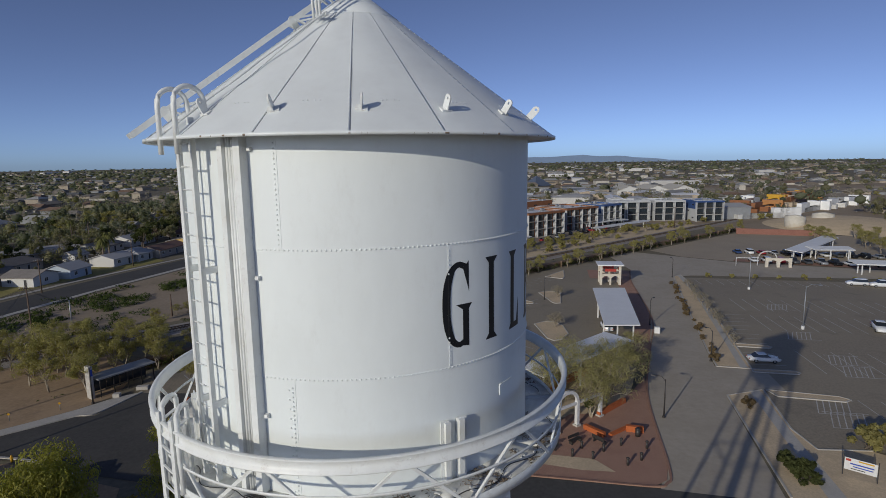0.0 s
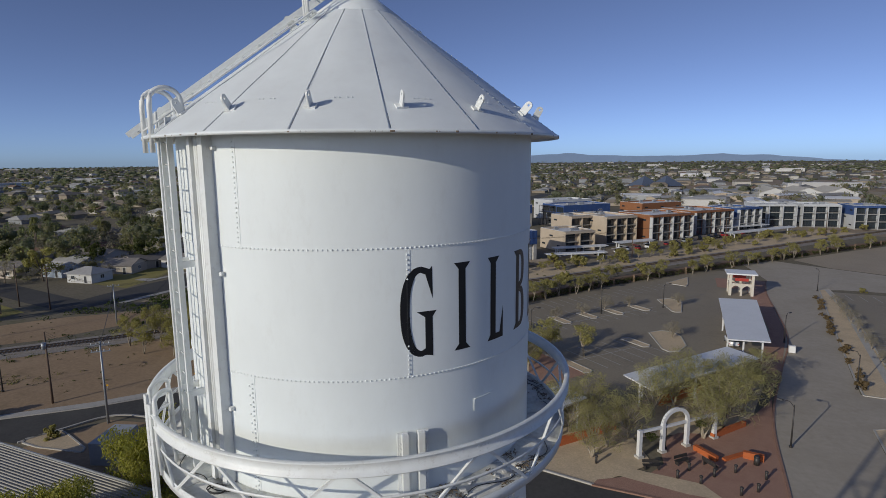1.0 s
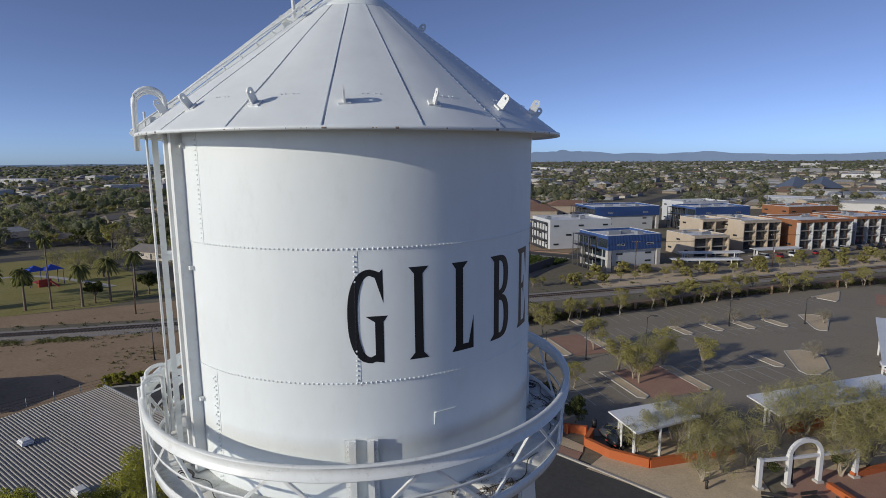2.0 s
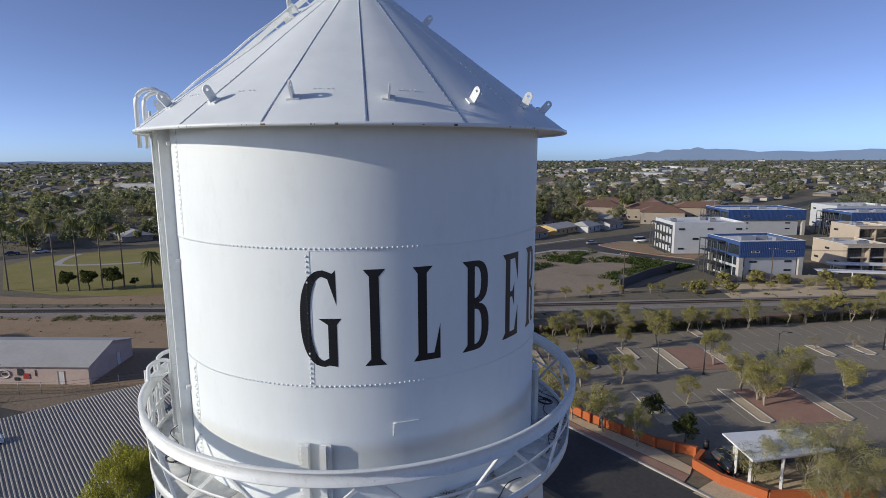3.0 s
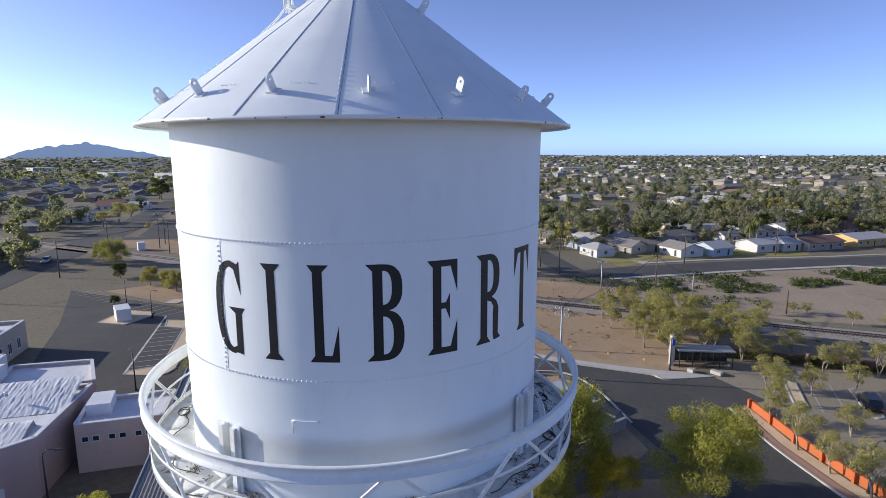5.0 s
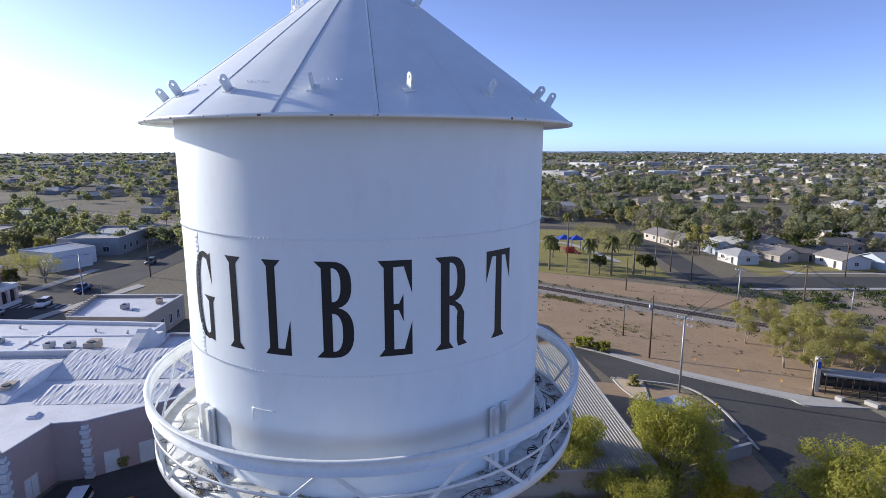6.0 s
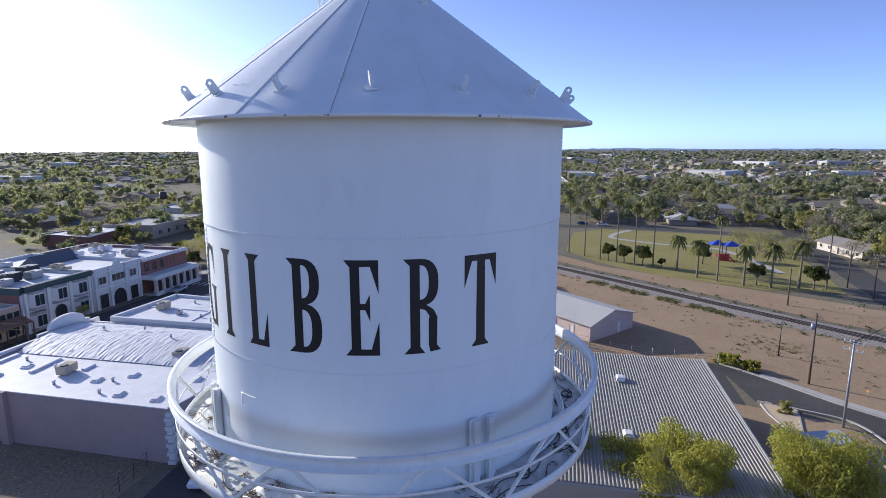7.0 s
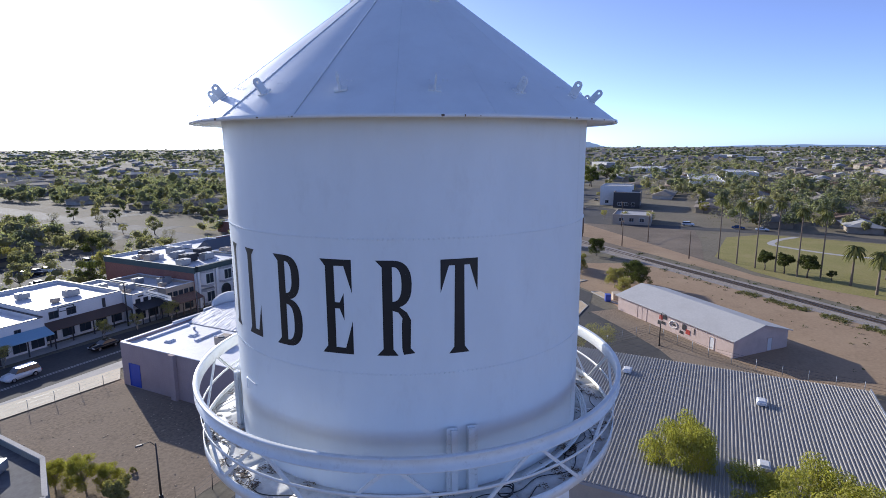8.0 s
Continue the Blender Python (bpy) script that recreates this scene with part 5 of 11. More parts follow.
for (ax, ay), (bx, by) in zip(RAIL[40:-12], RAIL[41:-12]):
    a, b = Vector((ax, ay)), Vector((bx, by))
    n = int((b - a).length / 0.6)
    for k in range(n):
        p = a.lerp(b, k / max(n, 1))
        box(bm, p.x, p.y, 0.24, 0.24, 2.5, 0.14, math.degrees(math.atan2(by - ay, bx - ax)))
part("sleepers", bm, TIMBER, rw, "dark timber sleepers", kind="stuff")

# the railside drain with its pale posts and shade
bm = bmesh.new()
DRAIN = [(-63, 66), (-50, 84.5), (-38, 101), (-22, 127), (-6, 150), (18, 180), (44, 212), (82, 256)]
strip(bm, DRAIN, 1.6, 0.02, height=1.5)
RAILWALL = material("railside_block", (0.20, 0.135, 0.09), 0.9, var=0.2, grain=5, stain=(0.14, 0.10, 0.07), stain_size=0.4)
solo("drain_wall", bm, RAILWALL, "low brown block wall along the railway", "wall", kind="structure")
for k in range(26):
    f = k / 25 * (len(DRAIN) - 1)
    i = min(int(f), len(DRAIN) - 2)
    p = Vector(DRAIN[i]).lerp(Vector(DRAIN[i + 1]), f - i)
    bm = bmesh.new()
    box(bm, p.x + 1.0, p.y - 0.8, 0, 0.5, 0.5, 2.0)
    solo("wall_pier", bm, RAILWALL, "brown block pier of the railside wall", "pier", kind="structure")
DRAIN_OUT = V_TRACK * 1.15
# grey screen wall in the vacant field, and the red one by the far car park
for line, mat, h, lab in (([(-64.6, 119.5), (-66.4, 136), (-66.2, 153)], material("dark_grey_block", (0.105, 0.10, 0.10), 0.9, var=0.15, grain=4, stain=(0.08, 0.075, 0.075), stain_size=0.4), 2.4, "dark grey screen wall by the vacant field"),
                          ([(81.3, 249), (112.2, 243)], BRICK_WALL, 2.4, "red brick screen wall"),
                          ([(-50, 149), (-34, 166), (-10, 204), (20, 252)], STUCCO_TAN, 1.6, "low tan wall before the apartments")):
    bm = bmesh.new()
    strip(bm, line, 0.3, 0.0, height=h)
    solo("wall", bm, mat, lab, "wall", kind="structure")

# ---- distance: suburbs, tree cover and hills ----
rnd = random.Random(21)


def in_view(x, y):
    """Kept to the half of the plain that lies west and north of the tower."""
    a = math.degrees(math.atan2(-x, y))
    return -42 < a < 172


def clear(x, y):
    """True where no nearer thing is laid out."""
    if -150 < x < 130 and -112 < y < 170:
        return False
    if -240 < x < -100 and -70 < y < 86:
        return False
    if -100 < x < 150 and 100 < y < 350:
        return False
    if -135 < x < -90 and 60 < y < 540:
        return False
    if -440 < x < -236 and -92 < y < -52 or -345 < x < -236 and -70 < y < 0:
        return False
    if -170 < x < 10 and -184 < y < -90:
        return False
    if -175 < x < -110 and -500 < y < -60:
        return False
    if abs(y - 1.16 * x - 170) < 26 and x > -440:
        return False
    if -175 < x < -125 and 80 < y < 215 or -190 < x < -110 and 245 < y < 335:
        return False
    return True


LOT_TURN = {}


def far_houses():
    """Low houses with gabled roofs, street by street, far beyond the railway."""
    v_w, f_w, v_r, f_r = [], [], [], []
    count = 0
    for _ in range(5600):
        r = 130 * (26 ** rnd.random())
        a = radians(rnd.uniform(-42, 172))
        x, y = -r * math.sin(a), r * math.cos(a)
        cell = (round(x / 160), round(y / 160))
        turn = LOT_TURN.setdefault(cell, rnd.choice((0, 90, 0, 90, 12)))
        x, y = round(x / 21) * 21 + rnd.uniform(-2, 2), round(y / 27) * 27 + rnd.uniform(-2, 2)
        if (round(x / 21), round(y / 27)) in LOT_TURN or not clear(x, y) or not in_view(x, y):
            continue
        LOT_TURN[(round(x / 21), round(y / 27))] = 1
        if r < 430 and rnd.random() < 0.12:
            continue
        L, W, h, top = rnd.uniform(11, 18), rnd.uniform(9, 13), rnd.uniform(2.3, 2.7), rnd.uniform(1.3, 2.3)
        if r > 600 and rnd.random() < 0.15:
            h, top = h + 2.6, top + 0.3
        c, s = math.cos(radians(turn)), math.sin(radians(turn))

        def P(px, py, pz):
            return (x + c * px - s * py, y + s * px + c * py, pz)
        b = len(v_w)
        for z in (0, h):
            v_w += [P(-L / 2, -W / 2, z), P(L / 2, -W / 2, z), P(L / 2, W / 2, z), P(-L / 2, W / 2, z)]
        f_w += [(b, b + 1, b + 5, b + 4), (b + 1, b + 2, b + 6, b + 5), (b + 2, b + 3, b + 7, b + 6), (b + 3, b, b + 4, b + 7)]
        e = 1.0
        q = len(v_r)
        hip = rnd.uniform(0.0, 0.45) * W
        v_r += [P(-L / 2 - e, -W / 2 - e, h - 0.1), P(L / 2 + e, -W / 2 - e, h - 0.1), P(L / 2 + e, W / 2 + e, h - 0.1), P(-L / 2 - e, W / 2 + e, h - 0.1),
                P(-L / 2 + hip, 0, h + top), P(L / 2 - hip, 0, h + top)]
        f_r += [(q, q + 1, q + 5, q + 4), (q + 2, q + 3, q + 4, q + 5), (q + 1, q + 2, q + 5), (q + 3, q, q + 4)]
        count += 1
    for name, v, f, mat, label in (("suburb_wall", v_w, f_w, FAR_WALL, "pale walls of distant low houses"), ("suburb_roof", v_r, f_r, FAR_ROOF, "brown and grey gabled roofs of distant houses")):
        me = bpy.data.meshes.new(name)
        me.from_pydata(v, [], f)
        me.materials.append(mat)
        tagged(new(name, me), label, "houses", kind="stuff")


far_houses()


bm = bmesh.new()
bmesh.ops.create_icosphere(bm, subdivisions=1, radius=1.0)
BALL = np.array([v.co[:] for v in bm.verts])
BALL_FACES = np.array([[v.index for v in f.verts] for f in bm.faces])
bm.free()


def far_crowns(name, spots, mat, label, sprays=70, size=0.9, hearts=4):
    """Many crowns in one mesh; each is a loose cloud of leaf sprays in a few uneven clumps."""
    rs = np.random.default_rng(len(spots) + sprays)
    V, C = [], []
    for x, y, h, w in spots:
        n = int(sprays * rs.uniform(0.7, 1.2))
        clumps = rs.normal(0, 1, (5, 3)) * (w * 0.20, w * 0.20, h * 0.15) + (x, y, h * 0.53)
        d = rs.normal(0, 1, (n, 3))
        d /= np.linalg.norm(d, axis=1)[:, None]
        p = clumps[rs.integers(0, 5, n)] + d * (w * 0.27, w * 0.27, h * 0.24) * rs.uniform(0.70, 1.05, (n, 1))
        p[:, 2] = np.maximum(p[:, 2], 0.3)
        nn = d + rs.normal(0, 0.55, (n, 3)) + (0, 0, 0.35)
        s = np.cross(nn, rs.normal(0, 1, (n, 3)))
        s /= np.linalg.norm(s, axis=1)[:, None]
        t = np.cross(nn, s)
        t /= np.linalg.norm(t, axis=1)[:, None]
        k = size * rs.uniform(0.5, 1.2, (n, 1))
        V.append(np.stack((p - t * k, p + s * k * 0.7, p + t * k, p - s * k * 0.6), axis=1).reshape(-1, 3))
        # a dense, lumpy heart in each of the first clumps
        for c in clumps[:hearts]:
            grow = 1.0 if hearts > 1 else 1.5
            C.append(c + BALL * rs.uniform(0.8, 1.15, (12, 1)) * (w * 0.17 * grow, w * 0.17 * grow, h * 0.15 * grow))
    V = np.concatenate(V)
    me = bpy.data.meshes.new(name)
    n4 = len(V)
    faces = np.arange(n4).reshape(-1, 4).tolist()
    faces += (n4 + np.arange(len(C))[:, None, None] * 12 + BALL_FACES[None]).reshape(-1, 3).tolist()
    me.from_pydata(np.concatenate([V] + C).tolist(), [], faces)
    me.materials.append(mat)
    me.polygons.foreach_set("use_smooth", [True] * len(me.polygons))
    return tagged(new(name, me), label, "trees", kind="stuff")


def scatter(n, r0, r1, lo, hi, wide=1.0):
    out = []
    while len(out) < n:
        r = r0 * ((r1 / r0) ** rnd.random())
        a = radians(rnd.uniform(-42, 172))
        x, y = -r * math.sin(a), r * math.cos(a)
        if not clear(x, y) or noise.noise(Vector((x * 0.006, y * 0.006, 0.4))) < rnd.uniform(-0.65, 0.1):
            continue
        if x > -60 and y > 300 and r < 1500 and rnd.random() < 0.62:
            continue
        h = rnd.uniform(lo, hi) * (1.25 if rnd.random() < 0.12 else 1)
        out.append((x, y, h, h * rnd.uniform(0.7, 1.15) * wide))
    return out


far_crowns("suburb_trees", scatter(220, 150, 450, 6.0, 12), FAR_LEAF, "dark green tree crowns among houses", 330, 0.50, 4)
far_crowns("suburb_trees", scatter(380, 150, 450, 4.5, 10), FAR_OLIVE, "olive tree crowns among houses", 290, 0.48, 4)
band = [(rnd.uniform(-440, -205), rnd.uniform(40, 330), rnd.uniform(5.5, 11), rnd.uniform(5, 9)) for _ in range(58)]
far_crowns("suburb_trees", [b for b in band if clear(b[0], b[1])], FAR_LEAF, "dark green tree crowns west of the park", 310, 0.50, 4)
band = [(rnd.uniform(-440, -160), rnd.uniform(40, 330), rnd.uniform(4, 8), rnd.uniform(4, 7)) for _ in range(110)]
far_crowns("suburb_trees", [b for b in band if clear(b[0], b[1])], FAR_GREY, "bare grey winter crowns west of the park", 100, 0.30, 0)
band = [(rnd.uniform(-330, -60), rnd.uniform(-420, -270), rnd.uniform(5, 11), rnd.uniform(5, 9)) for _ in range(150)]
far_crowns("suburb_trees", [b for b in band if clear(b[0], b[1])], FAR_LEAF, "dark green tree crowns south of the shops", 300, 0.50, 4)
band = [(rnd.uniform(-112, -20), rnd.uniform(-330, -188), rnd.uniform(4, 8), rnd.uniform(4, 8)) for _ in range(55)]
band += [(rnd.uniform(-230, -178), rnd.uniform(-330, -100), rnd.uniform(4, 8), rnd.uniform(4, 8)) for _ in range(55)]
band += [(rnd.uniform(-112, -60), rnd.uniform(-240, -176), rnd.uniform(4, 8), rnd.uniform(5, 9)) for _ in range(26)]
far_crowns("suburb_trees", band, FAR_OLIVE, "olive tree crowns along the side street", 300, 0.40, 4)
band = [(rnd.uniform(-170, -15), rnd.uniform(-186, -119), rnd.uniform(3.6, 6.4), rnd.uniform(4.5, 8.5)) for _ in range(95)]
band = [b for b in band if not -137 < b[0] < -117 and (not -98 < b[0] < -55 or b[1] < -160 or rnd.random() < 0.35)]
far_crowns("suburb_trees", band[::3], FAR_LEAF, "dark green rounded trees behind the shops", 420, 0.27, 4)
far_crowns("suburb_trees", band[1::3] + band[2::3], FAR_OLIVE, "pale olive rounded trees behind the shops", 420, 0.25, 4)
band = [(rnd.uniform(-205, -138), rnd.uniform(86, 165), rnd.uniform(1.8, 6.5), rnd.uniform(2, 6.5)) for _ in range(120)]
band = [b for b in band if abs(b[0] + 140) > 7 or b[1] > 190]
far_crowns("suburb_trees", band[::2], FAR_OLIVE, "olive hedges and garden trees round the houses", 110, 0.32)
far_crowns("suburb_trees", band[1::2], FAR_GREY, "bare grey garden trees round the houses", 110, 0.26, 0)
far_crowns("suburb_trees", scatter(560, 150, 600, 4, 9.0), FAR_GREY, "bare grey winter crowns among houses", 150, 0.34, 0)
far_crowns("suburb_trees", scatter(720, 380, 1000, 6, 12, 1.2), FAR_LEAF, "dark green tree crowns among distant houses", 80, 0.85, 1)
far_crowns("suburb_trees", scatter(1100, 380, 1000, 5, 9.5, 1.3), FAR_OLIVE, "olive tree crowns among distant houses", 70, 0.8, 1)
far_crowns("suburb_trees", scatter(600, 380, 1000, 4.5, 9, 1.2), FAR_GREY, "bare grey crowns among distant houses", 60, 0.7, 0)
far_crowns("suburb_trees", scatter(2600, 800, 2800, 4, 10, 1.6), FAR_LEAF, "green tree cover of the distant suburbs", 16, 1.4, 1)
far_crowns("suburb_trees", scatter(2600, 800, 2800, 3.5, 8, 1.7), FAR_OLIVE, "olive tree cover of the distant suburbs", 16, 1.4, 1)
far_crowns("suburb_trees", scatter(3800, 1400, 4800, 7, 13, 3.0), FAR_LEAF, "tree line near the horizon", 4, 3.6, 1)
# big pale roofs far out
bm = bmesh.new()
for _ in range(110):
    r = 600 * (7 ** rnd.random())
    a = radians(rnd.uniform(-42, 172))
    box(bm, -r * math.sin(a), r * math.cos(a), 0, rnd.uniform(20, 80), rnd.uniform(15, 40), rnd.uniform(4, 8), rnd.choice((0, 90, 35)))
solo("warehouse", bm, FAR_SHED, "pale warehouse roofs near the horizon", "buildings", kind="stuff")

# hills on the horizon
bm = bmesh.new()


def hills(az0, az1, heights, r=4880):
    """A rugged ridge between two compass angles (left of +y)."""
    n = 60
    for lay, (rr, k) in enumerate(((r, 1.0), (r - 60, 0.55))):
        prev = None
        for i in range(n + 1):
            f = i / n
            j = f * (len(heights) - 1)
            q = min(int(j), len(heights) - 2)
            h = heights[q] + (heights[q + 1] - heights[q]) * (j - q)
            h = max(0.0, h * k * (1 + 0.25 * noise.noise(Vector((i * 0.37, lay * 3.1, 0)))) + 6 * noise.noise(Vector((i * 1.3, lay, 5))))
            a = radians(az0 + (az1 - az0) * f)
            p = (-rr * math.sin(a), rr * math.cos(a))
            cur = (bm.verts.new((*p, -20)), bm.verts.new((*p, h * math.sin(math.pi * min(1, f * 6, (1 - f) * 6) / 2))))
            if prev:
                bm.faces.new((prev[0], cur[0], cur[1], prev[1]))
            prev = cur


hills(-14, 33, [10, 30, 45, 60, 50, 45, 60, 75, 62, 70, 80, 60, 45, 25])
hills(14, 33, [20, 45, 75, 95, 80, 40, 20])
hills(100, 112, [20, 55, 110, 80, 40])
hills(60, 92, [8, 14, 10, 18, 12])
solo("backdrop", bm, MOUNTAIN, "mountain ridge on the horizon, blue haze painted in and glowing", "mountains", kind="structure")

# ---- buildings ----


def frame_of(a, b):
    """Along and outward directions of a wall from a to b (outlines run counter-clockwise)."""
    d = Vector((b[0] - a[0], b[1] - a[1]))
    length = d.length
    d.normalize()
    return d, Vector((d.y, -d.x)), length


def window(parent, a, b, s, z, w, h, kind="window", mat=None, frame_mat=None, bars=1, sill=True):
    """A framed opening at s metres along the wall a-b: reveal frame, panes and sill."""
    d, n, _ = frame_of(a, b)
    c = Vector((a[0], a[1], 0)) + Vector((*d, 0)) * s
    n3, d3 = Vector((*n, 0)), Vector((*d, 0))
    bm = bmesh.new()
    p = c + n3 * 0.02
    for off in (-w / 2, w / 2):
        bar(bm, p + d3 * off + Vector((0, 0, z)), p + d3 * off + Vector((0, 0, z + h)), 0.09, 0.09, up=n3)
    for zz in (z, z + h):
        bar(bm, p - d3 * w / 2 + Vector((0, 0, zz)), p + d3 * w / 2 + Vector((0, 0, zz)), 0.09, 0.09, up=n3)
    for k in range(1, bars + 1):
        off = -w / 2 + w * k / (bars + 1)
        bar(bm, p + d3 * off + Vector((0, 0, z)), p + d3 * off + Vector((0, 0, z + h)), 0.05, 0.06, up=n3)
    ob = part(kind, bm, frame_mat or FRAME_WHITE, parent)
    bm = bmesh.new()
    q = c + n3 * 0.012
    quad(bm, q - d3 * w / 2 + Vector((0, 0, z)), q + d3 * w / 2 + Vector((0, 0, z)), q + d3 * w / 2 + Vector((0, 0, z + h)), q - d3 * w / 2 + Vector((0, 0, z + h)))
    part("pane", bm, mat or WINDOW, ob)
    if sill and c.length < 110:
        bm = bmesh.new()
        bar(bm, p - d3 * (w / 2 + 0.08) + Vector((0, 0, z - 0.06)), p + d3 * (w / 2 + 0.08) + Vector((0, 0, z - 0.06)), 0.16, 0.07)
        part("sill", bm, frame_mat or FRAME_WHITE, ob)
    return ob


def building(name, label, category, pts, h, wall_mat, roof_mat=None, parapet=0.6, base=0.0, coping=None, group=""):
    """A flat-roofed building with a parapet: walls of some thickness, a sunk roof, copings."""
    area_ = sum(a[0] * b[1] - b[0] * a[1] for a, b in zip(pts, pts[1:] + pts[:1]))
    pts = list(pts if area_ > 0 else pts[::-1])
    ob = thing(name, label, category, group)
    n = len(pts)
    inner = []
    for i in range(n):
        d0, n0, _ = frame_of(pts[i - 1], pts[i])
        d1, n1, _ = frame_of(pts[i], pts[(i + 1) % n])
        k = (n0 + n1)
        k = k / max(0.3, k.dot(n0))
        inner.append((pts[i][0] - k.x * 0.3, pts[i][1] - k.y * 0.3))
    for i in range(n):
        j = (i + 1) % n
        bm = bmesh.new()
        a, b, c, d = pts[i], pts[j], inner[j], inner[i]
        vs = [bm.verts.new((*p, z)) for z in (base, h) for p in (a, b, c, d)]
        for idx in ((0, 1, 5, 4), (1, 2, 6, 5), (2, 3, 7, 6), (3, 0, 4, 7), (4, 5, 6, 7)):
            bm.faces.new([vs[q] for q in idx])
        part("wall", bm, wall_mat, ob)
        if coping:
            bm = bmesh.new()
            strip(bm, [((a[0] + d[0]) / 2, (a[1] + d[1]) / 2), ((b[0] + c[0]) / 2, (b[1] + c[1]) / 2)], 0.42, h - 0.02, height=0.10)
            part("coping", bm, coping, ob)
    bm = bmesh.new()
    poly(bm, inner, h - parapet)
    part("roof", bm, roof_mat or ROOF_COAT, ob, "flat coated roof")
    return ob, pts


def rect(x, y, L, D, turn):
    """Outline of a rectangle: corner x, y, length along turn, depth to its left."""
    c, s = math.cos(radians(turn)), math.sin(radians(turn))
    return [(x, y), (x + c * L, y + s * L), (x + c * L - s * D, y + s * L + c * D), (x - s * D, y + c * D)]


def window_row(ob, pts, edge, z, w, h, count, margin=1.0, **kw):
    a, b = pts[edge], pts[(edge + 1) % len(pts)]
    _, _, length = frame_of(a, b)
    for k in range(count):
        s = margin + (length - 2 * margin) * (k + 0.5) / count
        window(ob, a, b, s, z, w, h, **kw)


def rooftop_unit(x, y, z, turn=0.0, size=1.0, mat=None, label="pale boxy roof-top cooling unit"):
    """A cooling unit: casing on runners, fan grille."""
    ob = thing("cooling_unit", label, "cooling unit", "roof-top units", (x, y, z), turn)
    bm = bmesh.new()
    box(bm, 0, 0, 0.12, 1.7 * size, 1.1 * size, 0.85 * size)
    for o in (-0.4, 0.4):
        box(bm, o * size, 0, 0, 0.12, 1.2 * size, 0.14)
    part("casing", bm, mat or STUCCO_TAN, ob)
    bm = bmesh.new()
    tube(bm, [(0.35 * size, 0, 0.12 + 0.85 * size), (0.35 * size, 0, 0.22 + 0.85 * size)], 0.38 * size, 12)
    part("fan", bm, FRAME_DARK, ob, "dark round fan grille")
    return ob


def roof_vent(x, y, z, r=0.22, label="small pale roof vent"):
    ob = thing("roof_vent", label, "vent", "roof vents", (x, y, z))
    bm = bmesh.new()
    tube(bm, [(0, 0, 0), (0, 0, 0.35)], r * 0.7, 8)
    part("pipe", bm, GREY_METAL, ob)
    bm = bmesh.new()
    tube(bm, [(0, 0, 0.35), (0, 0, 0.45), (0, 0, 0.52)], [r, r, r * 0.3], 8)
    part("cap", bm, ROOF_COAT, ob)
    return ob


def skylight(x, y, z, turn, w=1.35, d=0.95):
    ob = thing("skylight", "white curbed roof hatch on the ribbed roof", "skylight", "roof hatches", (x, y, z), turn)
    bm = bmesh.new()
    box(bm, 0, 0, 0, w, d, 0.28)
    part("curb", bm, ROOF_COAT, ob)
    bm = bmesh.new()
    box(bm, 0, 0, 0.28, w * 0.9, d * 0.9, 0.14, taper=0.75)
    part("dome", bm, FRAME_WHITE, ob)
    return ob


# the long building with the ribbed roof, just west of the tower
shed = thing("ribbed_roof_building", "long low building under a grey ribbed metal roof", "building")
RX0, RX1, RY0, RY1, RZ = -64.0, -34.0, -14.0, 21.2, 6.0
bm = bmesh.new()
box(bm, (RX0 + RX1) / 2, (RY0 + RY1) / 2, 0, RX1 - RX0 - 0.8, RY1 - RY0 - 0.8, RZ - 0.15)
part("wall", bm, STUCCO_TAN, shed, "tan block walls")
pitch = 0.315
ribs = int((RY1 - RY0) / pitch)
for k in range(ribs):
    y0 = RY0 + k * (RY1 - RY0) / ribs
    w = (RY1 - RY0) / ribs
    bm = bmesh.new()
    prof = [(y0, RZ), (y0 + w * 0.50, RZ), (y0 + w * 0.62, RZ + 0.10), (y0 + w * 0.86, RZ + 0.10), (y0 + w, RZ)]
    lo = [bm.verts.new((RX0 - 0.25, y, z)) for y, z in prof]
    hi = [bm.verts.new((RX1 + 0.25, y, z + 0.0)) for y, z in prof]
    for i in range(4):
        bm.faces.new((lo[i], hi[i], hi[i + 1], lo[i + 1]))
    bm.faces.new(lo[1:]), bm.faces.new(hi[:0:-1])
    part("roof_sheet", bm, CORR_ROOF, shed)
bm = bmesh.new()
for y in (RY0 - 0.05, RY1 + 0.05):
    box(bm, (RX0 + RX1) / 2, y, RZ - 0.25, RX1 - RX0 + 0.6, 0.12, 0.5)
for x in (RX0 - 0.28, RX1 + 0.28):
    box(bm, x, (RY0 + RY1) / 2, RZ - 0.3, 0.1, RY1 - RY0 + 0.2, 0.28)
part("fascia", bm, GREY_METAL, shed)
for x, y in ((-55.5, 10.3), (-42.1, 9.8), (-45.2, -4.6), (-58.2, -3.6)):
    skylight(x, y, RZ + 0.15, 0)
# eave annexe in front of it
bm = bmesh.new()
box(bm, -31.5, 6, 0, 3.6, 24, 3.2)
solo("annexe", bm, STUCCO_MAUVE, "low annexe under the ribbed roof's edge", "building")

# pink shed with a mural, by the railway
P0, P1, P3 = Vector((-85.4, 8.4)), Vector((-105.0, -12.0)), Vector((-95.0, 16.4))
P2 = P1 + (P3 - P0)
pink = thing("pink_shed", "long pink corrugated shed with a mural, pale gabled roof", "shed")
HE, HR = 3.0, 4.6
bm = bmesh.new()
slab(bm, [tuple(P0), tuple(P3), tuple(P2), tuple(P1)], 0, HE)
for a, b in ((P0, P3), (P2, P1)):
    m_ = (a + b) / 2
    bm.faces.new([bm.verts.new((*a, HE)), bm.verts.new((*b, HE)), bm.verts.new((*m_, HR))])
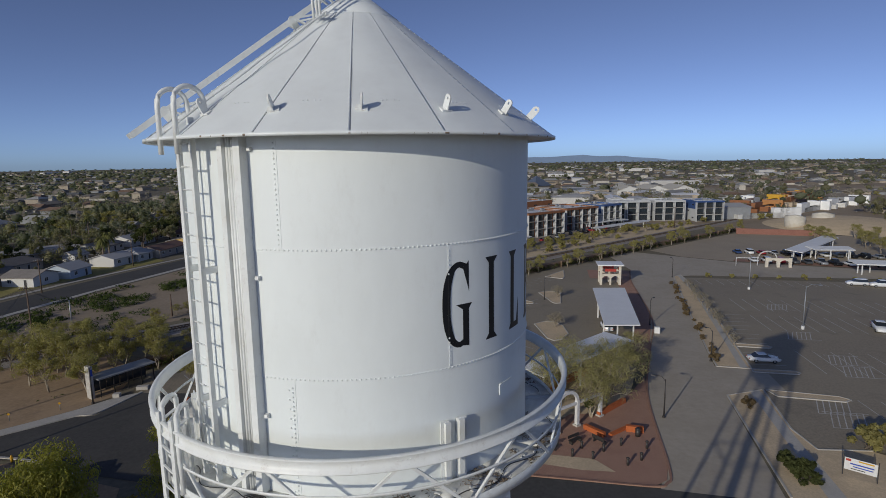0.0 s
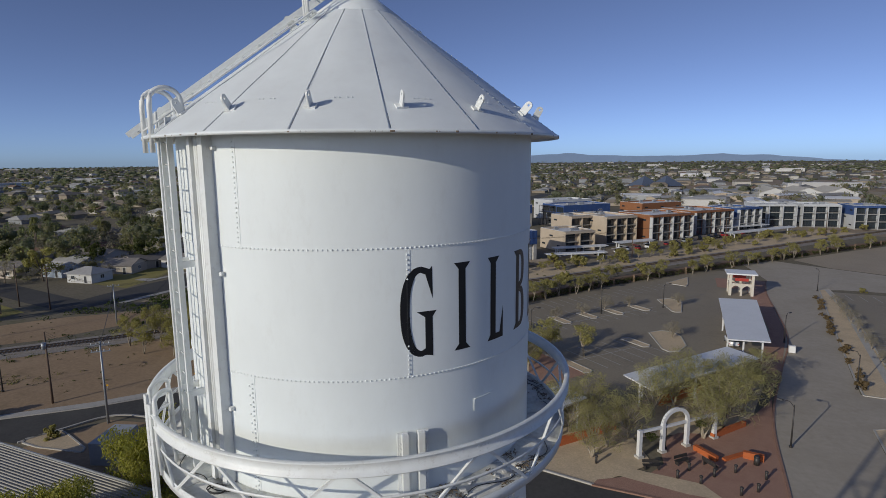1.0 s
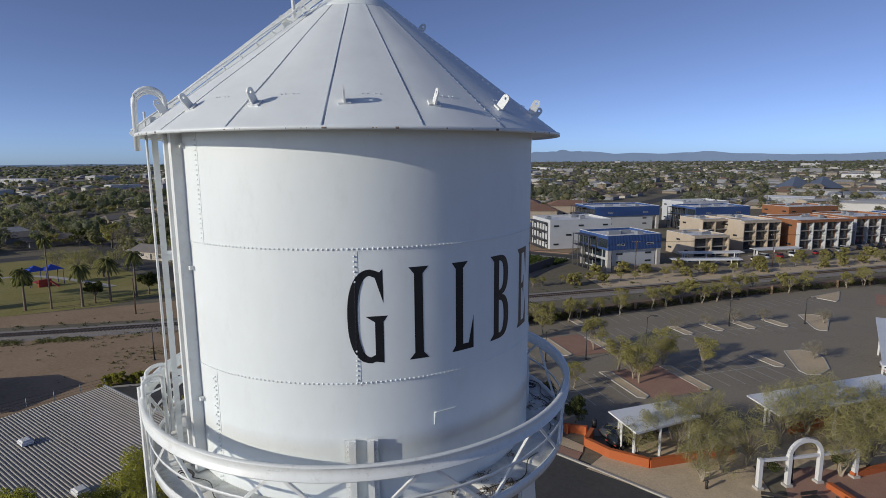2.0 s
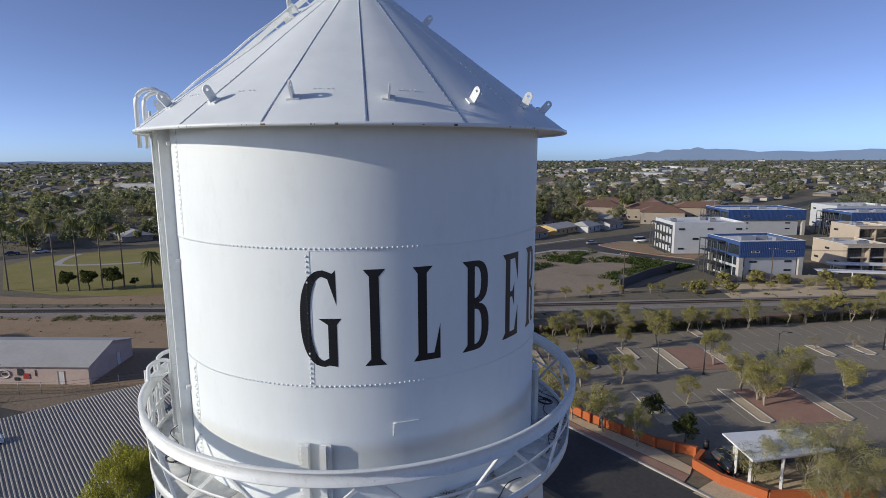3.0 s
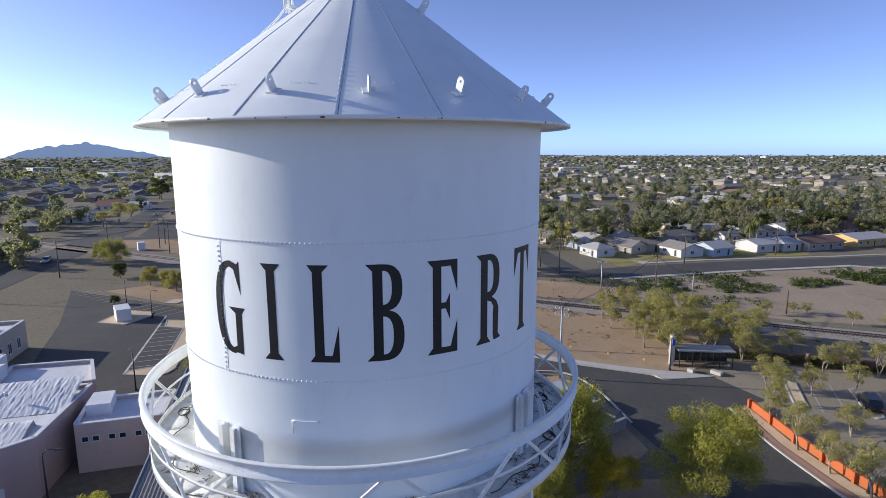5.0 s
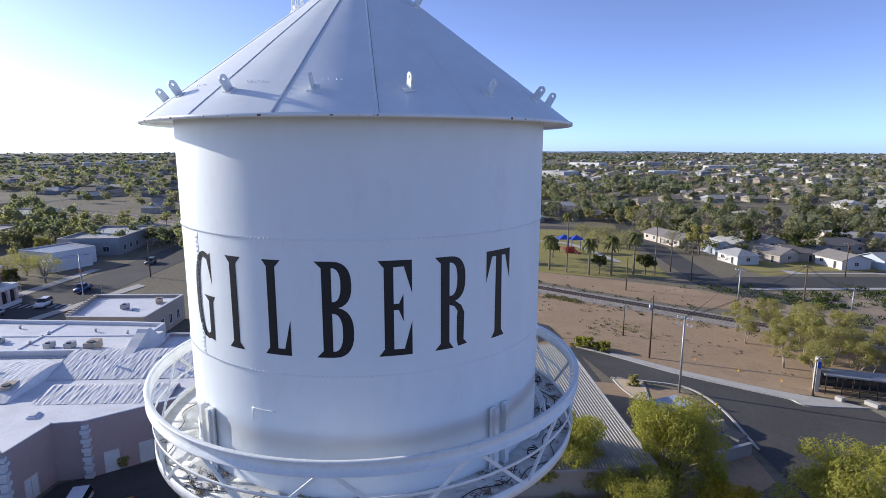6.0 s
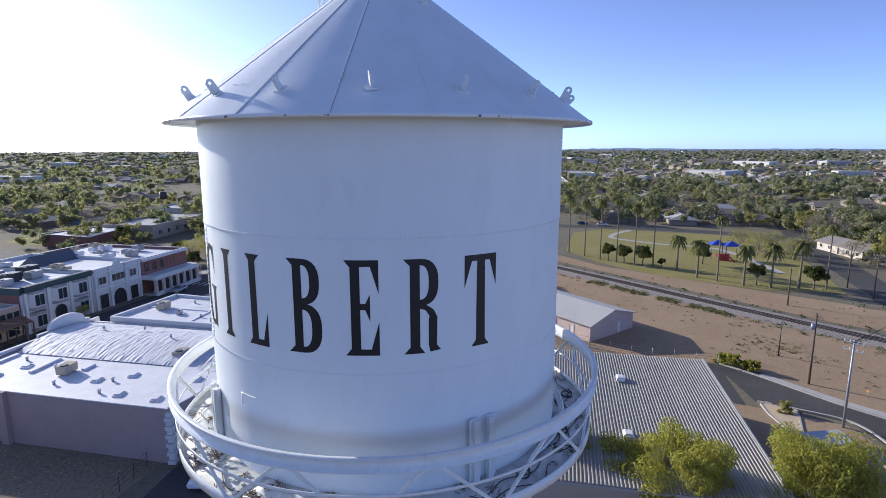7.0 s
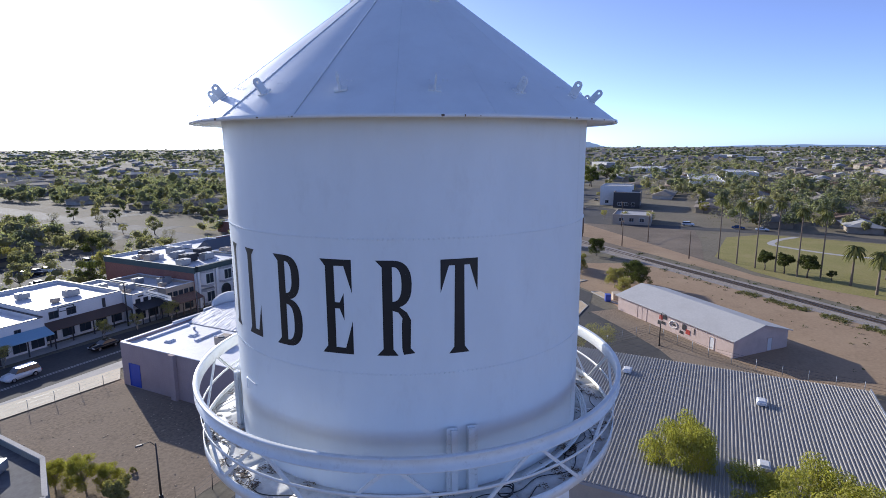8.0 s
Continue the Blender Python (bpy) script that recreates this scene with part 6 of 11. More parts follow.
part("wall", bm, STUCCO_PINK, pink, "pink ribbed metal walls")
dr = (P0 - P1).normalized()
nn = Vector((P3.x - P0.x, P3.y - P0.y)).normalized()
L_ = (P0 - P1).length
for a, b in ((P0, P1), (P3, P2)):
    bm = bmesh.new()
    ra, rb = (P0 + P3) / 2, (P1 + P2) / 2
    ex = (a - (P0 + P3) / 2).normalized() * 0.5
    ea, eb, rra, rrb = a + ex + dr * 0.5, b + ex - dr * 0.5, ra + dr * 0.5, rb - dr * 0.5
    drop = (HR - HE) * 0.5 / ((P3 - P0).length / 2)
    vs = [(*ea, HE - drop), (*eb, HE - drop), (*rrb, HR + 0.02), (*rra, HR + 0.02)]
    up = [bm.verts.new((x, y, z + 0.12)) for x, y, z in vs]
    dn = [bm.verts.new((x, y, z)) for x, y, z in vs]
    bm.faces.new(up), bm.faces.new(dn[::-1])
    for i in range(4):
        bm.faces.new((dn[i], dn[(i + 1) % 4], up[(i + 1) % 4], up[i]))
    bmesh.ops.recalc_face_normals(bm, faces=bm.faces)
    part("roof_slope", bm, SHED_ROOF, pink, "pale metal roof slope")
window(pink, tuple(P1), tuple(P0), L_ - 4.2, 0.1, 1.0, 2.0, "door", FRAME_WHITE, STUCCO_PINK, 0, False)
window(pink, tuple(P1), tuple(P0), 7.2, 0.1, 2.6, 2.5, "door", STUCCO_PINK, STUCCO_PINK, 1, False)
window(pink, tuple(P0), tuple(P3), 8.2, 0.1, 1.1, 2.1, "door", FRAME_WHITE, STUCCO_PINK, 0, False)
# the mural: a ring between red and dark shapes
for s, z, w, h, mat in ((12.3, 1.6, 0.8, 0.8, RED), (13.3, 1.9, 0.9, 0.7, FRAME_DARK), (13.0, 0.9, 1.0, 0.5, FRAME_DARK), (11.9, 0.6, 0.7, 0.7, FRAME_DARK), (18.0, 1.4, 0.9, 1.0, FRAME_DARK),
                        (18.9, 0.9, 1.0, 0.8, RED), (17.4, 0.6, 0.8, 0.5, FRAME_DARK), (20.3, 1.3, 0.15, 1.0, FRAME_DARK), (15.5, 1.4, 0.7, 0.4, FRAME_DARK)):
    bm = bmesh.new()
    q = P1 + dr * s - nn * 0.06
    n3, d3 = Vector((-nn.x, -nn.y, 0)), Vector((*dr, 0))
    box(bm, q.x, q.y, z, w, 0.04, h, math.degrees(math.atan2(dr.y, dr.x)), taper=0.9)
    part("mural_shape", bm, mat, pink, "painted mural shape")
bm = bmesh.new()
q = P1 + dr * 15.5 - nn * 0.07
ringp = [Vector((q.x, q.y, 1.6)) + Vector((*dr, 0)) * (0.95 * math.cos(k * math.tau / 24)) + Vector((0, 0, 0.6 * math.sin(k * math.tau / 24))) for k in range(25)]
tube(bm, ringp, 0.09, 5, cap=False)
part("mural_ring", bm, FRAME_WHITE, pink, "white painted mural ring")

# white-roofed shops with a barrel roof, south-west of the tower
W1 = [(-38.2, -68.2), (-38.0, -36.2), (-43.6, -35.4), (-44.0, -32.4), (-49.0, -25.2), (-62, -24), (-62, -69.0)]
shops, wp = building("shop_block", "mauve stucco shop block with a white coated roof", "building", W1, 6.2, STUCCO_MAUVE, ROOF_COAT, 0.35, coping=ROOF_COAT)


def edge_between(pts, a, b):
    for i in range(len(pts)):
        j = (i + 1) % len(pts)
        if (Vector(pts[i]) - Vector(a)).length < 0.05 and (Vector(pts[j]) - Vector(b)).length < 0.05:
            return pts[i], pts[j]
        if (Vector(pts[i]) - Vector(b)).length < 0.05 and (Vector(pts[j]) - Vector(a)).length < 0.05:
            return pts[i], pts[j]


a, b = edge_between(wp, (-38.2, -68.2), (-38.0, -36.2))
window(shops, a, b, 2.6, 0.2, 2.2, 3.2, "door", BLUE, BLUE, 0, False)
a, b = edge_between(wp, (-38.0, -36.2), (-43.6, -35.4))
window(shops, a, b, 2.6, 0.1, 1.6, 2.3, "door", FRAME_WHITE, STUCCO_PINK, 1, False)
a, b = edge_between(wp, (-44.0, -32.4), (-49.0, -25.2))
for s in (2.0, 5.2):
    window(shops, a, b, s, 0.1, 1.3, 2.2, "door", FRAME_WHITE, FRAME_WHITE, 1, False)
# quoins at the corners
for cx, cy in ((-38.0, -36.2), (-44.0, -32.4)):
    for k in range(12):
        bm = bmesh.new()
        s_ = 0.55 if k % 2 else 0.8
        box(bm, cx, cy, 0.15 + k * 0.48, s_, s_, 0.40, 10)
        part("quoin", bm, FRAME_WHITE, shops)
bm = bmesh.new()
box(bm, -37.85, -57.4, 0, 0.5, 1.0, 6.25)
part("pilaster", bm, STUCCO_MAUVE, shops)
hall, hp_ = building("market_hall", "white coated flat-roofed hall with thick parapets", "building", [(-62.2, -37.5), (-62.2, -65.2), (-76.4, -64.2), (-74.6, -44.4), (-73.6, -37.2)], 7.0, STUCCO_WHITE, ROOF_COAT, 0.4, coping=ROOF_COAT)
FOAM = material("sprayed_roof_foam", (0.75, 0.75, 0.75), 0.55, var=0.05, grain=3, bump=0.6, bump_size=5.0, stain=(0.60, 0.59, 0.57), stain_size=0.35, stain_amount=0.6, wear=(0.5, 0.48, 0.45), wear_amount=0.3)


def foam_sheet(xs, ys, height):
    """A roof skin of sprayed foam, wrinkled in rows down its slope."""
    bm = bmesh.new()
    rows = []
    for x in xs:
        row = []
        for y in ys:
            w = 0.065 * noise.noise(Vector((x * 0.7 + y * 0.5, y * 3.6, 1.0))) + 0.06 * noise.noise(Vector((x * 1.6, y * 7.0, 4.0)))
            row.append(bm.verts.new((x, y, height(x, y) + w)))
        rows.append(row)
    for p, q in zip(rows, rows[1:]):
        for i in range(len(ys) - 1):
            bm.faces.new((p[i], q[i], q[i + 1], p[i + 1])).smooth = True
    return bm


def steps(a, b, d):
    n = max(2, int(abs(b - a) / d))
    return [a + (b - a) * i / n for i in range(n + 1)]


part("barrel_roof", foam_sheet(steps(-62, -48.9, 0.45), steps(-67.6, -43.4, 0.1), lambda x, y: 5.82 + 1.3 * max(0.0, math.sin(math.pi * (x + 62.3) / 13.6)) ** 0.75), FOAM, shops, "white sprayed-foam barrel roof with a wrinkled surface")
part("slope_roof", foam_sheet(steps(-62, -55.2, 0.45), steps(-43.5, -24.6, 0.1), lambda x, y: 7.25 - 1.35 * ((x + 62) / 6.8) ** 1.4), FOAM, shops, "white sprayed-foam slope beside the barrel roof")
part("slope_roof", foam_sheet(steps(-52.8, -48.6, 0.45), steps(-40.5, -26.5, 0.1), lambda x, y: 5.88 + 0.75 * (-48.6 - x) / 4.2 if x > -52.4 else 5.7), FOAM, shops, "low white sprayed-foam slope")
bm = bmesh.new()
poly(bm, [(-62, -43.45), (-49, -43.45), (-52, -43.4), (-55.5, -43.42)][:3], 5.86)
part("roof_patch", bm, ROOF_COAT, shops)
bm = bmesh.new()
end = [(-62 + 13.0 * k / 16, 5.8 + 1.3 * max(0.0, math.sin(math.pi * (13.0 * k / 16 + 0.3) / 13.6)) ** 0.75) for k in range(17)]
for (x0, z0), (x1, z1) in zip(end, end[1:]):
    quad(bm, (x1, -43.38, 5.7), (x0, -43.38, 5.7), (x0, -43.38, z0), (x1, -43.38, z1))
part("barrel_end", bm, ROOF_COAT, shops, "white end wall of the barrel roof")
# curved front gable on the street side: shoulders, a step and a round top
bm = bmesh.new()
prof = [(-63.4, 6.5), (-61.6, 6.5), (-61.6, 7.0), (-61.0, 7.0)] + [(-57.6 - 3.1 * math.cos(math.pi * k / 16), 7.0 + 1.6 * math.sin(math.pi * k / 16) ** 0.8) for k in range(17)] + [(-54.0, 7.0), (-52.8, 7.0), (-52.8, 6.5), (-47.0, 6.5)]
front = [bm.verts.new((x, -68.75, z)) for x, z in prof] + [bm.verts.new((-47.0, -68.75, 5.6)), bm.verts.new((-63.4, -68.75, 5.6))]
back = [bm.verts.new((x, -68.3, z)) for x, z in prof] + [bm.verts.new((-47.0, -68.3, 5.6)), bm.verts.new((-63.4, -68.3, 5.6))]
bm.faces.new(front), bm.faces.new(back[::-1])
for i in range(len(front)):
    bm.faces.new((front[i - 1], back[i - 1], back[i], front[i]))
bmesh.ops.recalc_face_normals(bm, faces=bm.faces)
part("front_gable", bm, STUCCO_WHITE, shops, "white stepped and curved front gable")
# scrolled side gable by the yard
bm = bmesh.new()
prof = [(-57.2, 6.3), (-58.6, 6.6), (-60.2, 7.0), (-61.8, 7.5), (-63.2, 8.1), (-64.4, 8.5), (-65.0, 8.9), (-65.7, 8.9), (-66.2, 8.4), (-67.0, 8.0), (-67.6, 7.3), (-69.5, 7.1)]
front = [bm.verts.new((x, -35.6, z)) for x, z in prof] + [bm.verts.new((-69.5, -35.6, 5.6)), bm.verts.new((-57.2, -35.6, 5.6))]
back = [bm.verts.new((x, -37.0, z)) for x, z in prof] + [bm.verts.new((-69.5, -37.0, 5.6)), bm.verts.new((-57.2, -37.0, 5.6))]
bm.faces.new(front), bm.faces.new(back[::-1])
for i in range(len(front)):
    bm.faces.new((front[i - 1], back[i - 1], back[i], front[i]))
bmesh.ops.recalc_face_normals(bm, faces=bm.faces)
part("side_gable", bm, STUCCO_WHITE, hall, "white scrolled side gable")
porch, _ = building("porch_wing", "pink stucco wing beside the scrolled gable", "building", [(-64.5, -24.5), (-64.5, -35.4), (-73.0, -36.6), (-72.6, -27)], 5.6, STUCCO_PINK, ROOF_COAT, 0.4, coping=FRAME_WHITE)
for x, y, t, s in ((-44.6, -55.4, 8, 1.2), (-51.8, -45.0, 5, 1.15), (-63.5, -42.2, 4, 1.3), (-64.2, -45.6, 4, 0.85), (-64.4, -48.4, 0, 0.8), (-69.0, -61.0, 4, 1.2), (-66.8, -56.4, 10, 0.6)):
    rooftop_unit(x, y, 5.86 if x > -62 else 6.6, t, s, STUCCO_TAN if s > 0.9 else GREY_METAL)
for x, y in ((-42.0, -63.0), (-45.2, -62.0), (-43.4, -50.0), (-40.6, -44.5), (-45.5, -46.8), (-40.4, -39.6), (-46.0, -38.6)):
    ob = thing("skylight", "low white domed skylight on the flat roof", "skylight", "flat roof skylights", (x, y, 5.85), 8)
    bm = bmesh.new()
    box(bm, 0, 0, 0, 1.3, 0.9, 0.16)
    part("curb", bm, ROOF_COAT, ob)
    bm = bmesh.new()
    box(bm, 0, 0, 0.16, 1.15, 0.75, 0.12, taper=0.75)
    part("dome", bm, FRAME_WHITE, ob)
for x, y in ((-41.4, -54), (-43.6, -48), (-45.5, -58), (-40.5, -47), (-47, -64), (-66, -52), (-70, -52), (-68, -57), (-71, -46), (-70, -41), (-73, -58), (-56.5, -61), (-57.5, -55), (-55.2, -49), (-58.5, -38), (-58, -31)):
    roof_vent(x, y, 5.86 if x > -50 else 6.62 if x < -62.5 else 7.2)
for pts in ([(-48.3, -60.2), (-43.6, -59.8)], [(-48.3, -66.9), (-41.2, -66.6)], [(-47.4, -54.2), (-45.6, -54.1)]):
    bm = bmesh.new()
    strip(bm, pts, 0.5, 5.85, height=0.25)
    solo("roof_curb", bm, ROOF_COAT, "low white curb on the flat roof", "curb")
for pts in ([(-75.0, -52.6), (-63.2, -52.2)], [(-69.4, -63.6), (-69.0, -38.4)]):
    bm = bmesh.new()
    strip(bm, pts, 0.35, 6.6, height=0.14)
    solo("roof_ridge", bm, ROOF_COAT, "low white ridge across the flat roof", "curb")
low, lp_ = building("corner_shop", "low tan corner building with a pale roof and stepped parapet", "building", [(-84.6, -58.6), (-83.7, -45.2), (-98.9, -44.8), (-99.2, -61.7)], 4.9, STUCCO_TAN, ROOF_COAT, 0.5, coping=FRAME_WHITE)
for k in range(4):
    window_row(low, lp_, k, 1.0, 1.2, 1.8, 4, 1.5, mat=WINDOW)
for k in range(11):
    bm = bmesh.new()
    box(bm, -85.5 - k * 1.3, -58.9 - k * 0.21, 4.85, 0.6, 0.5, 0.35)
    part("merlon", bm, STUCCO_TAN, low)
rooftop_unit(-94.5, -47.5, 4.4, 20), rooftop_unit(-91, -52, 4.4, 0, 0.9, GREY_METAL), roof_vent(-89.5, -50, 4.4, 0.3)
annex, ap = building("stucco_annexe", "pink stucco building with small square windows and a white roof", "building", [(-52.6, -14.8), (-52.6, -23.2), (-59.4, -23.6), (-59.4, -14.6)], 5.4, STUCCO_PINK, ROOF_COAT, 0.4, coping=FRAME_WHITE)
a, b = edge_between(ap, (-52.6, -14.8), (-52.6, -23.2))
for s in (0.9, 1.9, 3.4, 4.4, 5.9, 6.9):
    window(annex, a, b, s, 3.4, 0.65, 0.6, bars=0, sill=False)
bm = bmesh.new()
slab(bm, [(-55.2, -20.4), (-55.2, -22.8), (-58.8, -23.0), (-58.8, -20.8)], 5.0, 6.3)
part("roof_block", bm, ROOF_COAT, annex, "raised white roof block")
# corner building at the bare lot
_, cp_ = building("block_building", "grey-green block building with a dark flat roof and parapet", "building", [(-18.0, -57.6), (-17.5, -48.6), (-14.2, -42.2), (-2, -42), (-2, -60)], 5.0, material("grey_green_block", (0.27, 0.28, 0.25), 0.85, var=0.1, grain=3, stain=(0.20, 0.20, 0.18), stain_size=0.4), material("dark_roof_felt", (0.13, 0.13, 0.135), 0.9, var=0.2, grain=2, stain=(0.2, 0.2, 0.2), stain_size=0.4), 0.7, coping=CONCRETE)
rooftop_unit(-14.6, -51, 4.3, 30, 1.1, GREY_METAL), roof_vent(-15.6, -54.5, 4.3, 0.3), rooftop_unit(-12.5, -47.5, 4.3, 30, 0.8)


def front_edge(pts):
    """The wall whose outward side faces most to the north."""
    best = max(range(len(pts)), key=lambda i: frame_of(pts[i], pts[(i + 1) % len(pts)])[1].y)
    return pts[best], pts[(best + 1) % len(pts)]


def east_edge(pts):
    best = max(range(len(pts)), key=lambda i: frame_of(pts[i], pts[(i + 1) % len(pts)])[1].x)
    return pts[best], pts[(best + 1) % len(pts)]


def arched_window(parent, x, y, z, w, h, mat, frame_mat, kind="window", thick=0.12):
    """A round-headed opening in a wall that faces north, with its arch and jambs."""
    rad = w / 2
    curve = [(x + w / 2, z), (x + w / 2, z + h - rad)] + [(x + rad * math.cos(math.pi * k / 10), z + h - rad + rad * math.sin(math.pi * k / 10)) for k in range(1, 10)] + [(x - w / 2, z + h - rad), (x - w / 2, z)]
    bm = bmesh.new()
    for (x0, z0), (x1, z1) in zip(curve, curve[1:]):
        bar(bm, (x0, y + 0.05, z0), (x1, y + 0.05, z1), thick, 0.16, up=(0, 1, 0))
    ob = part(kind, bm, frame_mat, parent)
    bm = bmesh.new()
    bm.faces.new([bm.verts.new((px_, y + 0.03, pz_)) for px_, pz_ in curve])
    part("pane", bm, mat, ob)
    return ob


# two-storey row across the street: bay windows, arches, brick porch
VICT_DARK = colour("dark_teal_trim", (0.055, 0.085, 0.085), 0.6)
vict, vo = building("bay_window_building", "two-storey white building with teal bay windows and brick side wall", "building", [(-69.0, -89.6), (-69.0, -118.5), (-83.7, -118.5), (-83.7, -89.4)], 8.4, STUCCO_WHITE, ROOF_COAT, 0.5, coping=VICT_DARK)
bm = bmesh.new()
quad(bm, (-68.94, -118.5, 0), (-68.94, -90.0, 0), (-68.94, -90.0, 7.3), (-68.94, -118.5, 7.3))
part("brick_side", bm, BRICK_WALL, vict, "bare red brick side wall")
bm = bmesh.new()
box(bm, -68.85, -104, 7.3, 0.3, 29, 1.25)
part("cornice", bm, VICT_DARK, vict, "dark teal cornice band")
bm = bmesh.new()
prof = [(0.0, 7.5), (0.55, 7.6), (0.75, 8.1), (0.8, 8.75), (0.3, 8.8), (0.0, 8.8)]
for o0, o1 in zip(prof, prof[1:] + prof[:1]):
    quad(bm, (-69.0, -89.5 + o0[0], o0[1]), (-83.7, -89.5 + o0[0], o0[1]), (-83.7, -89.5 + o1[0], o1[1]), (-69.0, -89.5 + o1[0], o1[1]))
part("cornice", bm, VICT_DARK, vict, "dark teal moulded cornice")
for x in (-71.6, -76.4, -81.0):
    for z, h in ((0.5, 3.1), (4.3, 3.2)):
        if z < 1 and x == -76.4:
            continue
        bm = bmesh.new()
        vs = [(x - 1.5, -89.5), (x - 0.95, -88.6), (x + 0.95, -88.6), (x + 1.5, -89.5)]
        lo_, hi_ = [bm.verts.new((*p, z)) for p in vs], [bm.verts.new((*p, z + h)) for p in vs]
        for i in range(3):
            bm.faces.new((lo_[i], lo_[i + 1], hi_[i + 1], hi_[i]))
        bm.faces.new(hi_), bm.faces.new(lo_[::-1])
        bmesh.ops.recalc_face_normals(bm, faces=bm.faces)
        part("bay", bm, STUCCO_WHITE, vict, "projecting bay window")
        for zz, hh in ((z - 0.12, 0.5), (z + h - 0.35, 0.5)):
            bm = bmesh.new()
            vs2 = [(x - 1.6, -89.5), (x - 1.0, -88.5), (x + 1.0, -88.5), (x + 1.6, -89.5)]
            l2, h2 = [bm.verts.new((*p, zz)) for p in vs2], [bm.verts.new((*p, zz + hh)) for p in vs2]
            for i in range(3):
                bm.faces.new((l2[i], l2[i + 1], h2[i + 1], h2[i]))
            bm.faces.new(h2), bm.faces.new(l2[::-1])
            bmesh.ops.recalc_face_normals(bm, faces=bm.faces)
            part("bay_band", bm, GREY_METAL, vict, "grey-teal moulded band")
        for o in (-0.48, 0.48):
            window(vict, (x + 0.95, -88.58), (x - 0.95, -88.58), 0.95 + o, z + 0.65, 0.75, 1.9, bars=0, frame_mat=VICT_DARK, sill=False)
arched_window(vict, -76.4, -89.45, 0.1, 2.4, 3.6, DARK_VOID, VICT_DARK, "door")
for x in (-69.5, -74.0, -78.8, -83.3):
    bm = bmesh.new()
    box(bm, x, -89.3, 0, 0.5, 0.3, 7.6)
    part("pilaster", bm, STUCCO_WHITE, vict)

hotel, ho = building("arched_entry_building", "two-storey white building with a round-arched entry", "building", [(-83.8, -89.2), (-83.8, -118), (-97.0, -118), (-97.0, -88.9)], 8.5, STUCCO_WHITE, ROOF_COAT, 0.6, coping=FRAME_WHITE)
fy = -89.0
for x, w in ((-86.2, 1.9), (-90.4, 3.7), (-94.6, 1.9)):
    window(hotel, (x + w / 2, fy + 0.1), (x - w / 2, fy + 0.1), w / 2, 5.2, w, 1.5, bars=2 if w > 3 else 1, frame_mat=FRAME_WHITE, mat=WINDOW)
for x in (-86.2, -94.6):
    window(hotel, (x + 1.3, fy + 0.1), (x - 1.3, fy + 0.1), 1.3, 0.1, 2.3, 3.0, bars=0, frame_mat=FRAME_WHITE, mat=DARK_VOID, sill=False)
arched_window(hotel, -90.4, fy + 0.08, 0.1, 3.9, 3.5, DARK_VOID, FRAME_WHITE, "archway", 0.3)
bm = bmesh.new()
for z, hh, out in ((4.2, 0.35, 0.3), (7.5, 0.25, 0.25)):
    box(bm, -90.4, fy + out / 2, z, 13.2, out, hh)
part("string_course", bm, FRAME_WHITE, hotel)
for x in (-84.4, -88.2, -92.6, -96.5):
    bm = bmesh.new()
    box(bm, x, fy + 0.15, 0, 0.6, 0.35, 8.4)
    part("pilaster", bm, STUCCO_WHITE, hotel)
arched_window(hotel, -90.4, fy - 0.1, 8.4, 1.9, 1.0, STUCCO_WHITE, FRAME_WHITE, "pediment", 0.25)

brickh, bo = building("brick_hotel", "two-storey brown brick building with a white arcaded porch", "building", [(-97.1, -88.8), (-97.1, -117.5), (-112.4, -117.5), (-112.4, -88.6)], 8.3, BRICK_WALL, ROOF_COAT, 0.6, coping=FRAME_WHITE)
bm = bmesh.new()
box(bm, -104.75, -87.2, 0.0, 15.3, 3.2, 0.35)
part("porch_floor", bm, CONCRETE, brickh)
bm = bmesh.new()
box(bm, -104.75, -87.1, 3.6, 15.6, 3.4, 0.9)
part("porch_beam", bm, FRAME_WHITE, brickh, "white porch beam")
for k in range(7):
    bm = bmesh.new()
    box(bm, -97.5 - k * 2.42, -85.75, 0.3, 0.7, 0.6, 3.4)
    part("column", bm, STUCCO_PINK, brickh)
for k in range(6):
    # dark sheets in the arches stand for the shade under the porch
    arched_window(brickh, -98.7 - k * 2.42, -85.8, 0.4, 1.75, 3.1, DARK_VOID, STUCCO_PINK, "arch", 0.22)
    arched_window(brickh, -98.7 - k * 2.42, -88.72, 5.2, 1.25, 2.0, WINDOW, BRICK_WALL)
bm = bmesh.new()
box(bm, -104.75, -85.2, 0.0, 15.6, 0.4, 0.9)
part("porch_wall", bm, FRAME_WHITE, brickh, "low white porch wall")
bm = bmesh.new()
box(bm, -104.75, -88.5, 7.7, 15.6, 0.7, 0.55)
part("cornice", bm, FRAME_WHITE, brickh)
AWNING_BROWN = colour("brown_awning_metal", (0.115, 0.075, 0.055), 0.7)
